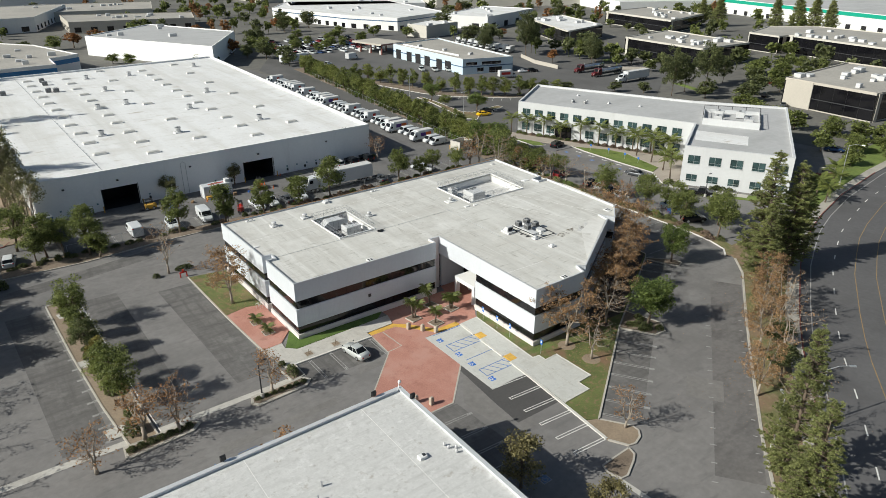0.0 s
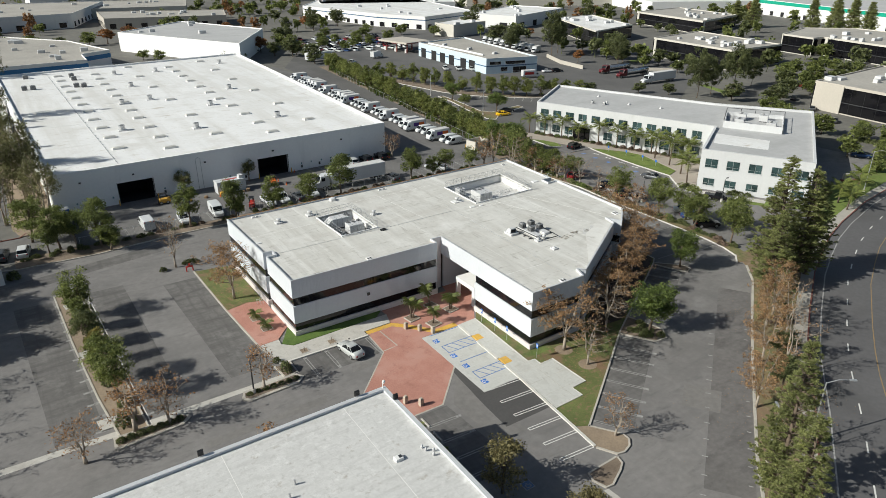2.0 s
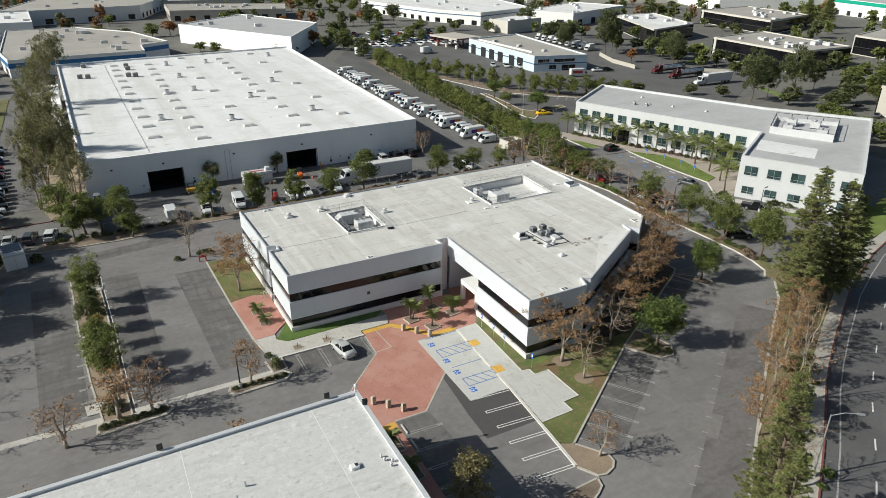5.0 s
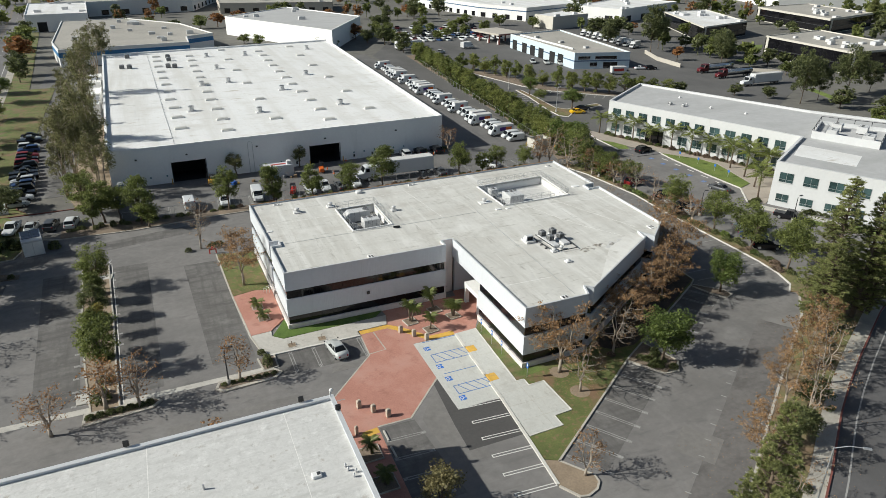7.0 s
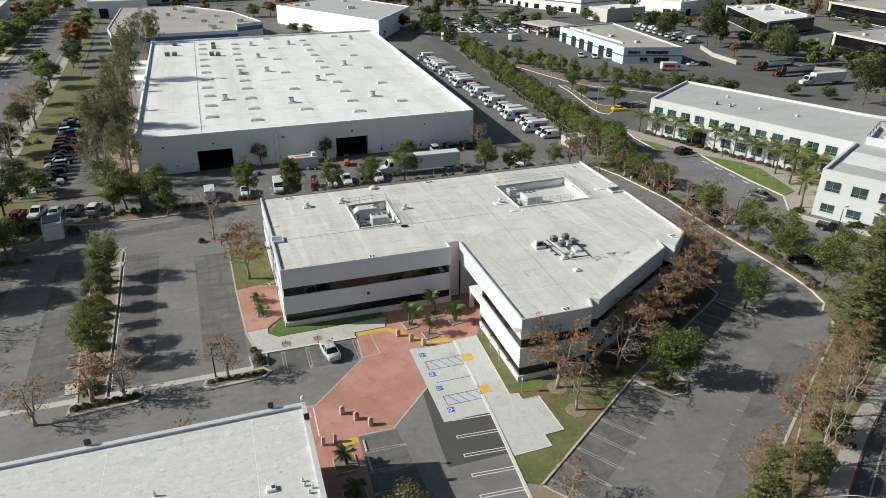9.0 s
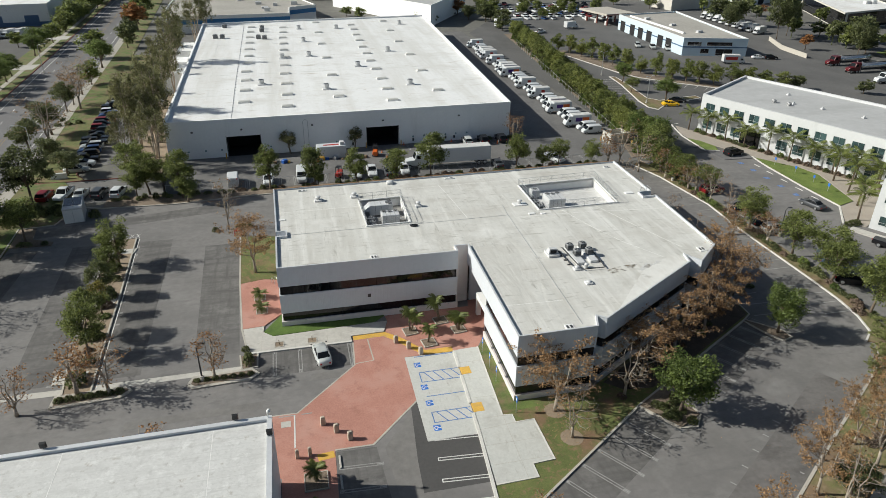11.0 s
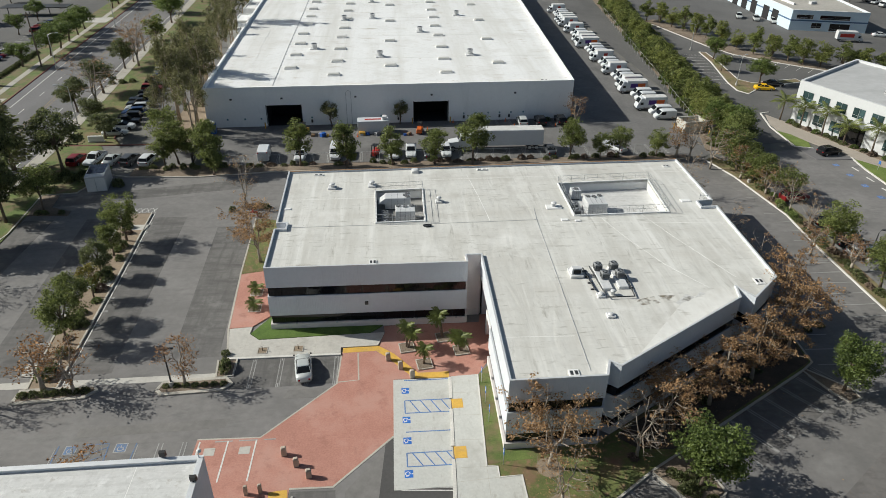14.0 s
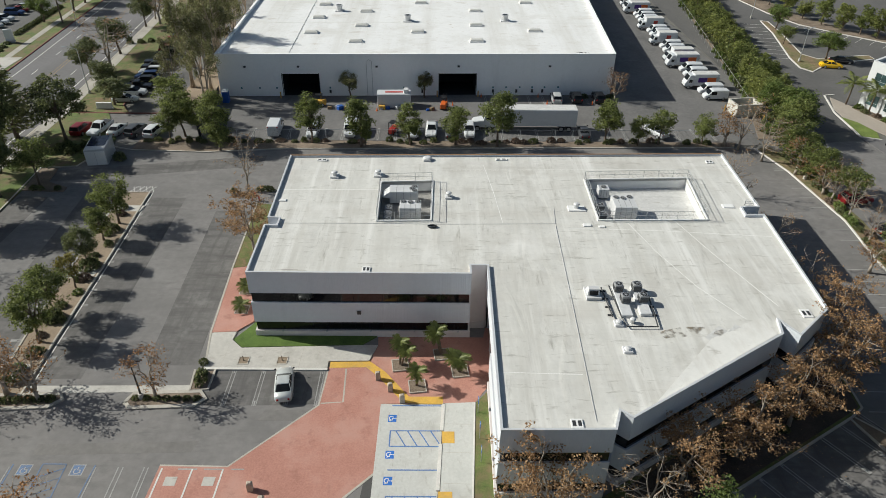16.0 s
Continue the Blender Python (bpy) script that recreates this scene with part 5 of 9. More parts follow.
for x, y, r, h, c in ((6.2, 20.6, 0.38, 0.6, 0.55), (11.6, 21.0, 0.38, 0.6, 0.55), (20.4, 15.6, 0.32, 0.6, 0.45), (35.2, 13.3, 0.35, 0.55, 0.0), (35.6, -10.7, 0.3, 0.2, 0.42),
                      (35.6, -7.2, 0.28, 0.3, 0.42), (36.9, -7.0, 0.26, 0.4, 0.0)):
    roof_vent(x, y, DECK, r, h, "galvanised mushroom vent on the white roof", c)
roof_vent(17.7, 25.4, DECK, 0.55, 0.3, "domed pale vent at the roof's edge", 0.5)
for x, y, lx, ly in ((11.9, 0.9, 0.8, 0.9), (29.8, -18.9, 0.9, 0.9), (53.5, -5.6, 0.9, 1.1), (4.0, 25.0, 1.3, 0.5), (27.4, 25.6, 1.5, 0.5), (54.8, 25.4, 0.9, 0.7)):
    h = thing("roof_drain", "white framed roof drain box with dark grate", "roof drain", x, y, DECK, group="roof drains")
    part("frame", Geo().prism([(-lx / 2, -ly / 2), (lx / 2, -ly / 2), (lx / 2, ly / 2), (-lx / 2, ly / 2)], 0, 0.12), WALL_WHITE, h)
    for s in (-1, 1):
        part("grate", Geo().box(s * lx * 0.24 - lx * 0.15, -ly * 0.3, 0.1, s * lx * 0.24 + lx * 0.15, ly * 0.3, 0.128), METAL_DARK, h)
for x, y, s in ((35.8, 9.6, 0.9), (37.4, 9.3, 0.7), (0.9, 14.6, 0.8), (53.2, 14.0, 1.3), (35.2, 13.2, 2.0)):
    solid("roof_pad", Geo().bevel_box(-s / 2, -s * 0.3, 0, s / 2, s * 0.3, 0.12, 0.03), WALL_WHITE, "flat white pad on the roof membrane", "roof pad", x=x, y=y, z=DECK)
lad = thing("roof_ladder", "grey metal roof access ladder frame at the parapet", "ladder", 55.4, 12.7, DECK)
for s in (-0.5, 0.5):
    part("stile", Geo().tube([(s, -0.2, 0), (s, -0.2, 1.2), (s, 0.9, 1.2), (s, 0.9, 0.4)], 0.035), METAL, lad)
for k in range(4):
    part("rung", Geo().tube([(-0.5, 0.9, 0.45 + k * 0.24), (0.5, 0.9, 0.45 + k * 0.24)], 0.022), METAL, lad)
g = Geo()
for k in range(3):
    g.tube([(0.45 * math.cos(a * 0.524) * (1 + 0.1 * k), 0.3 * math.sin(a * 0.524) * (1 - 0.1 * k), 0.05 + 0.06 * k) for a in range(13)], 0.045)
solid("coiled_hose", g, METAL_DARK, "coil of dark hose lying on the roof", "hose", x=18.5, y=9.0, z=DECK)
for x, z in ((11.0, 3.1),):
    solid("wall_box", Geo().box(x - 0.2, -0.12, z, x + 0.2, 0.0, z + 0.4), METAL_DARK, "small dark vent box on the facade", "vent")
for k in range(5):
    x = 2.9 + k * 4.6
    solid("wall_light", Geo().bevel_box(x - 0.09, -0.24, 0.82, x + 0.09, -0.07, 0.98, 0.03), METAL, "small grey light on the facade base", "wall light", group="wall lights")
# ---------------------------------------------------------------- the warehouse
WA = [(-21.9, 67.4), (52.3, 69.9), (60.0, 209.0), (-25.5, 200.0)]
WH = 8.0
ware = thing("warehouse", "huge white tilt-up warehouse with bright flat roof", "building", kind="thing")
u = Vector((WA[1][0] - WA[0][0], WA[1][1] - WA[0][1])).normalized()


def on_front(s, d=0.0):
    return (WA[0][0] + u.x * s + u.y * d, WA[0][1] + u.y * s - u.x * d)


DOORS = [(11.8, 18.6), (41.2, 48.2)]
FRONT_LEN = math.hypot(WA[1][0] - WA[0][0], WA[1][1] - WA[0][1])
cuts = [0.0] + [c for d in DOORS for c in d] + [FRONT_LEN]
for k in range(len(cuts) - 1):
    a, b = cuts[k], cuts[k + 1]
    z0 = 4.3 if k % 2 else 0.0
    part("front_wall", Geo().prism([on_front(a), on_front(b), on_front(b, -0.4), on_front(a, -0.4)], z0, WH), WALL_WARE, ware, "white front wall with faint stains")
for i in (1, 2, 3):
    part("wall", band(WA, i, 0, WH, 0.0, 0.4), WALL_WARE, ware)
deck = offset(WA, 0.35)
part("roof", sheet(deck, [], WH - 0.55, 0.2), ROOF_BRIGHT, ware, "bright white roof coating with tree shadows")
for i in range(4):
    part("coping", band(WA, i, WH, WH + 0.05, -0.03, 0.48), WALL_WARE, ware)
for a, b in DOORS:
    part("dock_recess", Geo().prism([on_front(a - 0.2, -0.42), on_front(b + 0.2, -0.42), on_front(b + 0.2, -7), on_front(a - 0.2, -7)], -0.02, 0.012), VOID, ware, "floor inside the open dock door, near-black for shade")
    for p, q in ((a - 0.2, a), (b, b + 0.2)):
        part("dock_side", Geo().prism([on_front(p, -0.42), on_front(q, -0.42), on_front(q, -7), on_front(p, -7)], 0.02, 4.5), VOID, ware)
    part("dock_back", Geo().prism([on_front(a - 0.3, -7), on_front(b + 0.3, -7), on_front(b + 0.3, -7.2), on_front(a - 0.3, -7.2)], 0.0, 4.5), VOID, ware)
    part("dock_ceiling", Geo().prism([on_front(a - 0.2, -0.42), on_front(b + 0.2, -0.42), on_front(b + 0.2, -7), on_front(a - 0.2, -7)], 4.5, 4.7), VOID, ware)
    part("door_frame", Geo().prism([on_front(a - 0.12, 0.05), on_front(a, 0.05), on_front(a, 0.0), on_front(a - 0.12, 0.0)], 0, 4.4), METAL_DARK, ware)
    part("door_frame", Geo().prism([on_front(b, 0.05), on_front(b + 0.12, 0.05), on_front(b + 0.12, 0.0), on_front(b, 0.0)], 0, 4.4), METAL_DARK, ware)
for s in (5.2, 15.0, 29.5, 44.8, 62.0):
    part("wall_lamp", Geo().obox(*on_front(s, 0.2), 0.4, 0.3, 5.6, 5.86, math.degrees(math.atan2(u.y, u.x))), METAL_DARK, ware, "dark wall-mounted flood lamp")
for s in (20.6, 34.5, 38.0, 51.5, 56.0, 59.0, 61.0):
    part("utility_box", Geo().obox(*on_front(s, 0.12), 0.36, 0.22, 0.6, 1.2, math.degrees(math.atan2(u.y, u.x))), METAL_DARK, ware, "small dark utility box")
part("downpipe", Geo().tube([(*on_front(27.6, 0.1), 0.1), (*on_front(27.6, 0.1), 6.7), (*on_front(28.1, 0.1), 7.0), (*on_front(28.6, 0.1), 6.7), (*on_front(28.6, 0.1), 0.1)], 0.05), METAL, ware, "thin white pipe on the wall")
PLATE = paint("teal_bay_plate", (0.03, 0.16, 0.20), 0, 0.5)
for s in (4.0, 7.4, 10.6, 20.6, 34.5, 51.5, 54.0, 56.6, 59.0, 61.4, 64.0):
    part("bay_plate", Geo().obox(*on_front(s, 0.03), 0.3, 0.05, 1.45, 1.75, math.degrees(math.atan2(u.y, u.x))), PLATE, ware, "small teal bay plate")
# rooftop skylights in rows
DK = WH - 0.55
ang = math.degrees(math.atan2(u.y, u.x))
sk = thing("skylight", "milky domed skylight on the warehouse roof", "skylight", 2.9, 77.4, DK, ang, group="warehouse skylights")
part("curb", Geo().box(-1.35, -0.75, 0, 1.35, 0.75, 0.22), WALL_WHITE, sk)
part("dome", Geo().rings([[(-1.3, -0.7, 0.22), (1.3, -0.7, 0.22), (1.3, 0.7, 0.22), (-1.3, 0.7, 0.22)], [(-1.2, -0.55, 0.42), (1.2, -0.55, 0.42), (1.2, 0.55, 0.42), (-1.2, 0.55, 0.42)],
                          [(-0.9, -0.2, 0.52), (0.9, -0.2, 0.52), (0.9, 0.2, 0.52), (-0.9, 0.2, 0.52)]]), SKYLIGHT, sk)
rng = random.Random(5)
for cx, lean, y0, gap in ((-6.7, -0.01, 82.8, 10.8), (2.9, 0.004, 77.4, 11.1), (14.9, 0.008, 84.4, 22.8), (26.7, 0.017, 78.5, 11.2), (38.9, 0.026, 85.5, 22.4)):
    y = y0
    while y < 199:
        if (cx, y) != (2.9, 77.4):
            copy_thing(sk, pose(cx + (y - y0) * lean + rng.uniform(-0.2, 0.2), y + rng.uniform(-0.4, 0.4), DK, 0, 0, ang))
        y += gap
for x, y in ((12.5, 92.1), (22.9, 116.9), (10.3, 133.8), (9.7, 158.3), (22.5, 183.4), (34.5, 137.4), (33.4, 93.1), (46.9, 189.7), (-3.0, 99.7), (2.5, 131.7), (9.1, 184.5)):
    vent = roof_vent(x, y, DK, 0.85, 1.3, "tall galvanised exhaust drum on the warehouse roof", 0.95, False)
    # dark disc paints the shade down the open drum
    part("opening", Geo().cyl(0, 0, 1.3, 1.315, 0.52, 0.52, 12), METAL_DARK, vent, "dark disc for the shade in the open throat")
    part("collar", Geo().cyl(0, 0, 0.95, 1.31, 0.68, 0.72, 12), METAL, vent)
for x, y in ((-17.2, 192.0), (-16.6, 169.4), (-18.9, 169.8), (-3.9, 187.0), (-3.9, 180.5), (-4.8, 166.6), (-2.8, 165.6)):
    condenser(x, y, DK, 1.5, 1.25, "dark grey air conditioner on the warehouse roof")
g = Geo()
g.strip([(-8.8, 69.0), (-9.4, 100), (-10.6, 199)], 0.07, DK, DK + 0.05)
for k in range(40):
    g.obox(-8.82 - k * 0.04, 69.8 + k * 3.1, 0.3, 0.16, DK, DK + 0.1)
solid("roof_conduit", g, METAL, "grey conduit on blocks along the warehouse roof", "conduit")
g = Geo()
for k in range(7):
    g.strip([(4.3 - k * 0.2, 74 + k * 16.5), (4.15 - k * 0.2, 88 + k * 16.5)], 0.09, DK, DK + 0.02)
for k in range(5):
    g.strip([(-15.2 - k * 0.7, 78 + k * 22), (-15.4 - k * 0.7, 98 + k * 22)], 0.06, DK, DK + 0.02)
for k in range(5):
    g.strip([(-18, 90 + k * 22), (52, 92 + k * 22)], 0.07, DK, DK + 0.018)
solid("roof_seam", g, SEAM, "thin grey seams across the warehouse roof", "roof seam")
g = Geo()
for k in range(8):
    a = k * 0.785
    g.tube([(0, 0, 0.06), (0.9 * math.cos(a), 0.5 * math.sin(a), 0.06), (1.3 * math.cos(a + 0.5), 0.7 * math.sin(a + 0.5), 0.1)], 0.06)
solid("scrap_coil", g, METAL_DARK, "tangle of dark cable on the warehouse roof", "cable", x=46.5, y=71.5, z=DK)
# west annexes of the warehouse
for x0, x1, y0, y1, h in ((-29.6, -25.2, 128, 141, 5.2), (-31.0, -25.4, 146, 156, 4.6), (-30.6, -25.6, 160, 176, 5.4)):
    an = thing("warehouse_annexe", "low white annexe at the warehouse side", "building", x0, y0)
    part("wall", Geo().box(0, 0, 0, x1 - x0, y1 - y0, h - 0.3), WALL_WHITE, an)
    part("roof", Geo().box(0.3, 0.3, h - 0.3, x1 - x0 - 0.3, y1 - y0 - 0.3, h - 0.22), ROOF_BRIGHT, an)
    for i in range(4):
        part("parapet", band([(0, 0), (x1 - x0, 0), (x1 - x0, y1 - y0), (0, y1 - y0)], i, h - 0.3, h, 0, 0.28), WALL_WHITE, an)

# ---------------------------------------------------------------- building whose roof lies below the camera
FG = [(-62, -46), (-0.6, -46), (-0.6, -26.0), (-62, -26.6)]
fore = thing("foreground_building", "low white building with worn flat roof", "building", kind="thing")
for i in range(4):
    part("wall", band(FG, i, 0, 7.95, 0, 0.35), WALL, fore)
    part("coping", band(FG, i, 7.95, 8.0, -0.03, 0.42), COPING, fore)
part("roof", sheet(offset(FG, 0.3), [], 7.7, 0.2), ROOF_WORN, fore, "worn white roof with scuffs and streaks")
g = Geo()
for k in range(5):
    x = -5.4 - k * 11.6
    g.strip([(x, -26.6), (x, -45.6)], 0.05, 7.7, 7.706)
part("membrane_seam", g, SEAM, fore, "faint membrane seam")
LAP = mat("grey_lap", (0.565, 0.56, 0.545), 0.85, var=0.12, coarse=0.4, fine=4)
for k in range(19):
    part("roof_lap", Geo().box(-61.5, -45.4 + k * 1.02, 7.69, -1.0, -45.37 + k * 1.02, 7.704), LAP, fore)
for k in range(20):
    part("roof_lap", Geo().box(-60.4 + k * 3.05, -45.5, 7.69, -60.365 + k * 3.05, -26.8, 7.7035), LAP, fore)
FD = 7.7
h = thing("roof_hatch", "white roof hatch with dark slot on the worn roof", "roof hatch", -4.5, -35.5, FD)
part("curb", Geo().bevel_box(-0.38, -0.3, 0, 0.38, 0.3, 0.28, 0.04), WALL_WHITE, h)
part("slot", Geo().box(0.02, -0.18, 0.26, 0.3, 0.18, 0.295), METAL_DARK, h)
for dx, dy in ((-0.3, 0.3), (0.25, -0.1), (-0.05, -0.55), (-0.4, 0.8)):
    roof_vent(-1.7 + dx, -36.2 + dy, FD, 0.11, 0.2, "small metal vent pipe on the worn roof")
roof_vent(-13.0, -33.4, FD, 0.12, 0.5, "thin metal vent pipe on the worn roof", cap=False)
roof_vent(-13.9, -34.6, FD, 0.12, 0.5, "thin metal vent pipe on the worn roof", cap=False)
for x, y in ((-3.6, -26.1), (-18.5, -26.25), (-0.75, -28.6), (-33.0, -26.4)):
    l = thing("parapet_floodlight", "black floodlight on the parapet of the worn roof", "floodlight", x, y, 7.98, group="parapet floodlights")
    part("arm", Geo().tube([(0, 0, -0.3), (0, 0.15, 0.15)], 0.04), BLACK, l)
    part("head", Geo().add([(-0.22, 0.05, 0.1), (0.22, 0.05, 0.1), (0.25, 0.3, 0.0), (-0.25, 0.3, 0.0), (-0.22, 0.0, 0.55), (0.22, 0.0, 0.55), (0.25, 0.25, 0.6), (-0.25, 0.25, 0.6)],
                           [(0, 1, 5, 4), (1, 2, 6, 5), (2, 3, 7, 6), (3, 0, 4, 7), (4, 5, 6, 7), (3, 2, 1, 0)]), BLACK, l)
s = thing("parapet_camera", "white security camera on the parapet corner", "security camera", -0.9, -26.2, 7.95)
part("pole", Geo().cyl(0, 0, 0, 0.8, 0.05, n=8), WALL_WHITE, s)
part("head", Geo().rings([[(rr * math.cos(a * 0.785) + 0.1, rr * math.sin(a * 0.785), zz) for a in range(8)] for rr, zz in ((0.08, 0.55), (0.17, 0.65), (0.17, 0.8), (0.1, 0.9))]), WALL_WHITE, s)
# ---------------------------------------------------------------- white office with green windows (palm-lined)
GA = [(98.2, 65.5), (115.2, 20.6), (95.9, 9.7), (105.8, -9.5), (150.5, 16.5), (137.5, 37.0), (120.2, 81.0)]
GH = 8.7
gofc = thing("green_window_office", "white stucco two-storey office with green square windows", "building", kind="thing")
for i in range(len(GA)):
    part("wall", band(GA, i, 0, GH, 0, 0.4), WALL_GREY, gofc)
    part("coping", band(GA, i, GH, GH + 0.05, -0.03, 0.46), WALL_GREY, gofc)
part("roof", sheet(offset(GA, 0.35), [], GH - 0.5, 0.2), ROOF_GREY, gofc, "smooth grey roof membrane")


def window(parent, a, b, s, w, z0, z1, glass, frame=METAL):
    """A framed window of two lights let into the wall from a to b, s metres along."""
    k = math.hypot(b[0] - a[0], b[1] - a[1])
    ux, uy = (b[0] - a[0]) / k, (b[1] - a[1]) / k
    deg = math.degrees(math.atan2(uy, ux))
    win = part("window", Geo().box(-w / 2, -0.03, z0, w / 2, 0.05, z1), frame, parent)
    win.matrix_basis = pose(a[0] + ux * s, a[1] + uy * s, 0, 0, 0, deg)
    for x0, x1 in ((-w / 2 + 0.06, -0.03), (0.03, w / 2 - 0.06)):
        part("pane", Geo().box(x0, -0.045, z0 + 0.06 + (z1 - z0) * 0.28, x1, 0.0, z1 - 0.06), glass, win)
        part("pane", Geo().box(x0, -0.046, z0 + 0.06, x1, 0.0, z0 + (z1 - z0) * 0.28), glass, win)
    part("sill", Geo().box(-w / 2 - 0.05, -0.1, z0 - 0.08, w / 2 + 0.05, 0.03, z0), WALL_GREY, win)
    return win


a, b = GA[0], GA[1]
run = math.hypot(b[0] - a[0], b[1] - a[1])
for k in range(12):
    s = 2.6 + k * (run - 5.0) / 11.4
    window(gofc, a, b, s, 2.45, 5.0, 7.0, GREEN_GLASS)
    if k in (3, 4):
        continue
    window(gofc, a, b, s, 2.45, 1.0, 3.1, GREEN_GLASS)
part("entry_glass", Geo().obox(a[0] + (b[0] - a[0]) * 0.29 - 0.05, a[1] + (b[1] - a[1]) * 0.29, 4.8, 0.12, 0.1, 3.4, math.degrees(math.atan2(b[1] - a[1], b[0] - a[0]))), DARK_GLASS, gofc, "dark glazed entrance doors")
a, b = GA[2], GA[3]
run = math.hypot(b[0] - a[0], b[1] - a[1])
for k in range(5):
    s = 2.3 + k * (run - 4.4) / 4
    window(gofc, a, b, s, 2.55, 4.9, 6.85, GREEN_GLASS)
    window(gofc, a, b, s, 2.3, 1.0, 2.6, GREEN_GLASS)
a, b = GA[3], GA[4]
for s in (4.0, 9.0, 14.0):
    window(gofc, a, b, s, 2.4, 4.9, 6.9, GREEN_GLASS)
a, b = GA[1], GA[2]
run = math.hypot(b[0] - a[0], b[1] - a[1])
for k in range(3):
    window(gofc, a, b, 2.4 + k * 3.8, 2.6, 1.0, 3.2, GREEN_GLASS)
    window(gofc, a, b, 2.4 + k * 3.8, 2.6, 4.9, 6.9, GREEN_GLASS)
# raised part over the corner block, its bright patch and the equipment screen
part("bright_roof_patch", Geo().prism([(111.3, 17.4), (115.6, 6.6), (108.4, 2.4), (103.6, 12.4)], GH - 0.5, GH - 0.49), ROOF_BRIGHT, gofc, "freshly coated white roof patch")
SCR = [(117.6, 20.2), (123.2, 8.4), (138.0, 17.0), (130.0, 28.0)]
for i in range(4):
    part("screen_wall", band(SCR, i, GH - 0.5, GH + (1.1 if i == 0 else 0.35), 0, 0.25), WALL_GREY, gofc, "white rooftop equipment screen")
for i in (1, 2, 3):
    p, q = SCR[i], SCR[(i + 1) % 4]
    part("screen_rail", Geo().tube([(*p, GH + 1.3), (*q, GH + 1.3)], 0.06, 5), METAL_DARK, gofc)
    for k in range(4):
        x, y = p[0] + (q[0] - p[0]) * k / 4, p[1] + (q[1] - p[1]) * k / 4
        part("screen_post", Geo().cyl(x, y, GH - 0.5, GH + 1.3, 0.07, n=6), METAL_DARK, gofc)
for x, y, lx, ly in ((123.2, 19.5, 3.2, 2.0), (126.0, 13.0, 3.4, 2.2), (131.5, 18.5, 3.0, 2.0), (128.5, 22.5, 2.6, 2.0)):
    package_unit(x, y, GH - 0.5, lx, ly, 1.6, [(-0.7, 0.2), (0.5, 0.2)], 0, "grey air handler behind the white roof screen", 28)
for x, y in ((114.5, 55.0), (118.0, 50.0), (121.5, 42.0), (119.0, 62.5)):
    roof_vent(x, y, GH - 0.5, 0.24, 0.35, "grey vent on the smooth grey roof", 0.35)
for x, y in ((111.0, 57.0), (112.6, 54.0)):
    condenser(x, y, GH - 0.5, 0.75, 0.7, "small grey roof unit on the smooth grey roof", False)

# ---------------------------------------------------------------- pale-blue service building and fuel canopy
SB = [(143.8, 149.5), (166.0, 143.6), (178.5, 214.5), (147.5, 208.5)]
sb = thing("service_building", "long white service garage with blue corner and bay doors", "building", kind="thing")
for i in range(4):
    part("wall", band(SB, i, 0, 6.2, 0, 0.35), WALL_BLUEGREY, sb)
    part("blue_band", band(SB, i, 2.9, 3.3, -0.05, 0.08), BLUE_DARK, sb)
    part("coping", band(SB, i, 6.2, 6.3, -0.03, 0.45), WALL_WHITE, sb)
part("roof", sheet(offset(SB, 0.3), [], 5.75, 0.2), ROOF_BEIGE, sb, "grey gravel roof")
a, b = SB[3], SB[0]
run = math.hypot(b[0] - a[0], b[1] - a[1])
for s in (5, 15, 23, 31, 41, 48):
    k = math.hypot(b[0] - a[0], b[1] - a[1])
    ux, uy = (b[0] - a[0]) / k, (b[1] - a[1]) / k
    # flat near-black panel paints the shade inside the bay
    d = part("bay_door", Geo().box(-2.3, -0.06, 0.0, 2.3, 0.02, 4.2), VOID, sb, "near-black panel for the shade in an open service bay")
    d.matrix_basis = pose(a[0] + ux * s, a[1] + uy * s, 0, 0, 0, math.degrees(math.atan2(uy, ux)))
a, b = SB[0], SB[1]
for s, w, z0, z1 in ((4.0, 5.0, 3.6, 4.9), (13.0, 9.0, 3.6, 4.9), (8.0, 3.0, 0.9, 2.5), (15.0, 6.0, 0.2, 2.5)):
    window(sb, a, b, s, w, z0, z1, DARK_GLASS)
for s in (12.0, 30.0, 47.0):
    part("roof_duct", Geo().obox(SB[3][0] + 6 + s * 0.08, SB[3][1] - s, 2.5, 1.2, 5.75, 6.6, 20), HVAC, sb)
part("roof_rail", Geo().strip([(151, 205), (150, 160)], 0.5, 5.75, 6.4), WALL_WHITE, sb, "white parapet upstand on the roof")
cano = thing("fuel_canopy", "flat fuel canopy with red edge and slim columns", "canopy", 151, 228, 0, 10)
part("deck", Geo().bevel_box(-8, -11, 4.6, 8, 11, 5.4, 0.05), WALL_TAN, cano)
for y in (-11.02, 11.0):
    part("red_fascia", Geo().box(-8.02, y, 4.7, 8.02, y + 0.04, 5.2), PAINT_RED, cano)
for x in (-5, 5):
    for y in (-8, 0, 8):
        part("column", Geo().box(x - 0.25, y - 0.25, 0, x + 0.25, y + 0.25, 4.6), PAINT_RED, cano)
        part("pump", Geo().bevel_box(x - 0.4, y + 0.6, 0, x + 0.4, y + 1.5, 1.8, 0.05), WALL_WHITE, cano)

# ---------------------------------------------------------------- far business-park buildings


HALLS = []


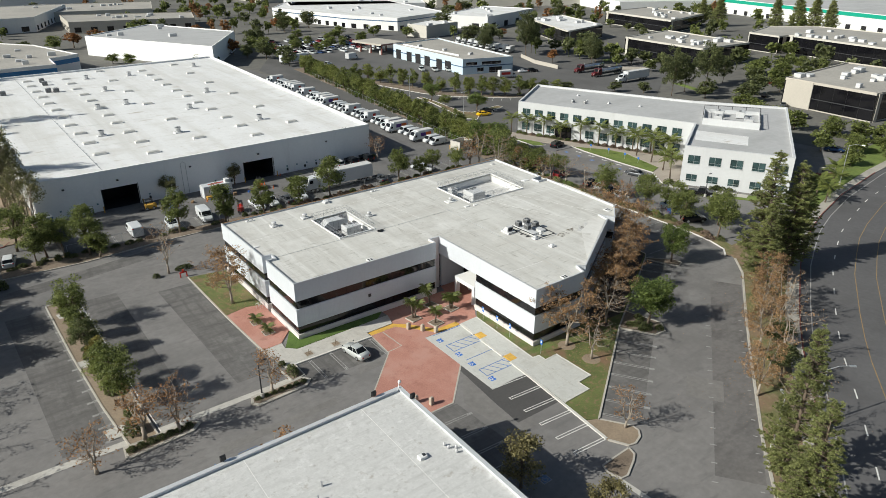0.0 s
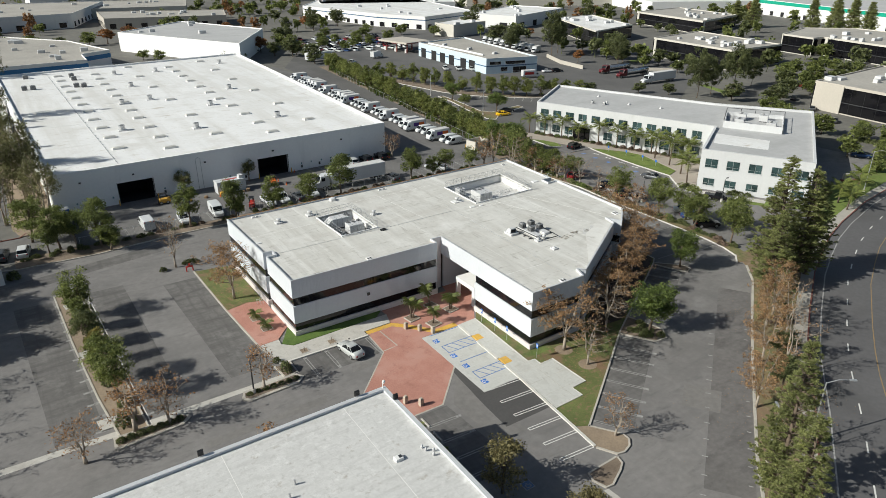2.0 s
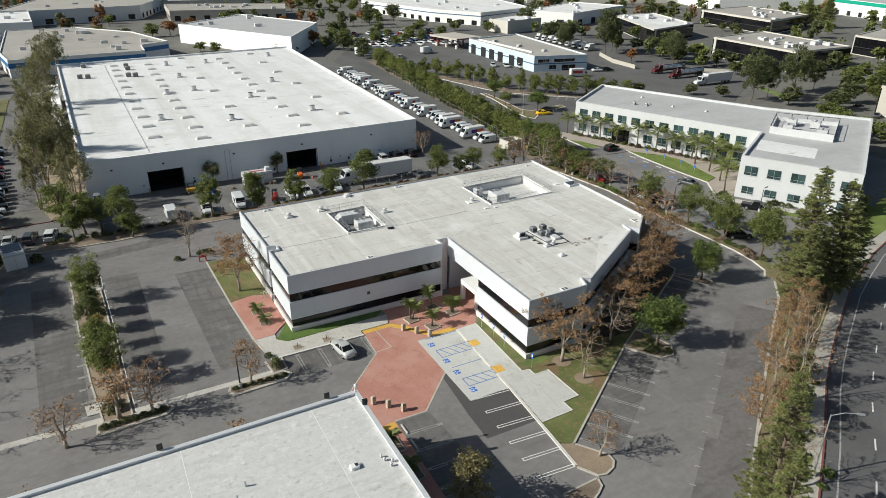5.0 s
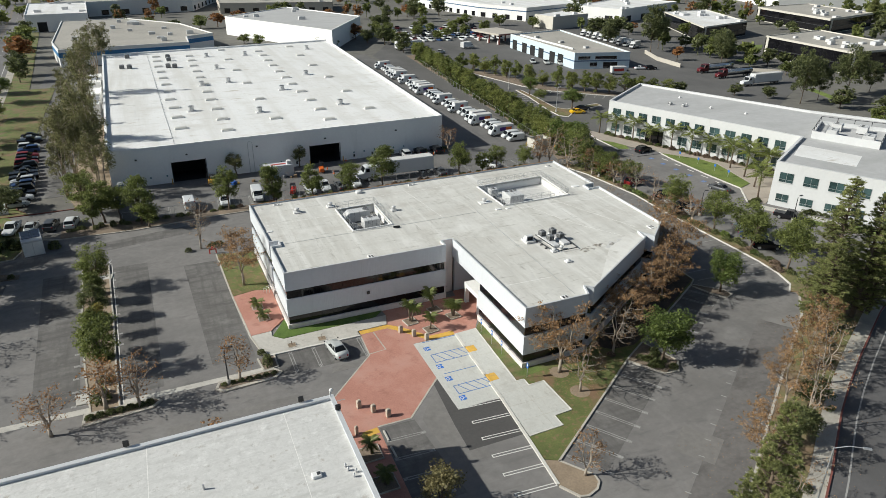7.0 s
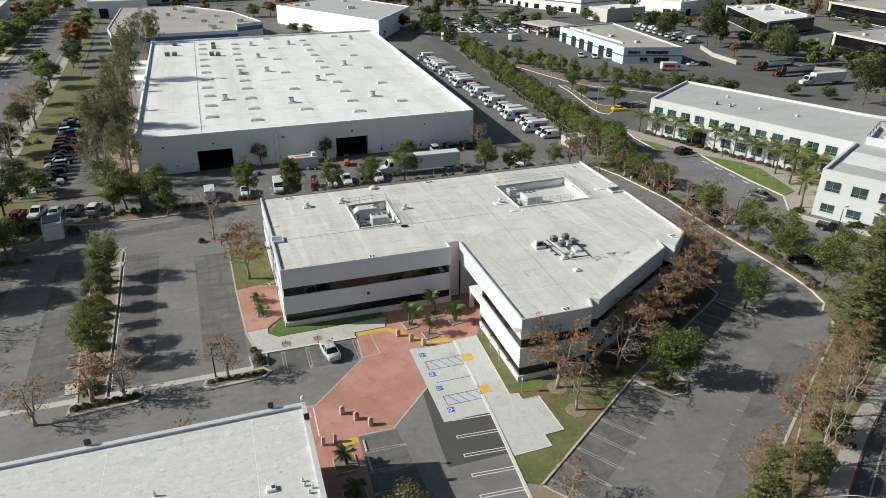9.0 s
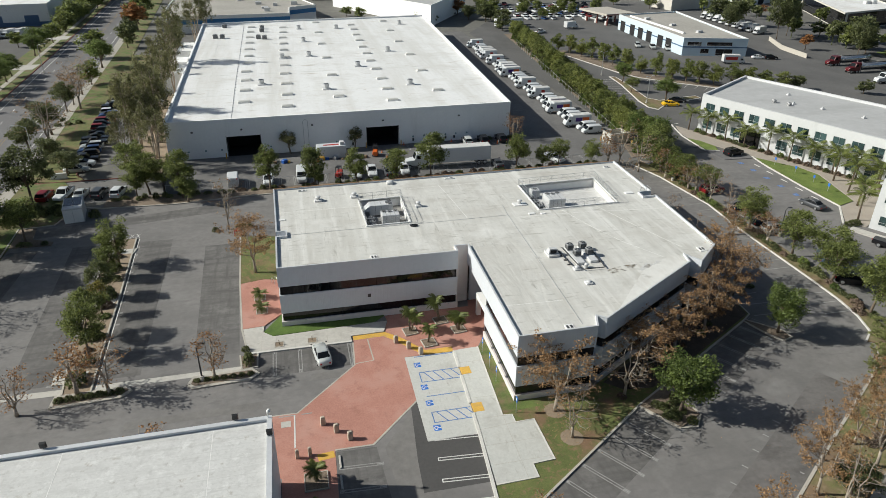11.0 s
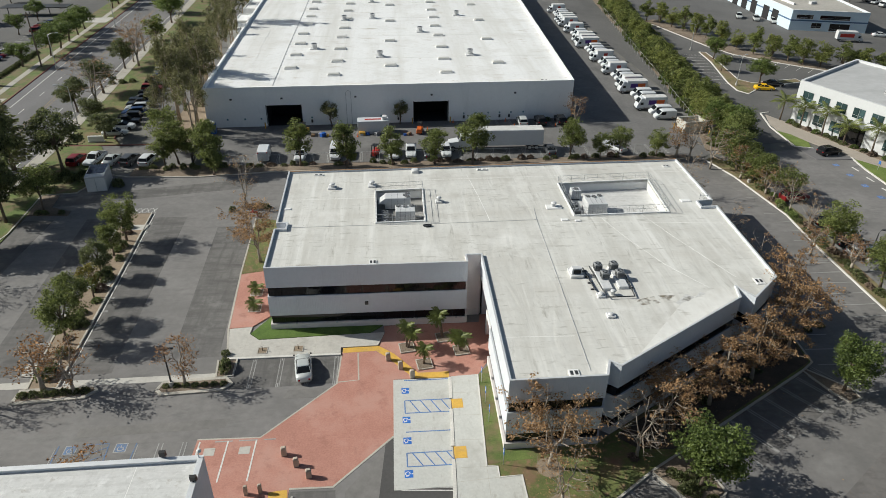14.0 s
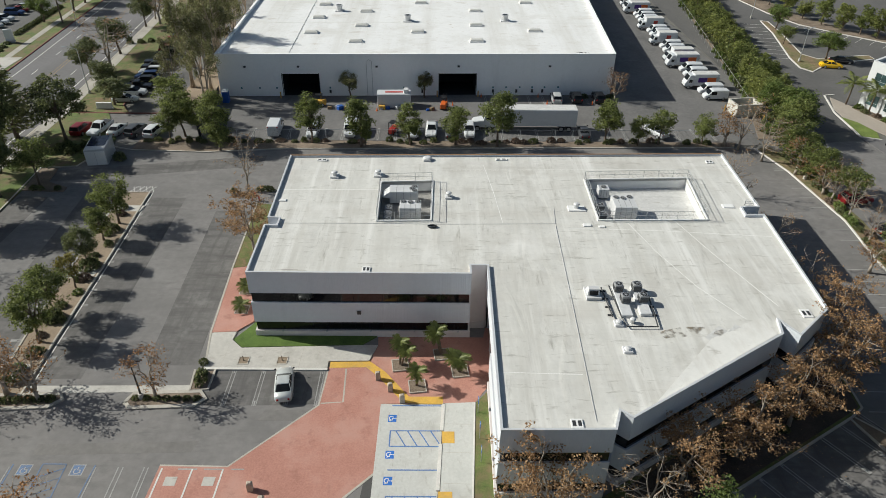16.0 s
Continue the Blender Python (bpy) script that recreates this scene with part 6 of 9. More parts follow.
def hall(name, label, poly, h, wallm, roofm, bandm=None, bz=(0, 0), windows=None, units=0, seed=1, depth=0.4):
    HALLS.append(poly)
    b_ = thing(name, label, "building", poly[0][0], poly[0][1], kind="thing")
    rel = [(x - poly[0][0], y - poly[0][1]) for x, y in poly]
    if sum(p[0] * q[1] - q[0] * p[1] for p, q in zip(rel, rel[1:] + rel[:1])) < 0:
        rel = [rel[0]] + rel[:0:-1]
    for i in range(len(rel)):
        part("wall", band(rel, i, 0, h, 0, 0.4), wallm, b_)
        if bandm:
            part("wall_band", band(rel, i, bz[0], bz[1], -0.06, 0.1), bandm, b_)
    part("roof", sheet(offset(rel, 0.35), [], h - depth, 0.2), roofm, b_)
    rg = random.Random(seed)
    cx, cy = sum(p[0] for p in rel) / len(rel), sum(p[1] for p in rel) / len(rel)
    for k in range(units):
        p = rel[rg.randrange(len(rel))]
        f_ = rg.uniform(0.05, 0.8)
        x, y, s = cx + (p[0] - cx) * f_ + rg.uniform(-4, 4), cy + (p[1] - cy) * f_ + rg.uniform(-4, 4), rg.uniform(0.9, 1.9)
        part("roof_unit", Geo().bevel_box(x - s, y - s * 0.7, h - depth, x + s, y + s * 0.7, h - depth + rg.uniform(0.8, 1.6), 0.06), HVAC, b_)
    if windows:
        glass, z0, z1, step, frac = windows
        if frac > 0.9:
            for i in range(len(rel)):
                p, q = rel[i], rel[(i + 1) % len(rel)]
                wide = 0.34 if i == 0 and seed == 4 else 0.05
                e0, e1 = (p[0] + (q[0] - p[0]) * 0.02, p[1] + (q[1] - p[1]) * 0.02), (p[0] + (q[0] - p[0]) * wide, p[1] + (q[1] - p[1]) * wide)
                nx, ny = (q[1] - p[1]) / math.hypot(q[0] - p[0], q[1] - p[1]), -(q[0] - p[0]) / math.hypot(q[0] - p[0], q[1] - p[1])
                part("end_panel", Geo().prism([e0, e1, (e1[0] + nx * 0.35, e1[1] + ny * 0.35), (e0[0] + nx * 0.35, e0[1] + ny * 0.35)], 0, h - 0.3), wallm, b_, "blank pale end panel")
                part("glass_backing", band(rel, i, z0, z1, -0.04, 0.06), BLACK, b_)
                part("spandrel", band(rel, i, 3.5, 3.75, -0.16, 0.1), METAL_DARK, b_)
        for i in range(len(rel)):
            p, q = rel[i], rel[(i + 1) % len(rel)]
            if p[1] + q[1] > 2 * cy + 6 and p[0] + q[0] > 2 * cx:
                continue
            run = math.hypot(q[0] - p[0], q[1] - p[1])
            n = max(1, int(run / step))
            ux, uy = (q[0] - p[0]) / run, (q[1] - p[1]) / run
            w = run / n * frac
            pane = Geo().box(-w / 2, -0.09, z0, w / 2, 0.02, z1).mesh("window", glass)
            for k in range(n):
                s = run * (k + 0.5) / n
                ob = part("window", pane, None, b_)
                ob.matrix_basis = pose(p[0] + ux * s, p[1] + uy * s, 0, 0, 0, math.degrees(math.atan2(uy, ux)))
    return b_


hall("far_warehouse", "cream tilt-up warehouse with dark parapet edge", [(67.5, 229), (97, 282), (71, 345), (30.5, 305)], 9.2, WALL_WARE, ROOF_GREY, units=5, seed=2)
hall("blue_banded_warehouse", "grey-roofed warehouse with blue wall band", [(-46, 252), (-42, 228), (6.8, 232.8), (7.2, 251), (19.2, 259), (8, 304), (-18, 340), (-48, 336)], 6.8, WALL_WHITE, ROOF_BEIGE, BLUE_BAND, (3.6, 5.4), units=14, seed=3)
part_office = hall("black_glass_office", "tan two-storey office wrapped in black glass", [(194.2, 40.7), (190.0, 10.7), (240, 5), (244, 44)], 8.8, WALL_TAN, ROOF_BEIGE, windows=(DARK_GLASS, 0.4, 8.0, 4.2, 0.975), units=16, seed=4)
hall("black_glass_office", "tan-roofed office with long black glass walls", [(242, 147), (235, 99.6), (270, 99), (283, 153)], 8.6, WALL_CREAM, ROOF_BEIGE, windows=(DARK_GLASS, 0.4, 7.8, 4.2, 0.975), units=18, seed=5)
hall("black_glass_office", "wide office with black glass front and pale roof", [(285, 0), (298, 50), (312, 103), (304, 104), (308, 122), (344, 132), (364, 114), (350, 0)], 8.6, WALL_CREAM, ROOF_BEIGE, windows=(DARK_GLASS, 0.4, 7.8, 4.2, 0.975), units=20, seed=6)
hall("black_glass_office", "white-roofed office with dark glass corner", [(278, 256), (245, 188), (286, 200), (312, 258)], 7.6, WALL_CREAM, ROOF_BRIGHT, windows=(DARK_GLASS, 0.4, 6.9, 4.2, 0.975), units=12, seed=7)
hall("far_office", "dark-glazed office with pale roof far off", [(353, 256), (335, 189), (388, 203), (405, 262)], 8.0, WALL_CREAM, ROOF_BEIGE, windows=(DARK_GLASS, 0.4, 6.9, 4.2, 0.975), units=14, seed=8)
hall("green_striped_warehouse", "long white warehouse with green roof stripe", [(405, 36), (640, -50), (700, 200), (492, 256)], 11.0, WALL_WHITE, ROOF_GREY, GREEN_BAND, (8.3, 10.6), windows=(VOID, 0.2, 3.4, 12.0, 0.3), seed=9)
hall("far_showroom", "low white building with blue-glazed front", [(180, 428), (194, 338), (210, 302), (262, 322), (290, 440), (215, 480)], 8.0, WALL_WHITE, ROOF_BRIGHT, BLUE_DARK, (5.4, 6.0), windows=(DARK_GLASS, 0.2, 3.0, 9.0, 0.4), units=8, seed=10)
hall("far_showroom", "long white industrial hall with flat roof", [(246, 305), (260, 273), (330, 305), (316, 345)], 8.0, WALL_WHITE, ROOF_BRIGHT, windows=(VOID, 0.1, 3.6, 16.0, 0.3), units=8, seed=12)
hall("far_hall", "pale industrial hall with tan parapet", [(-60, 420), (25, 438), (60, 546), (-30, 560)], 9.0, WALL_WHITE, ROOF_BEIGE, windows=(DARK_GLASS, 0.6, 3.6, 11.0, 0.35), units=6, seed=14)
hall("far_hall", "long tan industrial hall behind the trees", [(40, 412), (112, 395), (124, 440), (44, 470)], 7.0, WALL_TAN, ROOF_BEIGE, windows=(DARK_GLASS, 0.6, 3.6, 9.0, 0.4), units=12, seed=15)
hall("far_hall", "pale low hall far off", [(30, 500), (110, 490), (130, 570), (36, 590)], 7.0, WALL_CREAM, ROOF_BEIGE, units=8, seed=16)
hall("far_hall", "pale low hall far off", [(200, 440), (300, 400), (340, 470), (230, 520)], 8.0, WALL_WHITE, ROOF_BRIGHT, windows=(VOID, 0.1, 3.6, 16.0, 0.3), units=8, seed=17)
hall("far_hall", "white low hall far off", [(420, 300), (540, 240), (600, 330), (470, 400)], 9.0, WALL_WHITE, ROOF_BRIGHT, units=8, seed=18)
hall("far_hall", "long white hall near the horizon", [(340, 440), (480, 370), (540, 460), (390, 540)], 9.0, WALL_CREAM, ROOF_BEIGE, units=8, seed=19)
hall("street_hall", "white hall across the west street", [(-175, 120), (-132, 118), (-136, 190), (-185, 190)], 8.0, WALL_WHITE, ROOF_BRIGHT, windows=(DARK_GLASS, 0.6, 3.6, 9.0, 0.4), units=8, seed=20)
hall("street_hall", "white hall across the west street", [(-190, 246), (-95, 262), (-108, 372), (-190, 372)], 9.0, WALL_WHITE, ROOF_BRIGHT, BLUE_DARK, (0.0, 1.7), windows=(BLUE_DARK, 0.1, 4.4, 13.0, 0.4), units=8, seed=21)
hall("far_hall", "cream low block beside the far showroom", [(201, 277), (203, 260), (232, 268), (228, 290)], 7.0, WALL_CREAM, ROOF_BRIGHT, units=2, seed=23)
hall("far_hall", "white hall with tall bay doors beyond the street", [(-66, 350), (-36, 352), (-40, 430), (-72, 424)], 9.0, WALL_WHITE, ROOF_BRIGHT, windows=(VOID, 0.1, 5.0, 14.0, 0.3), units=4, seed=22)
rg = random.Random(77)
for k in range(26):
    x, y = rg.uniform(-320, 800), rg.uniform(560, 1200)
    w, d = rg.uniform(40, 90), rg.uniform(30, 70)
    hall("distant_hall", "pale flat-roofed hall near the horizon", [(x, y), (x + w, y + rg.uniform(-8, 8)), (x + w, y + d), (x, y + d)], rg.uniform(7, 11), (WALL_WHITE, WALL_CREAM, WALL_TAN)[k % 3], (ROOF_BRIGHT, ROOF_BEIGE, ROOF_GREY)[k % 3])
# ---------------------------------------------------------------- trees and planting
def clumps(centres, n, radius, rng, squash=0.8):
    """Points scattered round each centre, denser at the shell."""
    c = np.repeat(np.asarray(centres, float), n, 0)
    o = rng.normal(size=c.shape)
    o /= np.linalg.norm(o, axis=1)[:, None] + 1e-9
    o *= (rng.uniform(0, 1, size=(len(c), 1)) ** 0.45) * radius * np.repeat(rng.uniform(0.6, 1.3, size=(len(centres), 1)), n, 0)
    o[:, 2] *= squash
    return c + o


def broadleaf(seed, h=8.0, w=5.6, stem=0.26, leafy=46, per=62, size=0.18, radius=0.88, leafmat=None, gaps=0.2):
    rng, nr = random.Random(seed), np.random.default_rng(seed)
    trunk = Geo()
    z0 = h * stem
    lean = (rng.uniform(-0.2, 0.2), rng.uniform(-0.2, 0.2))
    trunk.tube([(0, 0, -0.05), (lean[0] * 0.3, lean[1] * 0.3, z0 * 0.5), (lean[0], lean[1], z0), (lean[0] * 1.4, lean[1] * 1.4, h * 0.62)], [0.19, 0.14, 0.12, 0.05], 8)
    cz, rz = (h + z0 * 0.9) / 2, (h - z0 * 0.9) / 2
    cen = []
    while len(cen) < leafy:
        d = Vector((rng.gauss(0, 1), rng.gauss(0, 1), rng.gauss(0, 1))).normalized()
        k = rng.uniform(0.25, 1.0) ** 0.5
        lump = 0.80 + 0.30 * noise.noise(d * 1.7 + Vector((seed * 3.1, 0, 0)))
        p = Vector((d.x * w / 2 * k * lump, d.y * w / 2 * k * lump, cz + d.z * rz * k * lump))
        if noise.noise(p * 0.55 + Vector((0, seed * 7.7, 0))) < -gaps * 1.4 and k > 0.7:
            continue
        cen.append(tuple(p))
    for k in range(9):
        c = Vector(cen[k * 5 % len(cen)])
        s = Vector((lean[0], lean[1], z0 + rng.uniform(0, h * 0.25)))
        m = (s + c) / 2 + Vector((0, 0, 0.25))
        trunk.tube([tuple(s), tuple(m), tuple(c)], [0.075, 0.05, 0.02], 5)
    crown = leaves(clumps(cen, per, radius, nr), size, nr)
    return trunk.mesh("trunk", BARK, True), crown.mesh("crown", leafmat or LEAF)


def sycamore(seed, h=10.0, w=7.0, per=26, size=0.13, leafmat=None, radius=0.42, keep=1.0, bark=None):
    """Pale leaders that fork low, with side limbs and leaves through the whole crown."""
    rng, nr = random.Random(seed), np.random.default_rng(seed)
    trunk, cen = Geo(), []
    z0 = h * rng.uniform(0.16, 0.24)
    foot = (rng.uniform(-0.15, 0.15), rng.uniform(-0.15, 0.15))
    trunk.tube([(0, 0, -0.05), (foot[0] * 0.4, foot[1] * 0.4, z0 * 0.5), (*foot, z0 + 0.1)], [0.22, 0.17, 0.15], 8)
    turn = rng.uniform(0, 6.28)
    for k in range(3):
        a = turn + 2.09 * k + rng.uniform(-0.5, 0.5)
        out, top = w * rng.uniform(0.10, 0.22), h * rng.uniform(0.80, 0.99)
        line, rad = [Vector((*foot, z0))], [0.11]
        for j in range(1, 7):
            f = j / 6
            line.append(Vector((foot[0] + math.cos(a) * out * f ** 0.7 + rng.uniform(-0.2, 0.2), foot[1] + math.sin(a) * out * f ** 0.7 + rng.uniform(-0.2, 0.2), z0 + (top - z0) * f)))
            rad.append(0.11 * (1 - 0.85 * f))
        trunk.tube([tuple(p) for p in line], rad, 6)
        cen.append(tuple(line[-1]))
        for j in range(9):
            f = 0.10 + 0.86 * (j + rng.random()) / 9
            i0 = min(5, int(f * 6))
            p = line[i0].lerp(line[i0 + 1], f * 6 - i0)
            wide = math.sin(math.pi * min(0.97, 0.22 + 0.70 * f)) ** 0.8
            b = a + rng.uniform(-1.7, 1.7)
            L = w * 0.5 * wide * rng.uniform(0.45, 1.0)
            tip = p + Vector((math.cos(b) * L, math.sin(b) * L, L * rng.uniform(0.1, 0.8)))
            mid = p.lerp(tip, 0.5) + Vector((rng.uniform(-0.2, 0.2), rng.uniform(-0.2, 0.2), -0.12 * L))
            r = 0.055 * (1 - 0.6 * f)
            trunk.tube([tuple(p), tuple(mid), tuple(tip)], [r, r * 0.7, 0.012], 5)
            for s in (0.45, 0.7, 1.0):
                q = p.lerp(mid, s * 2) if s < 0.5 else mid.lerp(tip, s * 2 - 1)
                cen.append(tuple(q + Vector((rng.uniform(-0.25, 0.25), rng.uniform(-0.25, 0.25), rng.uniform(-0.1, 0.3)))))
                for _ in range(2):
                    c = rng.uniform(0, 6.28)
                    l = 0.32 * L * rng.uniform(0.5, 1.1) + 0.15
                    e = q + Vector((math.cos(c) * l, math.sin(c) * l, l * rng.uniform(-0.1, 0.9)))
                    trunk.tube([tuple(q), tuple(e)], [0.018, 0.008], 3)
                    cen.append(tuple(e))
    cen = [(x, y, min(z, h)) for x, y, z in cen if rng.random() < keep]
    crown = leaves(clumps(cen, per, radius, nr), size, nr) if per else None
    return trunk.mesh("trunk", bark or BARK_PALE, True), (crown.mesh("crown", leafmat or LEAF_BROWN) if crown else None)


def pine(seed, h=18.0, w=6.4, size=0.25, n=56, thick=0.030, gap=0.40):
    """A tapering pine whose upswept limbs carry separate round tufts of needles."""
    rng, nr = random.Random(seed), np.random.default_rng(seed)
    trunk = Geo()
    trunk.tube([(0, 0, -0.05), (0.1, 0, h * 0.4), (0.0, 0.1, h * 0.75), (0, 0, h)], [0.30, 0.2, 0.11, 0.02], 8)
    cen = []
    z = h * 0.08
    while z < h - 0.3:
        f = (z - h * 0.08) / (h * 0.92)
        L = w / 2 * (1 - f) ** 0.8 * min(1, 0.72 + f * 2.2) + 0.25
        for k in range(9 if f < 0.75 else 6):
            a = rng.uniform(0, 2 * math.pi)
            l = L * rng.uniform(0.6, 1.08)
            tip = Vector((math.cos(a) * l, math.sin(a) * l, z + l * rng.uniform(0.1, 0.65)))
            trunk.tube([(0, 0, z), tuple(tip * 0.5 + Vector((0, 0, z * 0.5 - 0.1))), tuple(tip)], [0.05, 0.035, 0.015], 4)
            m = max(2, int(l / gap))
            for j in range(m):
                s = 0.30 + 0.70 * (j + 1) / m
                d = 0.34 if j < m - 1 else 0.12
                cen.append((tip.x * s + rng.uniform(-d, d), tip.y * s + rng.uniform(-d, d), z + (tip.z - z) * s + rng.uniform(-0.05, 0.3)))
        z += rng.uniform(0.38, 0.72) * (1.1 - 0.4 * f)
    cen += [(0, 0, h), (0.05, 0, h - 0.5)]
    scale = nr.uniform(0.75, 1.25, size=(len(cen), 1))
    c, k = np.repeat(np.asarray(cen), n, 0), np.repeat(scale, n, 0)
    o = nr.normal(size=c.shape)
    o /= np.linalg.norm(o, axis=1)[:, None]
    o[:, 2] = np.where(o[:, 2] < -0.2, -0.5 * o[:, 2], o[:, 2])
    ln = size * k * nr.uniform(0.75, 1.2, size=(len(c), 1))
    sid = np.cross(o, nr.normal(size=o.shape))
    sid /= np.linalg.norm(sid, axis=1)[:, None]
    c = c + o * ln * 0.25
    v = np.stack([c - sid * thick, c + o * ln, c + sid * thick], 1).reshape(-1, 3)
    g = Geo()
    g.v = list(map(tuple, v.tolist()))
    g.f = [(3 * i, 3 * i + 1, 3 * i + 2) for i in range(len(c))]
    return trunk.mesh("trunk", BARK, True), g.mesh("crown", NEEDLE)


def eucalyptus(seed, h=15.0, w=6.5):
    """Several slender pale stems, bare below, with hanging sprays of small leaves above."""
    rng, nr = random.Random(seed), np.random.default_rng(seed)
    trunk, cen = Geo(), []
    for k in range(4):
        a = 1.57 * k + rng.uniform(-0.5, 0.5)
        top = h * rng.uniform(0.78, 1.0)
        out = w * rng.uniform(0.12, 0.32)
        line = [Vector((0.3 * math.cos(a), 0.3 * math.sin(a), -0.05))]
        for j in range(1, 7):
            f = j / 6
            line.append(Vector((math.cos(a) * out * f + rng.uniform(-0.25, 0.25), math.sin(a) * out * f + rng.uniform(-0.25, 0.25), top * f)))
        trunk.tube([tuple(p) for p in line], [0.17, 0.14, 0.12, 0.09, 0.07, 0.05, 0.02], 7)
        cen.append(tuple(line[-1]))
        for j in range(11):
            f = 0.46 + 0.52 * (j + rng.random()) / 11
            i0 = min(5, int(f * 6))
            p = line[i0].lerp(line[i0 + 1], f * 6 - i0)
            b = a + rng.uniform(-2.0, 2.0)
            L = w * 0.42 * math.sin(math.pi * min(0.95, 0.15 + 0.75 * f)) * rng.uniform(0.4, 1.0)
            tip = p + Vector((math.cos(b) * L, math.sin(b) * L, L * rng.uniform(0.3, 1.0)))
            trunk.tube([tuple(p), tuple(p.lerp(tip, 0.5) + Vector((0, 0, 0.15))), tuple(tip)], [0.05, 0.035, 0.012], 5)
            for s in (0.5, 0.8, 1.0):
                q = p.lerp(tip, s)
                for d in (0.1, 0.75):
                    cen.append((q.x + rng.uniform(-0.45, 0.45), q.y + rng.uniform(-0.45, 0.45), q.z - d * rng.uniform(0.5, 1.3)))
    cen = [c for c in cen if rng.random() < 0.62]
    crown = leaves(clumps(cen, 30, 0.54, nr, 1.5), 0.14, nr)
    return trunk.mesh("trunk", BARK_EUC, True), crown.mesh("crown", LEAF_EUC)


KINDS = {
    "round": [broadleaf(s, leafmat=LEAF, leafy=50, per=112, size=0.13) for s in (1, 2, 3, 4)],
    "deep": [broadleaf(s, leafmat=LEAF_DEEP, gaps=0.12, per=130, size=0.14) for s in (11, 12, 13)],
    "lush": [broadleaf(s, leafmat=LEAF_FRESH, gaps=0.05, stem=0.2, leafy=70, per=110, size=0.125, radius=0.8) for s in (24,)],
    "fresh": [broadleaf(s, leafmat=LEAF_FRESH, gaps=0.1, stem=0.2, leafy=54, per=96, size=0.14) for s in (21, 22)],
    "turning": [broadleaf(s, leafmat=LEAF_TURN, stem=0.18, leafy=50, per=60, size=0.15, gaps=0.15) for s in (35, 36)],
    "yellow": [broadleaf(s, leafmat=LEAF_YELLOW, leafy=34, gaps=0.25) for s in (31,)],
    "narrow": [broadleaf(s, h=8.0, w=4.0, stem=0.16, leafy=54, per=96, size=0.13, leafmat=LEAF, radius=0.72, gaps=0.12) for s in (41, 42, 43)],
    "olive": [broadleaf(s, h=5.6, w=3.4, stem=0.24, leafy=46, per=110, size=0.085, radius=0.55, leafmat=LEAF_EUC, gaps=0.2) for s in (49,)],
    "bushy": [broadleaf(s, leafmat=LEAF, stem=0.07, leafy=50, per=100, size=0.14, w=5.0, radius=0.85, gaps=0.1) for s in (46, 47, 48)],
    "upright": [broadleaf(s, h=7.0, w=3.8, stem=0.04, leafy=36, per=72, size=0.165, radius=0.78, leafmat=m, gaps=0.15) for s, m in ((141, LEAF_LIME), (142, LEAF), (143, LEAF_LIME), (144, LEAF_LIME), (145, LEAF))],
    "gum": [broadleaf(s, h=16.0, w=11.0, stem=0.12, leafy=80, per=90, size=0.25, radius=1.25, leafmat=LEAF_DEEP, gaps=0.25) for s in (151, 152)],
    "dist": [broadleaf(s, stem=0.12, leafy=20, per=14, size=0.72, radius=1.1, leafmat=LEAF) for s in (161, 162, 163)],
    "distdeep": [broadleaf(s, stem=0.12, leafy=20, per=14, size=0.72, radius=1.1, leafmat=LEAF_DEEP) for s in (164, 165)],
    "distred": [broadleaf(s, leafy=18, per=14, size=0.7, radius=1.0, leafmat=LEAF_RED) for s in (166,)],
    "far": [broadleaf(s, stem=0.12, leafy=34, per=44, size=0.32, radius=1.1, leafmat=LEAF) for s in (51, 52, 53)],
    "fardeep": [broadleaf(s, stem=0.12, leafy=34, per=60, size=0.28, radius=1.1, leafmat=LEAF_DEEP) for s in (56, 57)],
    "farred": [broadleaf(s, leafy=26, per=30, size=0.4, radius=1.0, leafmat=LEAF_ORANGE) for s in (61,)],
    "sycamore": [sycamore(s, per=20, size=0.10) for s in (71, 72, 73, 74)],
    "rusty": [sycamore(s, per=21, radius=0.5, size=0.105) for s in (76, 77, 78)],
    "bare": [sycamore(s, per=4, keep=0.4, size=0.12) for s in (81, 82, 83)],
    "thin": [sycamore(s, h=6.5, w=4.2, per=4, size=0.12, leafmat=LEAF_RED, keep=0.7) for s in (91, 92, 93)],
    "pine": [pine(s) for s in (101, 102, 103)],
    "farpine": [pine(s, size=0.7, n=12, thick=0.14, gap=0.9) for s in (104, 105)],
    "euc": [eucalyptus(s) for s in (111, 112, 113)],
}
SIZE = {"olive": (5.6, 3.4), "upright": (7.0, 3.8), "gum": (16.0, 11.0), "narrow": (8.0, 4.0), "bushy": (8.0, 5.0), "sycamore": (10.0, 7.0), "rusty": (10.0, 7.0), "bare": (10.0, 7.0), "thin": (6.5, 4.2), "pine": (18.0, 6.4), "farpine": (18.0, 6.4), "euc": (15.0, 6.5)}
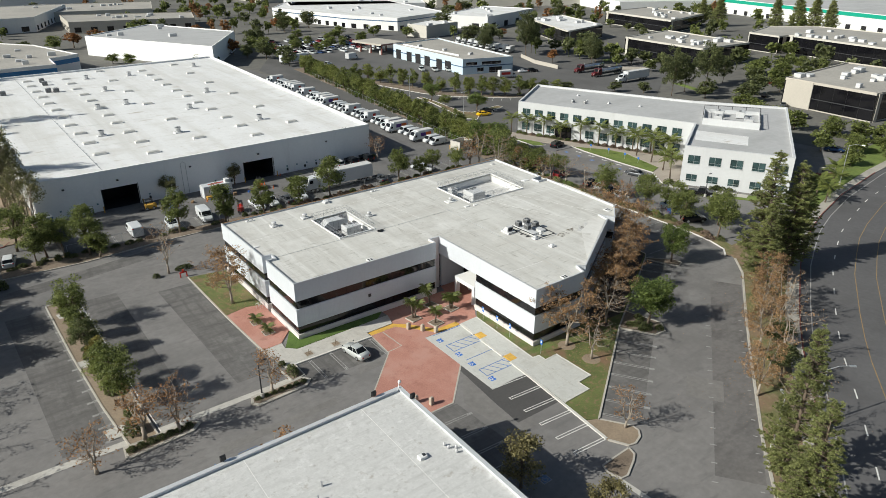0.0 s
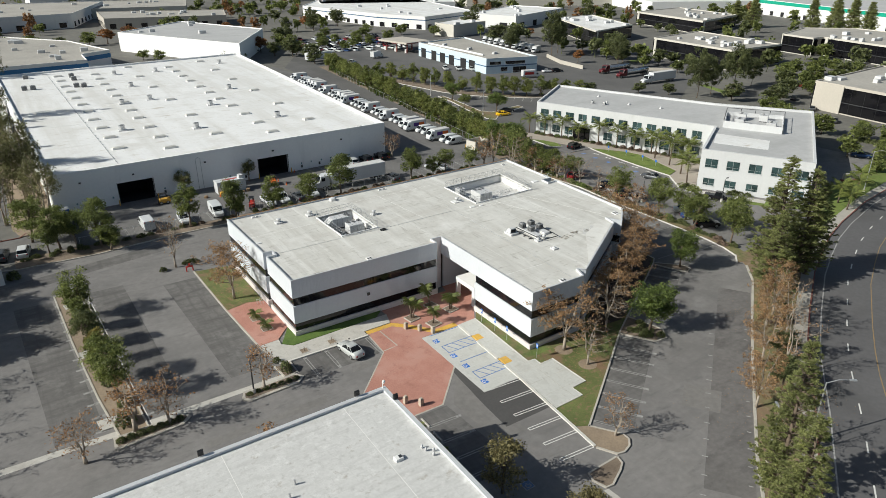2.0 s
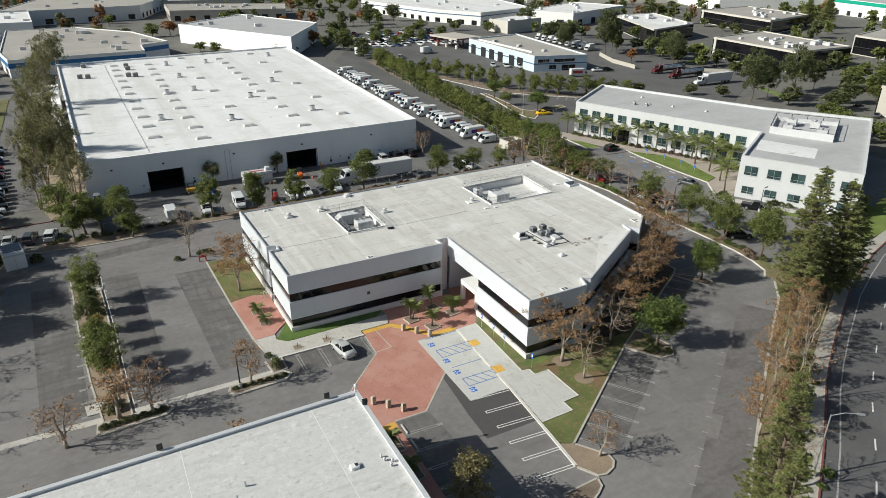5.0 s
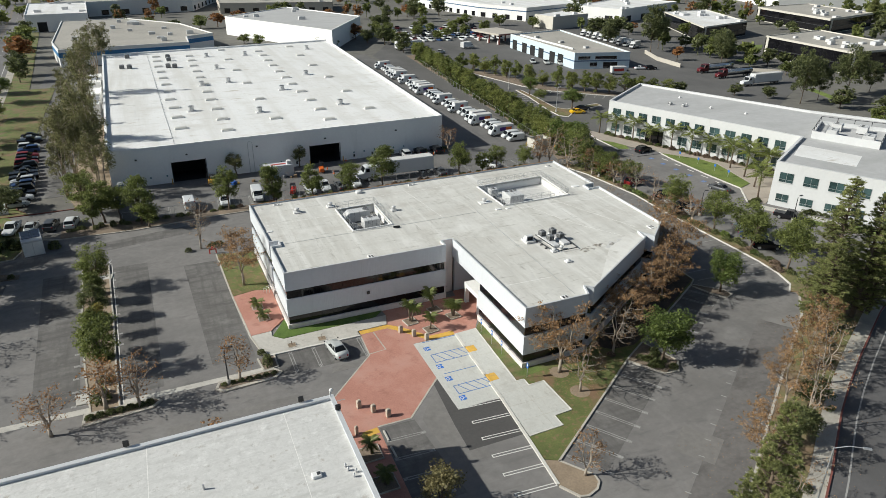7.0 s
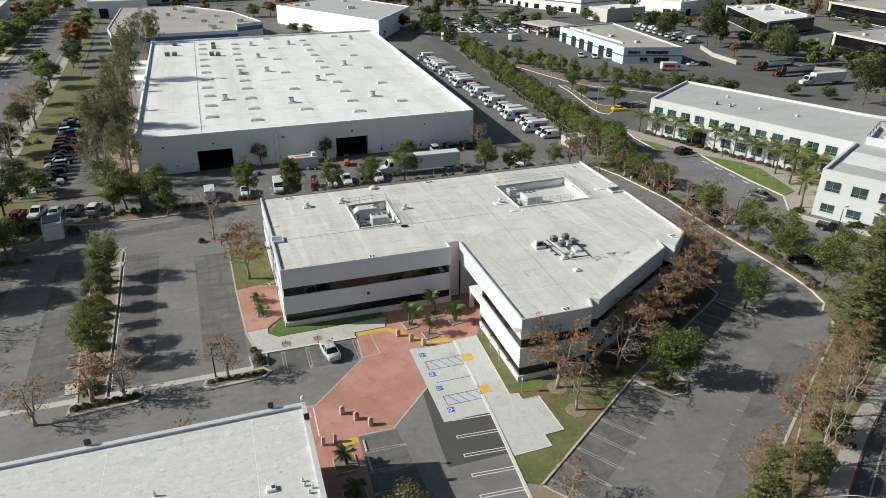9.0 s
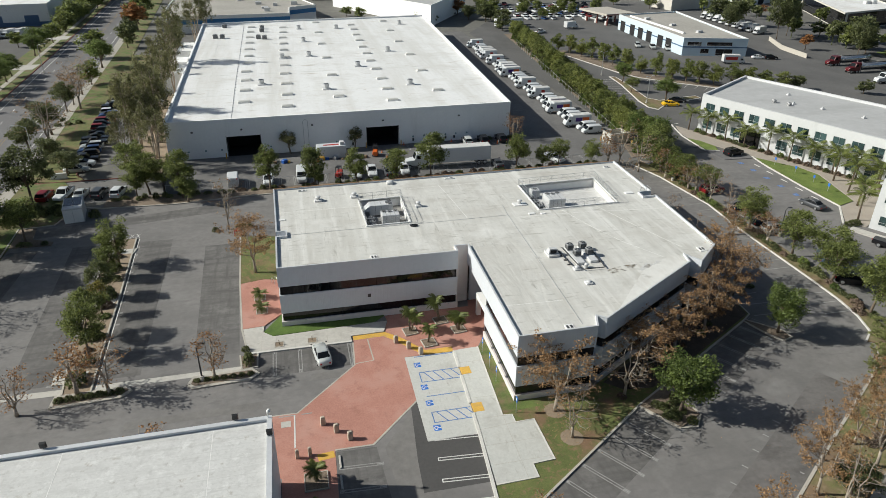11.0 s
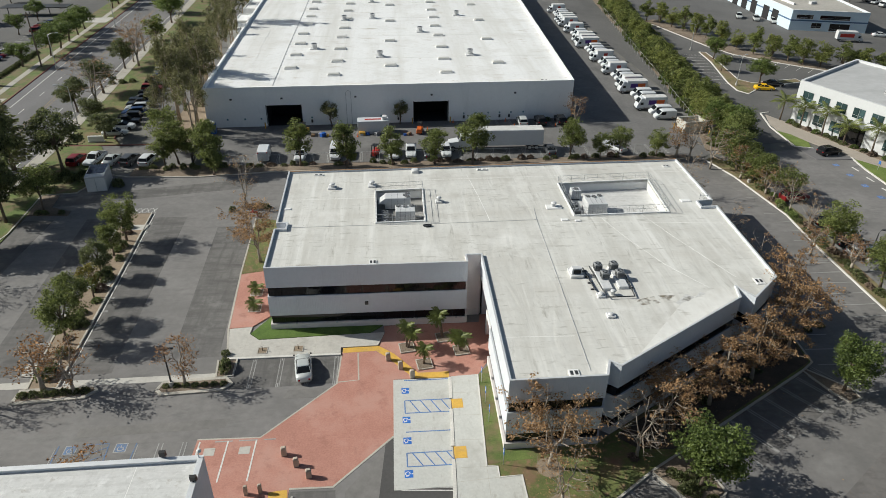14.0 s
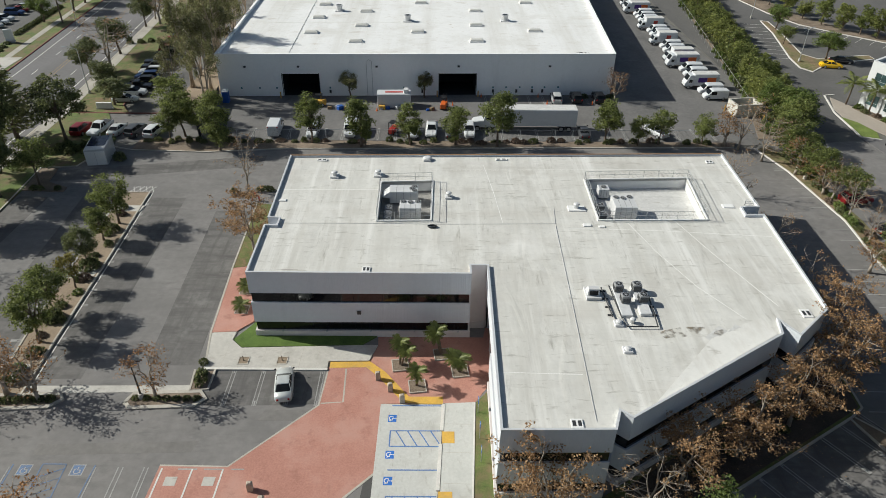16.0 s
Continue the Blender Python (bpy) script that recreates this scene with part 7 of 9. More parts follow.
LABEL = {
    "turning": "full round tree with olive leaves turning brown",
    "olive": "small grey-green olive tree before the wall",
    "farpine": "tall dark conifer far off",
    "lush": "full round bright green tree on a mulched island",
    "round": "round-crowned evergreen street tree with green leaves", "deep": "dense dark green broadleaf tree", "fresh": "full bright green broadleaf tree",
    "yellow": "small tree with yellowing green leaves", "narrow": "upright narrow evergreen tree", "bushy": "bushy evergreen tree leafy to the ground", "upright": "upright leafy tree in a dense row", "gum": "tall dark gum tree with a ragged crown", "far": "green broadleaf tree far off", "fardeep": "dark green broadleaf tree far off",
    "farred": "broadleaf tree turned orange and red", "sycamore": "sycamore with pale limbs and brown autumn leaves", "rusty": "full sycamore with rusty brown autumn leaves", "bare": "nearly bare sycamore with pale twisting limbs",
    "thin": "young thin tree with sparse rusty leaves", "pine": "tall shaggy pine with tufted needles", "euc": "tall eucalyptus with pale trunks and grey-green leaves",
}
TURN = random.Random(9)
count = {}


def tree(kind, x, y, h, w, z=0.1, name="tree"):
    k = count[kind] = count.get(kind, -1) + 1
    tm, cm = KINDS[kind][k % len(KINDS[kind])]
    h0, w0 = SIZE.get(kind, (8.0, 5.6))
    t = thing(name, LABEL[kind], "tree", x, y, z, group="")
    t.matrix_basis = pose(x, y, z, 0, 0, TURN.uniform(0, 360)) @ Matrix.Diagonal((w / w0, w / w0, h / h0, 1))
    part("trunk", tm, None, t)
    if cm:
        part("crown", cm, None, t)
    return t


def trees(kind, rows, z=0.1):
    for x, y, h, w in rows:
        tree(kind, x, y, h, w, z)


# strip north of the office
trees("narrow", [(-1.6, 47.2, 8.8, 5.0), (6.6, 45.8, 9.2, 5.0), (14.6, 46.6, 7.6, 4.8), (46.9, 48.0, 7.8, 5.2), (22.0, 47.0, 7.0, 5.4), (-15.8, 44.0, 6.2, 4.8)])
trees("round", [(28.8, 46.2, 9.4, 7.4), (52.1, 47.2, 5.2, 4.4), (55.6, 47.6, 6.4, 4.6), (63.0, 48.0, 5.4, 4.6), (-16.9, 46.3, 9.0, 6.4), (-23.0, 49.3, 8.2, 6.6)], 0.1)
trees("narrow", [(7.3, 46.4, 4.4, 2.6)])
# west edge of the lot and the street
trees("deep", [(-41.6, 46.8, 11.2, 9.2), (-42.6, 28.6, 12.4, 7.8), (-43.4, 21.6, 12.4, 7.8), (-47.0, 20.0, 11.5, 7.6), (-48.0, 31.0, 13.0, 7.8), (-48.2, 36.4, 14.0, 8.0), (-48.6, 42.0, 14.5, 8.0)])
trees("bare", [(-45.6, 12.0, 11.0, 9.0), (-46.2, 3.0, 10.0, 8.0), (-46.6, -7.0, 10.0, 8.0)])
trees("round", [(-38.4, 31.6, 8.0, 6.0), (-47.2, 36.0, 8.0, 6.0)])
trees("pine", [(-50.2, 48.0, 13.5, 9.0)])
trees("bare", [(-47.4, 79.6, 12.5, 12.5), (-8.2, 31.0, 8.8, 6.4), (-49.4, 113.8, 12.5, 10.5), (-52.4, 129.0, 10.0, 9.0)], 0.12)
trees("deep", [(-51.1, 78.3, 7.8, 8.0), (-50.2, 91.0, 8.6, 9.0), (-52.0, 111.4, 7.6, 7.0), (-40.0, 62.4, 5.4, 7.4), (-44.5, 70.5, 6.0, 6.4)])
trees("round", [(-24.8, 47.4, 5.8, 5.0), (-26.8, 55.4, 8.8, 7.2), (-20.4, 49.4, 7.0, 5.8)])
trees("fresh", [(-54.6, 165, 9.6, 10.0)])
trees("far", [(-52.6, 141, 7.4, 7)])
trees("rusty", [(-52.0, 118.0, 8.4, 7.4)])
trees("fresh", [(80.6, 54.0, 8.6, 7.0), (78.6, 58.6, 7.6, 6.0), (-78.2, 114.5, 7.0, 7.4), (-75.6, 125, 8.0, 8.6), (-76.2, 133, 8.4, 9.0), (-77.0, 141, 8.6, 9.0), (-77.6, 149, 8.2, 8.6), (-78.6, 157, 7.6, 8), (-81.4, 190, 8.4, 8.4), (-82.0, 198, 8.8, 9), (-83.0, 207, 8, 8), (-75.2, 74, 6.5, 7.2), (-95, 150, 7, 6.5), (-98, 170, 7, 6.5), (-99, 190, 7.5, 7)])
trees("far", [(-96, 130, 7, 6.5), (-82, 215, 8, 8), (-84, 240, 8, 8), (-87, 275, 8, 8), (-90, 310, 8, 8), (-93, 345, 8, 8), (-101, 110, 7, 7), (-104, 140, 7, 7), (-110, 120, 7, 7), (-112, 165, 7, 7), (-92, 208, 6, 6), (-120, 200, 7, 7)])
trees("fardeep", [(-53, 200, 9, 8), (-54.5, 214, 9, 8), (-58, 240, 9, 8), (-61, 290, 9, 8), (-64, 330, 9, 8), (-60.5, 275, 8, 8)])
trees("farred", [(-56.0, 240, 11.5, 12.5)])
trees("far", [(-58.5, 258, 12, 11), (-60.4, 290, 11, 11), (-59.9, 181, 10, 10)])
for k in range(15):
    tree("far", -86.0 - 0.035 * k * 12 + TURN.uniform(-1.5, 1.5), 246 + k * 11.5, TURN.uniform(7.5, 10), TURN.uniform(8.5, 10.5), 0.0)
# eucalyptus grove at the warehouse corner
trees("euc", [(-23.2, 63.2, 14.0, 6.8), (-24.4, 69.8, 16.0, 6.0), (-28.5, 71.6, 18.0, 8.0), (-25.4, 80.5, 20.0, 8.0), (-26.0, 82.1, 14.5, 6.4), (-31.8, 83.0, 15.0, 7.0), (-29.0, 78.0, 13.0, 6.0), (-28.4, 90.0, 10.5, 5.6), (-28.6, 97.5, 14.0, 6.4),
              (-28.8, 105.0, 9.6, 6.0), (-28.0, 131.7, 24.5, 9.6), (-29.0, 117.0, 13.5, 6.4), (-30.6, 110.0, 12.0, 6.0), (-27.4, 124.0, 14.0, 6.0), (-32.7, 140.0, 14, 7), (-33.4, 133, 12, 6.4), (-32.5, 170, 13, 8), (-33.5, 185, 13, 8), (-28.5, 200, 20, 10), (-25.5, 209, 19, 9), (-30.2, 67.0, 11.0, 5.4)])
# lot median
trees("round", [(-23.2, 21.9, 7.4, 5.6), (-22.6, 3.0, 6.4, 5.4), (-22.2, -1.3, 7.2, 5.4)])
trees("narrow", [(-23.6, 17.9, 5.4, 3.6)])
trees("deep", [(-23.3, 12.6, 5.4, 4.2)])
trees("yellow", [(-22.7, 7.9, 5.0, 3.6)])
trees("thin", [(-18.4, -9.4, 6.2, 4.6), (-7.6, -8.9, 6.0, 4.2), (-21.8, -8.6, 6.8, 5.6), (-27.0, -11.0, 5.2, 4.4), (-12.8, -23.0, 5.6, 5.0), (-28.0, -24.2, 5.6, 5.0), (20.7, -37.6, 5.0, 3.4)], 0.1)
# sycamores round the office
trees("rusty", [(-3.6, 15.0, 9.2, 7.6), (45.4, -15.4, 8.0, 7.4), (51.5, -12.0, 8.4, 7.2), (57.4, -8.2, 9.6, 7.6)], 0.1)
trees("sycamore", [(27.6, -22.2, 9.5, 8.0), (59.0, -2.0, 9.2, 7.0)], 0.1)
trees("rusty", [(39.4, -18.6, 7.8, 7.0)], 0.1)
trees("bare", [(59.2, 4.6, 8.0, 6.2)], 0.1)
trees("bare", [(27.8, -26.3, 7.2, 5.4), (35.8, -21.6, 7.4, 6.8), (59.2, 13.2, 8.0, 6.2), (59.4, 24.0, 7.4, 5.6), (61.5, 31.0, 7.6, 5.0)], 0.1)
trees("lush", [(40.4, -25.2, 8.2, 7.0)], 0.1)
trees("lush", [(60.3, -14.4, 7.6, 6.0)], 0.1)
trees("turning", [(5.6, -37.4, 6.8, 5.4), (9.0, -45.2, 5.4, 4.4)], 0.1)
# east verge
trees("pine", [(68.0, -24.9, 20.0, 8.2), (71.8, -26.9, 18.2, 8.0), (74.9, -27.0, 15.4, 7.4), (64.4, -27.4, 12.5, 6.4), (26.2, -52.2, 17.8, 5.8), (21.2, -56.3, 14.6, 5.8)], 0.1)
trees("sycamore", [(37.6, -43.0, 8.6, 5.6), (46.6, -37.9, 8.6, 5.8), (54.8, -33.2, 8.4, 5.2), (58.6, -31.8, 8.6, 5.2)], 0.1)
trees("bare", [(46.2, -41.2, 9.5, 6.0), (54.6, -36.2, 9.5, 6.0), (33.6, -49.6, 8.0, 5.0)], 0.1)
trees("deep", [(43.4, -42.6, 4.6, 5.0), (49.6, -38.6, 4.2, 4.6)], 0.1)
# dividing strip between the lots
trees("round", [(77.2, 29.4, 5.6, 6.2), (76.0, 13.6, 7.4, 6.6), (76.2, 3.4, 7.4, 6.6), (76.0, -5.0, 6.8, 7.2), (74.6, -13.6, 8.6, 6.8), (78.4, -1.2, 7.4, 6.4), (75.6, 33.4, 6.2, 5.4), (81.0, -9.6, 7.2, 6.2)], 0.1)
trees("bushy", [(75.0, 40.8, 7.4, 6.4), (76.0, 45.4, 8.0, 7.0), (75.2, 36.6, 6.4, 5.4), (79.0, 51.0, 8.0, 7.6), (80.5, 57.0, 7.4, 7.2)], 0.1)
trees("bare", [(70.6, 42.0, 8.5, 7.4), (68.4, 46.2, 9.0, 7.6), (75.6, 24.6, 6.5, 5.4), (75.2, 18.6, 6.0, 5.2), (75.6, 29.4, 6.2, 5.4)], 0.1)
trees("thin", [(75.2, 8.0, 5.4, 5.0), (71.9, 12.1, 4.8, 4.4), (75.4, 31.4, 5.0, 5.0), (74.0, 37.5, 6.0, 5.6), (66.4, 47.2, 7.0, 6.0)], 0.1)
# green wall of upright trees behind the vans
for k in range(44):
    y = 60 + k * 3.3
    x = 79.6 + (y - 62) * 0.122
    tree("upright", x + TURN.uniform(-1.0, 1.2), y, TURN.uniform(5.6, 7.6), TURN.uniform(4.2, 5.6), 0.1)
    if k % 2 == 0:
        tree("upright", x + 3.4 + TURN.uniform(-0.5, 1.0), y + 1.5, TURN.uniform(4.0, 5.8), TURN.uniform(3.6, 4.8), 0.1)
trees("upright", [(101.6, 163.4, 7.1, 5.6), (105.0, 160.0, 7.3, 5.4), (106.6, 154.0, 6.7, 5.1), (108.1, 148.6, 7.6, 5.4), (110.3, 143.6, 7.6, 5.1), (111.4, 138.6, 7.1, 5.1), (112.2, 130.8, 7.3, 5.1), (114.6, 125.0, 6.0, 4.6), (117.1, 119.2, 7.6, 5.1),
                  (119.6, 114.6, 7.6, 5.1), (122.7, 111.2, 7.3, 5.4), (124.9, 107.8, 7.6, 5.4), (128.4, 105.4, 7.6, 5.6), (132.6, 102.8, 7.1, 5.6), (136.6, 101.0, 6.9, 5.4), (141.0, 98.6, 5.8, 5.1), (145.6, 97.4, 5.6, 5.1)], 0.05)
trees("fresh", [(105.2, 92.4, 6.6, 7.8), (103.4, 115.0, 6.8, 7.0)], 0.05)
trees("round", [(100.2, 103.0, 4.6, 4.6)], 0.05)
trees("gum", [(176.4, 71.0, 18.5, 11), (186.0, 72.5, 15.0, 8), (200.5, 73.6, 18.0, 11), (213.0, 74.5, 12.0, 8), (208.5, 137.5, 14, 10), (201.5, 173.6, 24, 14), (211, 180, 18, 11), (194, 196, 13, 9)], 0.0)
trees("fardeep", [(150.6, 97, 4.5, 5), (166, 88, 4.2, 5), (172.5, 80, 4.5, 5), (181.6, 61, 7, 7), (201.5, 54.5, 7.5, 9), (190, 50.5, 7, 9), (222, 126, 8, 7), (214, 140, 7, 7)], 0.0)
trees("far", [(253, 73, 7.5, 8.5), (237.6, 77, 6.5, 7.5), (262, 62, 6.5, 7), (270, 74, 6, 7), (214, 52, 6, 7), (222, 58, 6, 7), (246, 60, 6, 7), (166, 26, 6, 6.5), (168, -6, 6.5, 7), (176, -14, 6, 7), (158, -7, 5, 6), (170, 36, 6, 7), (176, 44, 6, 7),
              (212, 108, 6, 6), (218, 100, 5, 5), (122, 262, 6, 6), (132, 270, 6, 6), (146, 256, 6, 6), (112, 282, 6, 7), (102, 262, 7, 7), (104, 276, 7, 7), (164, 268, 6.5, 7), (100, 245, 7, 8), (163.9, 20, 6, 7), (165.2, 10.2, 6, 7), (165.2, 2.7, 6, 7), (164, -3.5, 6.5, 7), (158, 24, 6, 7), (156, 38, 6, 7), (245, 77.5, 7, 9), (266, 99.6, 7, 9), (300, 95.6, 8, 9), (240, 66, 7, 9), (228, 70, 7, 8),
              (172.9, -11, 7, 8), (180, -16, 7, 8), (152, -2, 5.5, 6), (147, 4, 5.5, 6), (140, -6.5, 4.5, 5), (150, -12, 5, 6)], 0.0)
trees("fardeep", [(204.5, 207, 13, 13), (218, 147, 12, 12), (228, 160, 12, 12), (232.7, 286, 13, 13), (208, 226, 11, 12), (160, 364, 12, 12), (173, 353, 12, 12), (329, 279, 15, 12),
                  (150, 340, 11, 11), (116, 300, 9, 10), (108, 290, 9, 10), (96, 240, 9, 10), (100, 228, 8, 9), (96, 214, 7, 8), (90, 248, 7, 8), (70, 238, 6, 6), (64, 240, 6, 6)], 0.0)
trees("farred", [(196.5, 150.5, 6, 6), (88, 262, 8, 9), (30, 340, 8, 11), (44, 350, 8, 11), (92, 330, 9, 10), (236, 232, 6, 7), (150, 352, 8, 9)], 0.0)
trees("far", [(34, 268, 5, 6), (40, 262, 5, 6), (20, 336, 8, 9), (-6, 334, 8, 9), (-16, 336, 7, 8), (126, 245, 5.5, 6), (134, 252, 5.5, 6), (142, 262, 5.5, 6), (150, 280, 6, 7), (160, 292, 6, 7), (170, 305, 6, 7),
              (120, 260, 5.5, 6), (128, 278, 6, 6.5), (140, 300, 6, 7), (184, 288, 7, 8), (196, 270, 7, 8)], 0.0)
# woods and street trees out to the horizon
FAR = []


def free(x, y, gap):
    """True where no hall stands within the gap."""
    for poly in HALLS:
        cx, cy = sum(p[0] for p in poly) / len(poly), sum(p[1] for p in poly) / len(poly)
        k = math.hypot(x - cx, y - cy)
        k = max(0.0, 1 - gap / (k + 1e-6))
        xx, yy = cx + (x - cx) * k, cy + (y - cy) * k
        side = [(q[0] - p[0]) * (yy - p[1]) - (q[1] - p[1]) * (xx - p[0]) for p, q in zip(poly, poly[1:] + poly[:1])]
        if all(v > 0 for v in side) or all(v < 0 for v in side):
            return False
    return True


rg = random.Random(21)
for k in range(520):
    x, y = rg.uniform(-150, 620), rg.uniform(190, 620)
    if y < 330 - 0.55 * max(0, x - 120) or (x < 60 and y < 330) or (80 < x < 260 and y < 300):
        continue
    if not free(x, y, 7):
        continue
    FAR.append((("dist", "distdeep", "dist", "distred")[k % 4 if k % 8 else 0], x, y, rg.uniform(6, 12), rg.uniform(5, 9)))
for k in range(320):
    x, y = rg.uniform(210, 640), rg.uniform(-60, 260)
    if (y > -30 and y < 250 and x > 395) or (y < 14):
        continue
    if not free(x, y, 7):
        continue
    FAR.append((("dist", "distdeep")[k % 2], x, y, rg.uniform(6, 11), rg.uniform(5, 8.5)))
for kind, label in (("dist", "scattered green trees among the distant halls"), ("distdeep", "scattered dark trees among the distant halls"), ("distred", "scattered autumn trees among the distant halls")):
    vs, fs, n0 = [], [], 0
    for i, (kd, x, y, h, w) in enumerate(FAR):
        if kd != kind:
            continue
        for me in KINDS[kind][i % len(KINDS[kind])]:
            co = np.empty(len(me.vertices) * 3)
            me.vertices.foreach_get("co", co)
            co = co.reshape(-1, 3)
            a = i * 1.7
            rot = np.stack([co[:, 0] * math.cos(a) - co[:, 1] * math.sin(a), co[:, 0] * math.sin(a) + co[:, 1] * math.cos(a), co[:, 2]], 1)
            vs.append(rot * (w / 5.6, w / 5.6, h / 8.0) + (x, y, -0.05))
            fs += [tuple(v + n0 for v in p.vertices) for p in me.polygons]
            n0 += len(co)
    if vs:
        me = bpy.data.meshes.new("distant_trees")
        me.from_pydata(np.concatenate(vs).tolist(), [], fs)
        me.materials.append(KINDS[kind][0][1].materials[0])
        tagged(new("distant_trees", me), label, "trees", kind="stuff")
trees("farpine", [(398, 158, 20, 10), (402, 146, 22, 11), (404, 137, 22, 10), (405, 128, 19, 10), (396, 196, 18, 11), (392, 206, 16, 10)], 0.0)
g_pts = np.random.default_rng(4)
n = 26000
woods = np.stack([g_pts.uniform(-900, 1500, n), g_pts.uniform(620, 1900, n), g_pts.uniform(0, 11, n)], 1)
keep = np.array([noise.noise(Vector((p[0] * 0.012, p[1] * 0.006, 0))) > -0.02 for p in woods])
solid("far_woods", leaves(woods[keep], 3.2, g_pts), LEAF_DEEP, "hazy belt of dark trees towards the horizon", "woods", kind="stuff")


# ---------------------------------------------------------------- shrubs and hedges
def shrub_mesh(seed, rx, ry, rz, leafmat, n=340, size=0.16):
    nr = np.random.default_rng(seed)
    d = nr.normal(size=(n, 3))
    d /= np.linalg.norm(d, axis=1)[:, None]
    lump = np.array([0.85 + 0.25 * noise.noise(Vector(q * 2.2) + Vector((seed, 0, 0))) for q in d])[:, None]
    p = d * (nr.uniform(0.5, 1, size=(n, 1)) ** 0.4) * lump * np.array([rx, ry, rz])
    p[:, 2] = np.abs(p[:, 2])
    return leaves(p, size, nr).mesh("foliage", leafmat)


SHRUB = [shrub_mesh(s, 1.0, 1.0, 1.0, LEAF_DEEP) for s in (1, 2, 3)]
SHRUB_DRY = [shrub_mesh(s, 1.0, 1.0, 1.0, TWIG) for s in (4, 5)]
SHRUB_GREEN = [shrub_mesh(s, 1.0, 1.0, 1.0, LEAF_FRESH) for s in (6, 7)]


def shrub(x, y, rx, ry, rz, kind=0, turn=0.0, z=0.1):
    pool = (SHRUB, SHRUB_DRY, SHRUB_GREEN)[kind]
    s = new("shrub", pool[int(abs(x * 7 + y * 3)) % len(pool)])
    s.matrix_basis = pose(x, y, z, 0, 0, turn) @ Matrix.Diagonal((rx, ry, rz, 1))
    return tagged(s, ("dark green clipped shrub on mulch", "dry brown twiggy shrub", "bright green low shrub")[kind], "shrub")


for x, y, rx, ry, rz, kd in ((-4.0, -6.6, 0.75, 1.3, 1.25, 0), (-4.4, -4.3, 0.6, 0.5, 0.7, 0), (-22.4, -6.6, 1.3, 1.3, 1.5, 0), (-22.8, 12.0, 1.5, 1.4, 1.5, 0), (-22.6, 2.4, 1.2, 1.3, 1.4, 0), (-23.2, 20.2, 0.9, 0.9, 1.2, 0),
                             (-22.4, 9.6, 0.9, 0.9, 1.0, 1), (-22.0, -3.2, 0.9, 0.9, 1.1, 0), (-24.0, 25.8, 0.7, 0.7, 0.9, 0), (-10.2, 30.6, 0.7, 0.7, 0.7, 0), (-5.8, 31.2, 1.7, 0.6, 0.8, 0),
                             (-38.5, 30.9, 1.4, 0.5, 0.8, 0), (-35.6, 31.0, 0.6, 0.6, 0.7, 0), (94.2, 11.2, 1.8, 0.9, 1.0, 0), (98.8, 2.6, 2.8, 0.9, 1.0, 0), (102.4, -4.4, 1.4, 0.8, 0.9, 0), (-30.5, 40.6, 1.2, 1.0, 1.4, 0)):
    shrub(x, y, rx, ry, rz, kd)
for k in range(15):
    if k in (0, 1, 3, 7):
        continue
    shrub(-23.6 + 0.12 * k + (0.5 if k % 2 else -0.4), 29.0 - k * 2.45, 0.6 + 0.12 * (k % 4), 0.7, 0.6 + 0.14 * (k % 3), (0, 0, 1, 0, 2)[k % 5])
for k in range(7):
    shrub(-23.4 + k * 1.0, -9.6 + 0.05 * k, 0.62, 0.55, 0.62, 0)
    shrub(-9.4 + k * 0.95, -9.1, 0.5, 0.45, 0.42, 0)
rg = random.Random(31)
for k in range(64):
    x = -28 + k * 1.5
    if rg.random() < (0.97 if x < 2 else 0.72):
        shrub(x + rg.uniform(-0.5, 0.5), 47.3 + (x + 20) * 0.012 + rg.uniform(-0.5, 0.5), rg.uniform(0.6, 1.1), rg.uniform(0.5, 0.8), rg.uniform(0.5, 1.1), 0 if rg.random() < 0.7 else 1)
for k in range(40):
    f = k / 39
    y = 44 - f * 58
    x = (75.6 if y > -4 else 75.6 + (y + 4) * 0.13) + rg.uniform(-0.6, 0.8)
    shrub(x, y, rg.uniform(0.5, 0.95), rg.uniform(0.8, 1.4), rg.uniform(0.6, 1.0), rg.choice((0, 0, 1, 2)))
for k in range(40):
    f = k / 39
    shrub(77.4 + 17.5 * f + rg.uniform(-1, 1.0), 53 + f * 140, rg.uniform(1.3, 2.2), rg.uniform(1.3, 2.2), rg.uniform(1.4, 2.6), rg.choice((0, 0, 2)))
for k in range(22):
    f = k / 21
    shrub(97.3 + 15.4 * f + rg.uniform(-0.4, 0.4), 64 - 42 * f, rg.uniform(0.7, 1.1), rg.uniform(0.7, 1.1), rg.uniform(0.6, 1.0), rg.choice((0, 0, 2, 1)), z=0.16)
for k in range(8):
    shrub(-42.0 + k * 0.95, 42.6 + 0.8 * (k % 3), 1.1, 1.0, 1.1 + 0.3 * (k % 3), 0)
for k in range(6):
    shrub(98.3 + k * 0.42, 6.8 - k * 1.3, 0.6, 0.85, 0.75, 0)
for k in range(12):
    shrub(38.2 + rg.uniform(-0.6, 2.8), -25.6 + rg.uniform(-1.2, 2.6), 0.7, 0.7, 0.6, 0)
for k in range(16):
    shrub(35.5 + k * 1.9, -21.6 + k * 1.2 + rg.uniform(-0.5, 1.5), rg.uniform(0.5, 0.9), rg.uniform(0.5, 0.9), rg.uniform(0.4, 0.7), rg.choice((0, 1)))
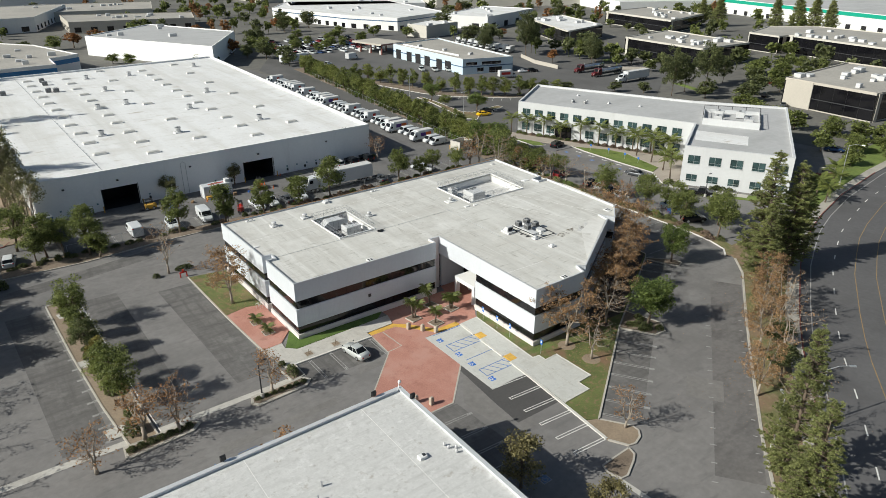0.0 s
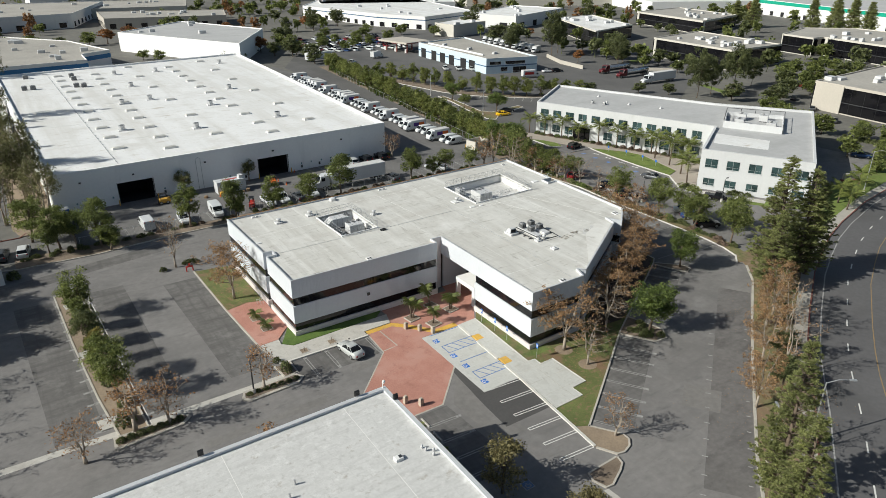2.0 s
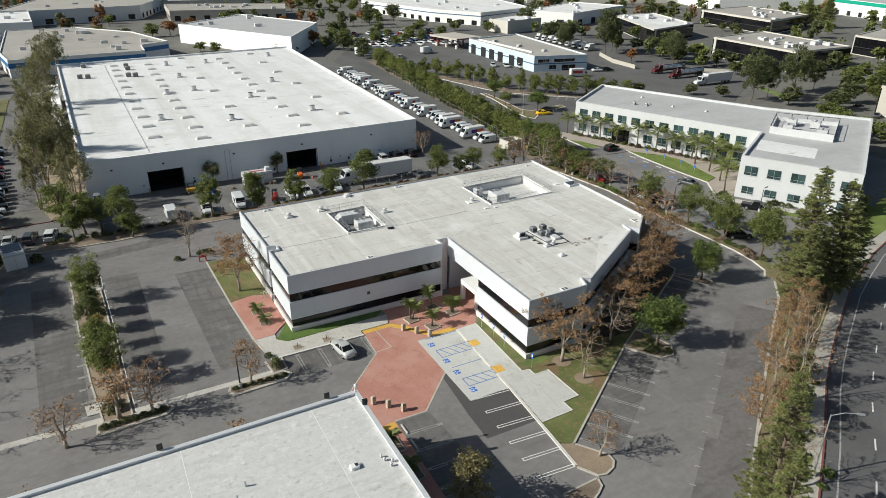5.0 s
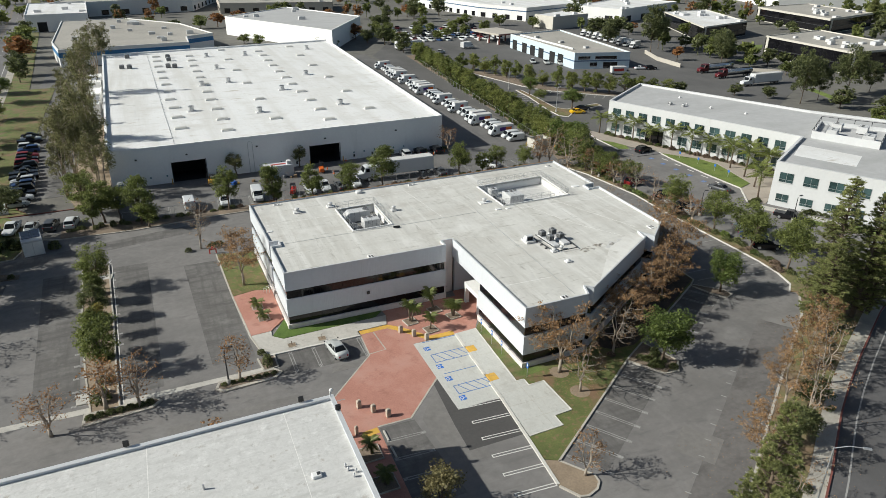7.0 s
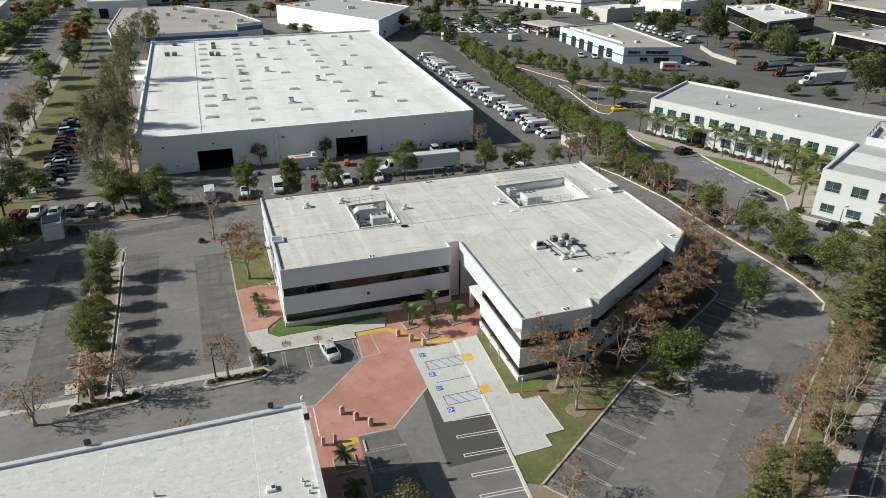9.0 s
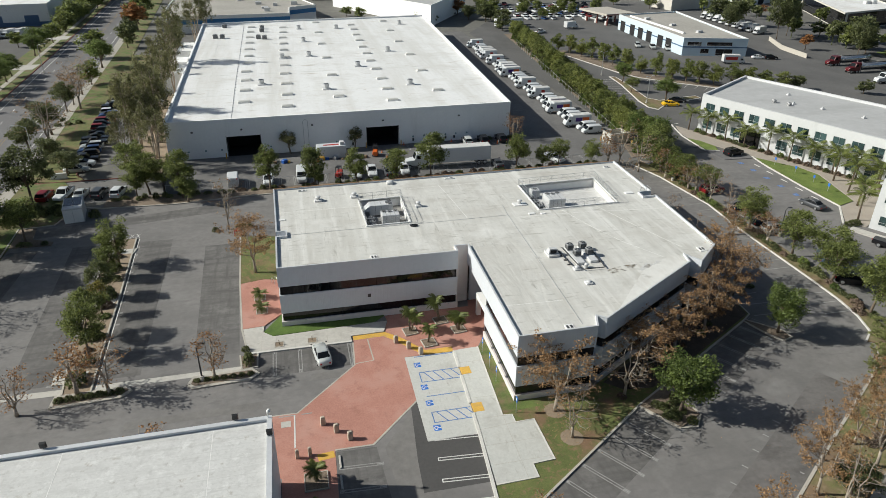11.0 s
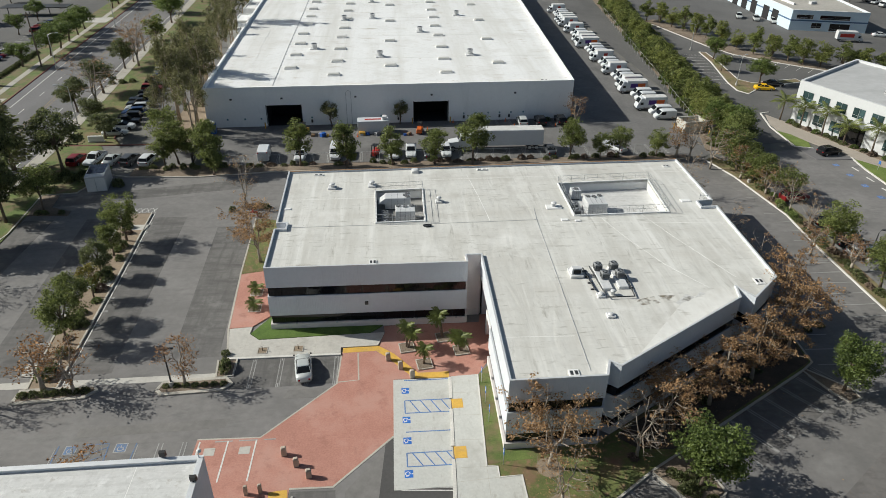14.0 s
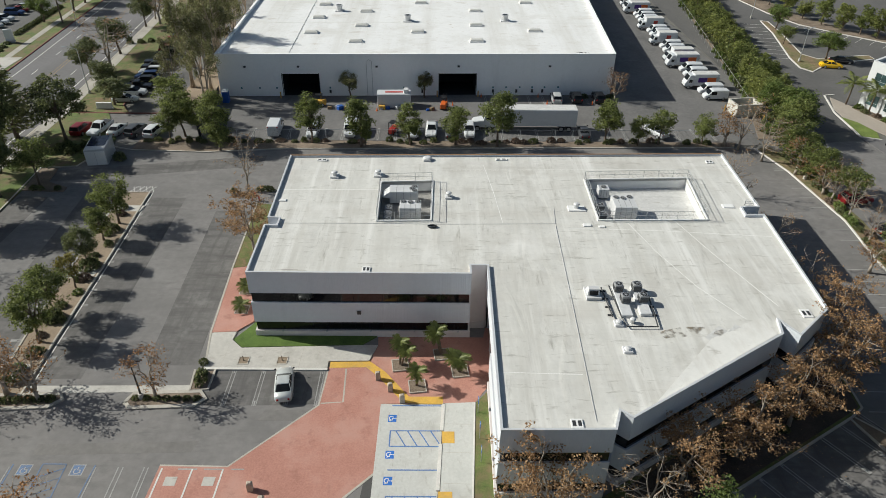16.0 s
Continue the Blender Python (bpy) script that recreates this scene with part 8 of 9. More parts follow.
for k in range(26):
    f = rg.random()
    shrub(26 + 44 * f + rg.uniform(0.5, 5), -53 + 30 * f + rg.uniform(-3, 1.5), rg.uniform(0.4, 1.0), rg.uniform(0.4, 1.0), rg.uniform(0.3, 0.8), rg.choice((1, 2, 2, 0)))


# ---------------------------------------------------------------- palms
def frond_mesh(L, leaflets, droop, name, seed):
    """One feather frond: a bent rib with narrow leaflets on both sides."""
    rng = random.Random(seed)
    g = Geo()
    rib = []
    for k in range(7):
        s = k / 6
        rib.append(Vector((L * s * (1 - 0.12 * droop * s), 0, L * (0.45 * s - (0.45 + 0.55 * droop) * s * s))))
    g.tube([tuple(p) for p in rib], [0.03, 0.026, 0.022, 0.018, 0.014, 0.01, 0.005], 3)
    for k in range(leaflets):
        s = 0.14 + 0.86 * k / leaflets
        i = min(5, int(s * 6))
        p = rib[i].lerp(rib[i + 1], s * 6 - i)
        w = L * 0.30 * math.sin(math.pi * min(1, s * 0.85 + 0.12)) + 0.05
        for side in (-1, 1):
            q = p + Vector((w * 0.55, side * w * 0.8, -w * 0.38 + rng.uniform(-0.05, 0.05)))
            m = p.lerp(q, 0.5) + Vector((0, 0, 0.03))
            b = Vector((0.0075 * L + 0.006, 0, 0))
            g.add([tuple(p - b), tuple(m - b), tuple(q), tuple(m + b), tuple(p + b)], [(0, 1, 3, 4), (1, 2, 3)])
    return g.mesh("frond", PALM_LEAF)


FROND_SMALL = [frond_mesh(1.15, 34, d, "frond", i) for i, d in enumerate((0.4, 0.7, 1.0))]
FROND_BIG = [frond_mesh(3.0, 34, d, "frond", i + 5) for i, d in enumerate((0.15, 0.45, 0.8))]


def palm(x, y, h, big, stems, label, z=0.05):
    p = thing("palm", label, "palm", x, y, z)
    rng = random.Random(int(x * 13 + y * 7))
    for s in range(stems):
        a = rng.uniform(0, 6.28) + s * 2.6
        lean = 0.0 if stems == 1 else 0.28 * h
        top = Vector((math.cos(a) * lean, math.sin(a) * lean, h * rng.uniform(0.8, 1.0)))
        r = 0.14 if big else 0.10
        part("stem", Geo().tube([(0.12 * math.cos(a), 0.12 * math.sin(a), -0.05), tuple(top * 0.5), tuple(top)], [r * 1.3, r, r * 0.9], 8), BARK, p, smooth=True)
        pool = FROND_BIG if big else FROND_SMALL
        n = 16 if big else 26
        for k in range(n):
            f = part("frond", pool[k % 3], None, p)
            tilt = -55 + 75 * (k % 5) / 4
            f.matrix_basis = Matrix.Translation(top) @ pose(0, 0, 0, 0, tilt * 0.7, k * 360 / n * 2.4)
    return p


def tree_box(x, y, s, label, fill=None, turn=0.0):
    b = thing("planter_square", label, "planter", x, y, 0.0, turn)
    for i in range(4):
        part("edging", band([(-s, -s), (s, -s), (s, s), (-s, s)], i, 0.0, 0.17, 0, 0.09), KERB, b)
    part("soil", Geo().box(-s + 0.09, -s + 0.09, 0.0, s - 0.09, s - 0.09, 0.14), fill or MULCH, b)
    return b


for x, y, h, n in ((15.4, -4.4, 2.5, 2), (17.2, -7.3, 2.3, 1), (19.6, -2.8, 3.0, 2), (21.4, -5.2, 2.3, 3)):
    tree_box(x, y, 0.84, "square concrete-edged bed in brick paving with a palm", turn=8)
    palm(x, y, h, False, n, "small pygmy date palm in the brick court", 0.15)
for x, y in ((-2.9, 7.6), (-2.6, 4.2)):
    tree_box(x, y, 0.75, "square concrete-edged bed in the corner plaza")
    palm(x, y, 0.9, False, 1, "low young palm in the corner plaza", 0.15)
tree_box(2.6, -26.6, 1.1, "square concrete-edged bed beside the low building")
palm(2.6, -26.6, 1.7, False, 1, "small pygmy date palm beside the low building", 0.15)
tree_box(2.7, -31.0, 1.1, "square concrete-edged bed beside the low building")
palm(2.7, -31.0, 1.6, False, 1, "small pygmy date palm beside the low building", 0.15)
for x, y in ((-0.5, -3.9), (3.4, -3.85)):
    b = tree_box(x, y, 0.55, "small square tree pit in the concrete walk with a stub", SOIL)
    part("stub", Geo().cyl(0, 0, 0.1, 0.75, 0.05, 0.04, 8), BARK, b, "thin cut sapling stub")
for k, (x, y) in enumerate(((96.4, 66.0), (98.2, 61.6), (99.8, 56.6), (101.2, 51.6), (103.4, 46.4), (104.8, 41.2), (106.8, 37.2), (108.2, 32.8), (110.0, 28.6), (111.6, 24.6), (106.0, 29.6), (104.2, 23.6), (101.0, 17.8), (96.2, 12.6), (107.6, 21.4))):
    palm(x, y, 4.4 + 0.6 * (k % 3), True, 1, "feathery queen palm beside the white office", 0.16)
for x, y in ((112, -12.5), (118, -13.0), (125, -9.8), (109.6, -15.6)):
    palm(x, y, 3.6, True, 1, "feathery queen palm on the lawn", 0.1)
# ---------------------------------------------------------------- vehicles (length along x, front at +x)
def section(x, hw, z0, z1, sill=0.16, edge=0.12):
    return [(x, -hw * 0.9, z0), (x, hw * 0.9, z0), (x, hw, z0 + sill), (x, hw, z1 - edge), (x, hw * 0.86, z1), (x, -hw * 0.86, z1), (x, -hw, z1 - edge), (x, -hw, z0 + sill)]


def wheel_meshes(r, w):
    t = Geo()
    n = 10
    ring = lambda rr, y: [(rr * math.cos(2 * math.pi * k / n), y, rr * math.sin(2 * math.pi * k / n)) for k in range(n)]
    t.rings([ring(r * 0.7, -w / 2), ring(r * 0.94, -w / 2), ring(r, -w * 0.32), ring(r, w * 0.32), ring(r * 0.94, w / 2), ring(r * 0.7, w / 2)])
    m = Geo().rings([ring(r * 0.66, -w / 2 - 0.015), ring(r * 0.66, w / 2 + 0.015)])
    return t.mesh("tyre", RUBBER, True), m.mesh("rim", RIM)


WHEEL = {"s": wheel_meshes(0.33, 0.22), "m": wheel_meshes(0.38, 0.25), "l": wheel_meshes(0.50, 0.30)}
SHAPE = {
    "sedan": dict(body=[(-2.38, .60, .44, .74), (-2.30, .76, .32, .90), (-2.05, .86, .25, .99), (-1.5, .90, .21, 1.0), (-.6, .92, .2, .96), (.4, .92, .2, .94), (1.0, .91, .2, .93), (1.6, .88, .22, .86), (2.05, .82, .26, .76), (2.28, .70, .32, .66), (2.38, .54, .40, .56)],
                  base=(-1.72, 1.12, .80, .92), top=(-0.86, .30, .60, 1.42), axle=(-1.38, 1.42), wheel="s", w=.80),
    "suv": dict(body=[(-2.35, .76, .42, 1.0), (-2.25, .88, .3, 1.12), (-1.0, .94, .24, 1.12), (.9, .94, .24, 1.1), (1.7, .92, .26, 1.04), (2.2, .84, .32, .92), (2.38, .66, .42, .74)],
                base=(-2.24, 1.15, .85, 1.06), top=(-1.95, .2, .68, 1.68), axle=(-1.4, 1.45), wheel="m", w=.82),
    "pickup": dict(body=[(-2.85, .84, .5, 1.05), (-2.8, .94, .42, 1.1), (-1.0, .97, .36, 1.1), (.9, .97, .36, 1.1), (1.9, .95, .38, 1.08), (2.6, .88, .44, .98), (2.8, .72, .5, .8)],
                   base=(-.95, 1.2, .86, 1.06), top=(-.7, .45, .70, 1.78), axle=(-1.75, 1.8), wheel="m", w=.84),
    "van": dict(body=[(-2.72, .86, .42, 2.0), (-2.65, .96, .34, 2.12), (-1.0, 1.0, .3, 2.18), (.9, 1.0, .3, 2.16), (1.25, .98, .3, 2.02), (1.95, .95, .3, 1.28), (2.5, .88, .32, 1.05), (2.72, .7, .42, .85)],
                axle=(-1.6, 1.75), wheel="m", w=.86),
}
BODY = {k: Geo().rings([section(*s) for s in d["body"]]).mesh("body", None, k == "sedan") for k, d in SHAPE.items()}
for k in BODY:
    BODY[k].materials.append(CAR_WHITE)
CABIN, TOPS = {}, {}
for k, d in SHAPE.items():
    if "base" in d:
        x0, x1, hw, z0 = d["base"]
        a0, a1, hw2, z1 = d["top"]
        rect = lambda p, q, h, z, c=0.12: [(p + c, -h, z), (q - c, -h, z), (q, -h + c, z), (q, h - c, z), (q - c, h, z), (p + c, h, z), (p, h - c, z), (p, -h + c, z)]
        CABIN[k] = Geo().rings([rect(x0, x1, hw, z0), rect(a0, a1, hw2, z1)]).mesh("window_band", CAR_GLASS)
        TOPS[k] = Geo().rings([rect(a0 - .06, a1 + .05, hw2 + .03, z1 - .03), rect(a0 - .02, a1, hw2, z1 + .02), rect(a0 + .2, a1 - .2, hw2 - .18, z1 + .05)]).mesh("roof_panel", CAR_WHITE)
PILLAR = {}
for k, d in SHAPE.items():
    if "base" in d:
        x0, x1, hw, z0 = d["base"]
        a0, a1, hw2, z1 = d["top"]
        g = Geo()
        for s in (-1, 1):
            for p, q in ((x0 + .1, a0 + .08), (x1 - .1, a1 - .06), ((x0 + x1) / 2 - .1, (a0 + a1) / 2)):
                g.tube([(p, s * (hw + .005), z0), (q, s * (hw2 + .01), z1)], 0.045, 4)
        g.box(x0 + .3, -hw2 * .5, z0 - .12, x1 - .3, hw2 * .5, z0 - .06)
        PILLAR[k] = g.mesh("pillars", CAR_WHITE)


def recolour(ob, material):
    ob.material_slots[0].link = "OBJECT"
    ob.material_slots[0].material = material
    return ob


def wheels(v, axles, hw, size, rims=True):
    tm, rm = WHEEL[size]
    r = {"s": 0.33, "m": 0.38, "l": 0.50}[size]
    for x in axles:
        for s in (-1, 1):
            t = part("tyre", tm, None, v)
            t.matrix_basis = pose(x, s * hw, r)
            if rims:
                part("rim", rm, None, t)


def car(kind, x, y, deg, colour, label, z=0.0, group="parked cars", far=False):
    d = SHAPE[kind]
    v = thing("parked_" + kind, label, "van" if kind == "van" else "car", x, y, z, deg, group=group)
    recolour(part("body", BODY[kind], None, v), colour)
    if far != 2:
        wheels(v, d["axle"], d["w"], d["wheel"], not far)
    if kind in CABIN:
        part("window_band", CABIN[kind], None, v)
        recolour(part("roof_panel", TOPS[kind], None, v), colour)
    if far and kind != "van":
        return v
    if kind in CABIN:
        recolour(part("pillar_frame", PILLAR[kind], None, v), colour)
    xe, hw, zl, zt = d["body"][-2]
    xr, hr, zl2, zt2 = d["body"][0]
    for s in (() if far else (-1, 1)):
        part("headlight", HEADLIGHT, None, v).matrix_basis = pose(xe + 0.08, s * (hw - 0.22), zt - 0.12)
        part("tail_light", TAILLIGHT, None, v).matrix_basis = pose(xr + 0.02, s * (hr - 0.06), zt2 - 0.05)
        part("mirror", MIRROR, None, v).matrix_basis = pose(d["body"][-4][0] + 0.15 if kind != "van" else 1.55, s * (d["body"][2][1] + 0.08), 1.0 if kind != "van" else 1.35)
    if kind == "van":
        w = Geo().add([(1.30, -.82, 2.02), (1.30, .82, 2.02), (1.98, .84, 1.32), (1.98, -.84, 1.32)], [(3, 2, 1, 0)])
        w.add([(1.27, -.82, 1.99), (1.27, .82, 1.99), (1.95, .84, 1.29), (1.95, -.84, 1.29)], [(0, 1, 2, 3)])
        part("windscreen", w, CAR_GLASS, v)
        for s in (-1, 1):
            part("side_window", Geo().prism([(0.1, s * 0.985), (1.35, s * 0.97), (1.35, s * 1.008), (0.1, s * 1.014)], 1.2, 1.92), CAR_GLASS, v)
    if kind == "pickup":
        part("cargo_bed", Geo().box(-2.7, -.78, 1.0, -1.08, .78, 1.115), METAL_DARK, v, "dark open cargo bed")
    return v


HEADLIGHT = Geo().bevel_box(-0.12, -0.14, -0.07, 0.1, 0.14, 0.07, 0.03).mesh("headlight", LAMP_CLEAR)
TAILLIGHT = Geo().bevel_box(-0.05, -0.1, -0.1, 0.08, 0.1, 0.1, 0.03).mesh("tail_light", LAMP_RED)
MIRROR = Geo().bevel_box(-0.06, -0.09, -0.06, 0.06, 0.09, 0.08, 0.03).mesh("mirror", BLACK)


def marks(v, x0, x1, y, z0, z1, cols):
    """Plain coloured bars in place of lettering, both sides of a box."""
    for s in (-1, 1):
        for i, c in enumerate(cols):
            a, b = x0 + (x1 - x0) * i / len(cols), x0 + (x1 - x0) * (i + 1) / len(cols)
            if s > 0:
                a, b = x0 + x1 - b, x0 + x1 - a
            part("side_mark", Geo().box(a, s * y - 0.012, z0, b - 0.04, s * y + 0.012, z1), c, v, "plain coloured bar on the side")


def box_truck(x, y, deg, L, label, colours=None, step=False, cabmat=None, group="parked delivery trucks"):
    v = thing("parked_truck", label, "truck", x, y, 0, deg, group=group)
    h = 3.1
    part("chassis", Geo().box(-L / 2, -.5, .55, L / 2 + 1.3, .5, .8), METAL_DARK, v)
    part("cargo_box", Geo().bevel_box(-L / 2, -1.15, .8, L / 2, 1.15, h, .05), CAR_WHITE, v, "white cargo box")
    part("box_roof", Geo().box(-L / 2 + .06, -1.08, h, L / 2 - .06, 1.08, h + .03), ROOF_WORN, v, "pale translucent box roof")
    part("rear_door", Geo().box(-L / 2 - .03, -1.0, .95, -L / 2, 1.0, h - .15), HVAC, v)
    c0 = L / 2
    zt = 2.9 if step else 2.2
    cab = Geo().rings([section(c0 + .02, 1.02, .5, zt), section(c0 + .9, 1.02, .5, zt), section(c0 + (1.45 if step else 1.35), 1.0, .5, zt * .62), section(c0 + 1.75, .92, .55, 1.15)])
    part("cab", cab, cabmat or CAR_WHITE, v)
    ws = Geo().add([(c0 + .97, -.85, zt - .12), (c0 + .97, .85, zt - .12), (c0 + 1.46, .86, zt * .64), (c0 + 1.46, -.86, zt * .64)], [(3, 2, 1, 0)])
    ws.add([(c0 + .93, -.85, zt - .14), (c0 + .93, .85, zt - .14), (c0 + 1.42, .86, zt * .62), (c0 + 1.42, -.86, zt * .62)], [(0, 1, 2, 3)])
    part("windscreen", ws, CAR_GLASS, v)
    for s in (-1, 1):
        part("side_window", Geo().box(c0 + .25, s * 1.015 - .02, 1.35, c0 + .95, s * 1.015 + .02, 1.95), CAR_GLASS, v)
        part("headlight", HEADLIGHT, None, v).matrix_basis = pose(c0 + 1.68, s * .7, .95)
    part("bumper", Geo().bevel_box(c0 + 1.65, -1.0, .4, c0 + 1.85, 1.0, .65, .03), METAL_DARK, v)
    wheels(v, (-L / 2 + 1.1, c0 + .9), .92, "m")
    if colours:
        marks(v, -L * .38, L * .34, 1.165, 1.45, 2.45, colours)
    return v


def semi(x, y, deg, label, tank=False, cabm=None, L=13.0):
    v = thing("semi_trailer_truck", label, "truck", x, y, 0, deg, group="articulated trucks")
    if tank:
        prof = lambda r, xx: [(xx, r * math.cos(k * math.pi / 8), 2.1 + r * 0.9 * math.sin(k * math.pi / 8)) for k in range(16)]
        part("tank", Geo().rings([prof(.55, -L / 2), prof(1.1, -L / 2 + .4), prof(1.15, 0), prof(1.1, L / 2 - .4), prof(.55, L / 2)]), CHROME, v, "polished tank", True)
        part("walkway", Geo().box(-L / 2 + 1, -.3, 3.1, L / 2 - 1, .3, 3.2), METAL_DARK, v)
    else:
        part("trailer_box", Geo().bevel_box(-L / 2, -1.28, 1.1, L / 2, 1.28, 4.0, .05), CAR_WHITE, v, "white trailer box")
        part("trailer_roof", Geo().box(-L / 2 + .05, -1.2, 4.0, L / 2 - .05, 1.2, 4.03), ROOF_WORN, v)
    part("frame", Geo().box(-L / 2 + .2, -.5, .8, L / 2 + 4.6, .5, 1.08), METAL_DARK, v)
    wheels(v, (-L / 2 + 1.2, -L / 2 + 2.5), 1.0, "l")
    if cabm:
        c0 = L / 2 + .6
        part("cab", Geo().rings([section(c0, 1.15, .7, 3.3), section(c0 + 1.9, 1.15, .7, 3.2), section(c0 + 2.3, 1.1, .7, 2.0), section(c0 + 4.0, .9, .7, 1.75), section(c0 + 4.25, .75, .75, 1.3)]), cabm, v)
        part("windscreen", Geo().add([(c0 + 1.98, -.95, 3.08), (c0 + 1.98, .95, 3.08), (c0 + 2.34, .95, 2.08), (c0 + 2.34, -.95, 2.08), (c0 + 1.9, -.95, 3.0), (c0 + 1.9, .95, 3.0), (c0 + 2.28, .95, 2.0), (c0 + 2.28, -.95, 2.0)],
                                     [(3, 2, 1, 0), (4, 5, 6, 7)]), CAR_GLASS, v)
        for s in (-1, 1):
            part("side_window", Geo().box(c0 + 1.0, s * 1.15 - .02, 2.1, c0 + 1.8, s * 1.15 + .02, 2.8), CAR_GLASS, v)
            part("exhaust_pipe", Geo().cyl(c0 - .15, s * .95, 1.0, 3.7, .08, n=8), METAL, v)
            part("headlight", HEADLIGHT, None, v).matrix_basis = pose(c0 + 4.15, s * .55, 1.15)
        wheels(v, (c0 + .1, c0 + 1.2, c0 + 3.3), 1.0, "l")
    else:
        for s in (-.9, .9):
            part("landing_leg", Geo().box(L / 2 - 2.4, s - .08, 0, L / 2 - 2.2, s + .08, 1.1), METAL_DARK, v)
    return v


# the one car in front of the office
sed = car("sedan", 4.35, -7.5, 98, CAR_SILVER, "pale silver four-door sedan parked nose to the kerb")
sed.matrix_basis = pose(4.35, -7.5, 0, 0, 0, 98) @ Matrix.Diagonal((0.93, 0.95, 1, 1))
# delivery fleet along the hedge
rg = random.Random(12)
y = 68.4
FLEET = "vvsvvvstvvvtvvvtvvvvsttvvvtvvtttvvvvtvv"
for i, c in enumerate(FLEET):
    f = (y - 68) / 135
    x = 71.2 + 4.0 * f - 5.0 * f * (1 - f)
    if c == "v":
        v = car("van", x + 0.9, y, 182 + rg.uniform(-1.5, 1.5), CAR_WHITE, "white delivery van in the fleet row", group="delivery fleet", far=y > 100)
        v.matrix_basis = v.matrix_basis @ Matrix.Diagonal((0.84, 0.9, 0.9, 1))
        y += 2.9
    elif c == "t":
        v = box_truck(x + 0.9, y + .3, 182, 4.8, "white box truck with a red bar in the fleet row", [CAR_WHITE, RED_PAINT, CAR_WHITE])
        v.matrix_basis = v.matrix_basis @ Matrix.Diagonal((0.92, 0.92, 0.95, 1))
        y += 3.3
    else:
        v = box_truck(x + 0.7, y + .3, 182, 5.4, "tall white step van with purple and orange bars", [PURPLE, ORANGE], True)
        v.matrix_basis = v.matrix_basis @ Matrix.Diagonal((0.92, 0.94, 0.95, 1))
        y += 3.5
# yard in front of the warehouse
semi(36.2, 53.6, 180, "white box trailer with its white tractor unit", cabm=CAR_WHITE)
for kd, x, y, deg, c, lb in (("suv", 41.4, 66.6, 88, CAR_SILVER, "silver sport utility car by the wall"), ("suv", 45.2, 66.9, 90, CAR_BLACK, "black car parked at the warehouse wall"),
                             ("suv", 49.4, 67.0, 90, CAR_BLACK, "black car parked at the warehouse wall"), ("pickup", 56.0, 52.0, 120, CAR_WHITE, "white pickup parked by the fence"),
                             ("van", -8.4, 51.6, 92, CAR_WHITE, "white van parked by the fence"), ("suv", -1.9, 50.8, 268, CAR_WHITE, "white car parked by the fence"), ("van", 4.4, 51.4, 268, CAR_WHITE, "white van parked by the fence"),
                             ("pickup", 14.9, 51.2, 268, CAR_WHITE, "white pickup parked by the fence"), ("pickup", 18.0, 51.6, 268, CAR_WHITE, "white utility truck parked by the fence"), ("sedan", 21.2, 51.0, 90, CAR_GREY, "dark grey car parked by the fence"),
                             ("sedan", 43.8, 51.4, 90, CAR_GREY, "dark grey car parked by the fence"), ("suv", 24.4, 51.4, 270, CAR_WHITE, "white car parked by the fence"),
                             
                             ("suv", -28.4, 50.2, 82, CAR_WHITE, "white sport utility car in the side lot"), ("suv", -31.6, 50.4, 80, CAR_GREY, "dark grey sport utility car in the side lot"), ("sedan", -34.8, 50.8, 84, CAR_SILVER, "silver car in the side lot"),
                             ("pickup", -37.8, 51.0, 262, CAR_WHITE, "white pickup in the side lot"), ("suv", -40.8, 50.8, 84, CAR_RED, "maroon sport utility car in the side lot"),
                             ("suv", 95.9, 47.4, 14, CAR_BLACK, "black sport utility car on the office drive"), ("sedan", 92.8, 19.4, 100, CAR_GREY, "dark sedan on the office drive"),
                             ("suv", 79.0, 38.6, 12, CAR_RED, "red car beside the shrub strip"), ("suv", 79.0, 29.2, 8, CAR_RED, "dark red car beside the shrub strip"), ("sedan", 79.8, 20.8, 6, CAR_BLACK, "black car beside the shrub strip"),
                             ("sedan", 79.6, 17.6, 6, CAR_SILVER, "silver car beside the shrub strip"), ("sedan", 79.4, 14.6, 6, CAR_BLACK, "black car beside the shrub strip"), ("suv", 79.2, 11.6, 6, CAR_WHITE, "white car beside the shrub strip"),
                             ("sedan", 82.0, 1.6, 330, CAR_SILVER, "silver car under the lot trees"), ("sedan", 80.4, -1.4, 330, CAR_BLUE, "blue car under the lot trees"), ("suv", 79.0, -5.6, 330, CAR_BLACK, "black car under the lot trees"),
                             ("pickup", 93.4, 2.2, 300, CAR_BLACK, "black pickup on the office drive"), ("sedan", 103.6, 87.0, 350, CAR_YELLOW, "bright yellow car in the island bay"), ("sedan", 107.4, 90.0, 350, CAR_BLACK, "black car beside the yellow car"),
                             ("sedan", -38.8, 64.4, 4, CAR_SILVER, "pale car in the street-side row"), ("sedan", 150, 2.0, 300, CAR_BLUE, "blue car behind the white office"), ("sedan", 168.0, 139.0, 345, CAR_WHITE, "white car by the service garage"),
                             ("suv", 172.0, 137.5, 345, CAR_BLACK, "black car by the service garage")):
    car(kd, x, y, deg, c, lb)
pal = [CAR_WHITE, CAR_BLACK, CAR_GREY, CAR_SILVER, CAR_RED, CAR_BLUE, CAR_BLACK, CAR_GREY, CAR_WHITE]
nm = {CAR_WHITE: "white", CAR_BLACK: "black", CAR_GREY: "grey", CAR_SILVER: "silver", CAR_RED: "red", CAR_BLUE: "blue"}
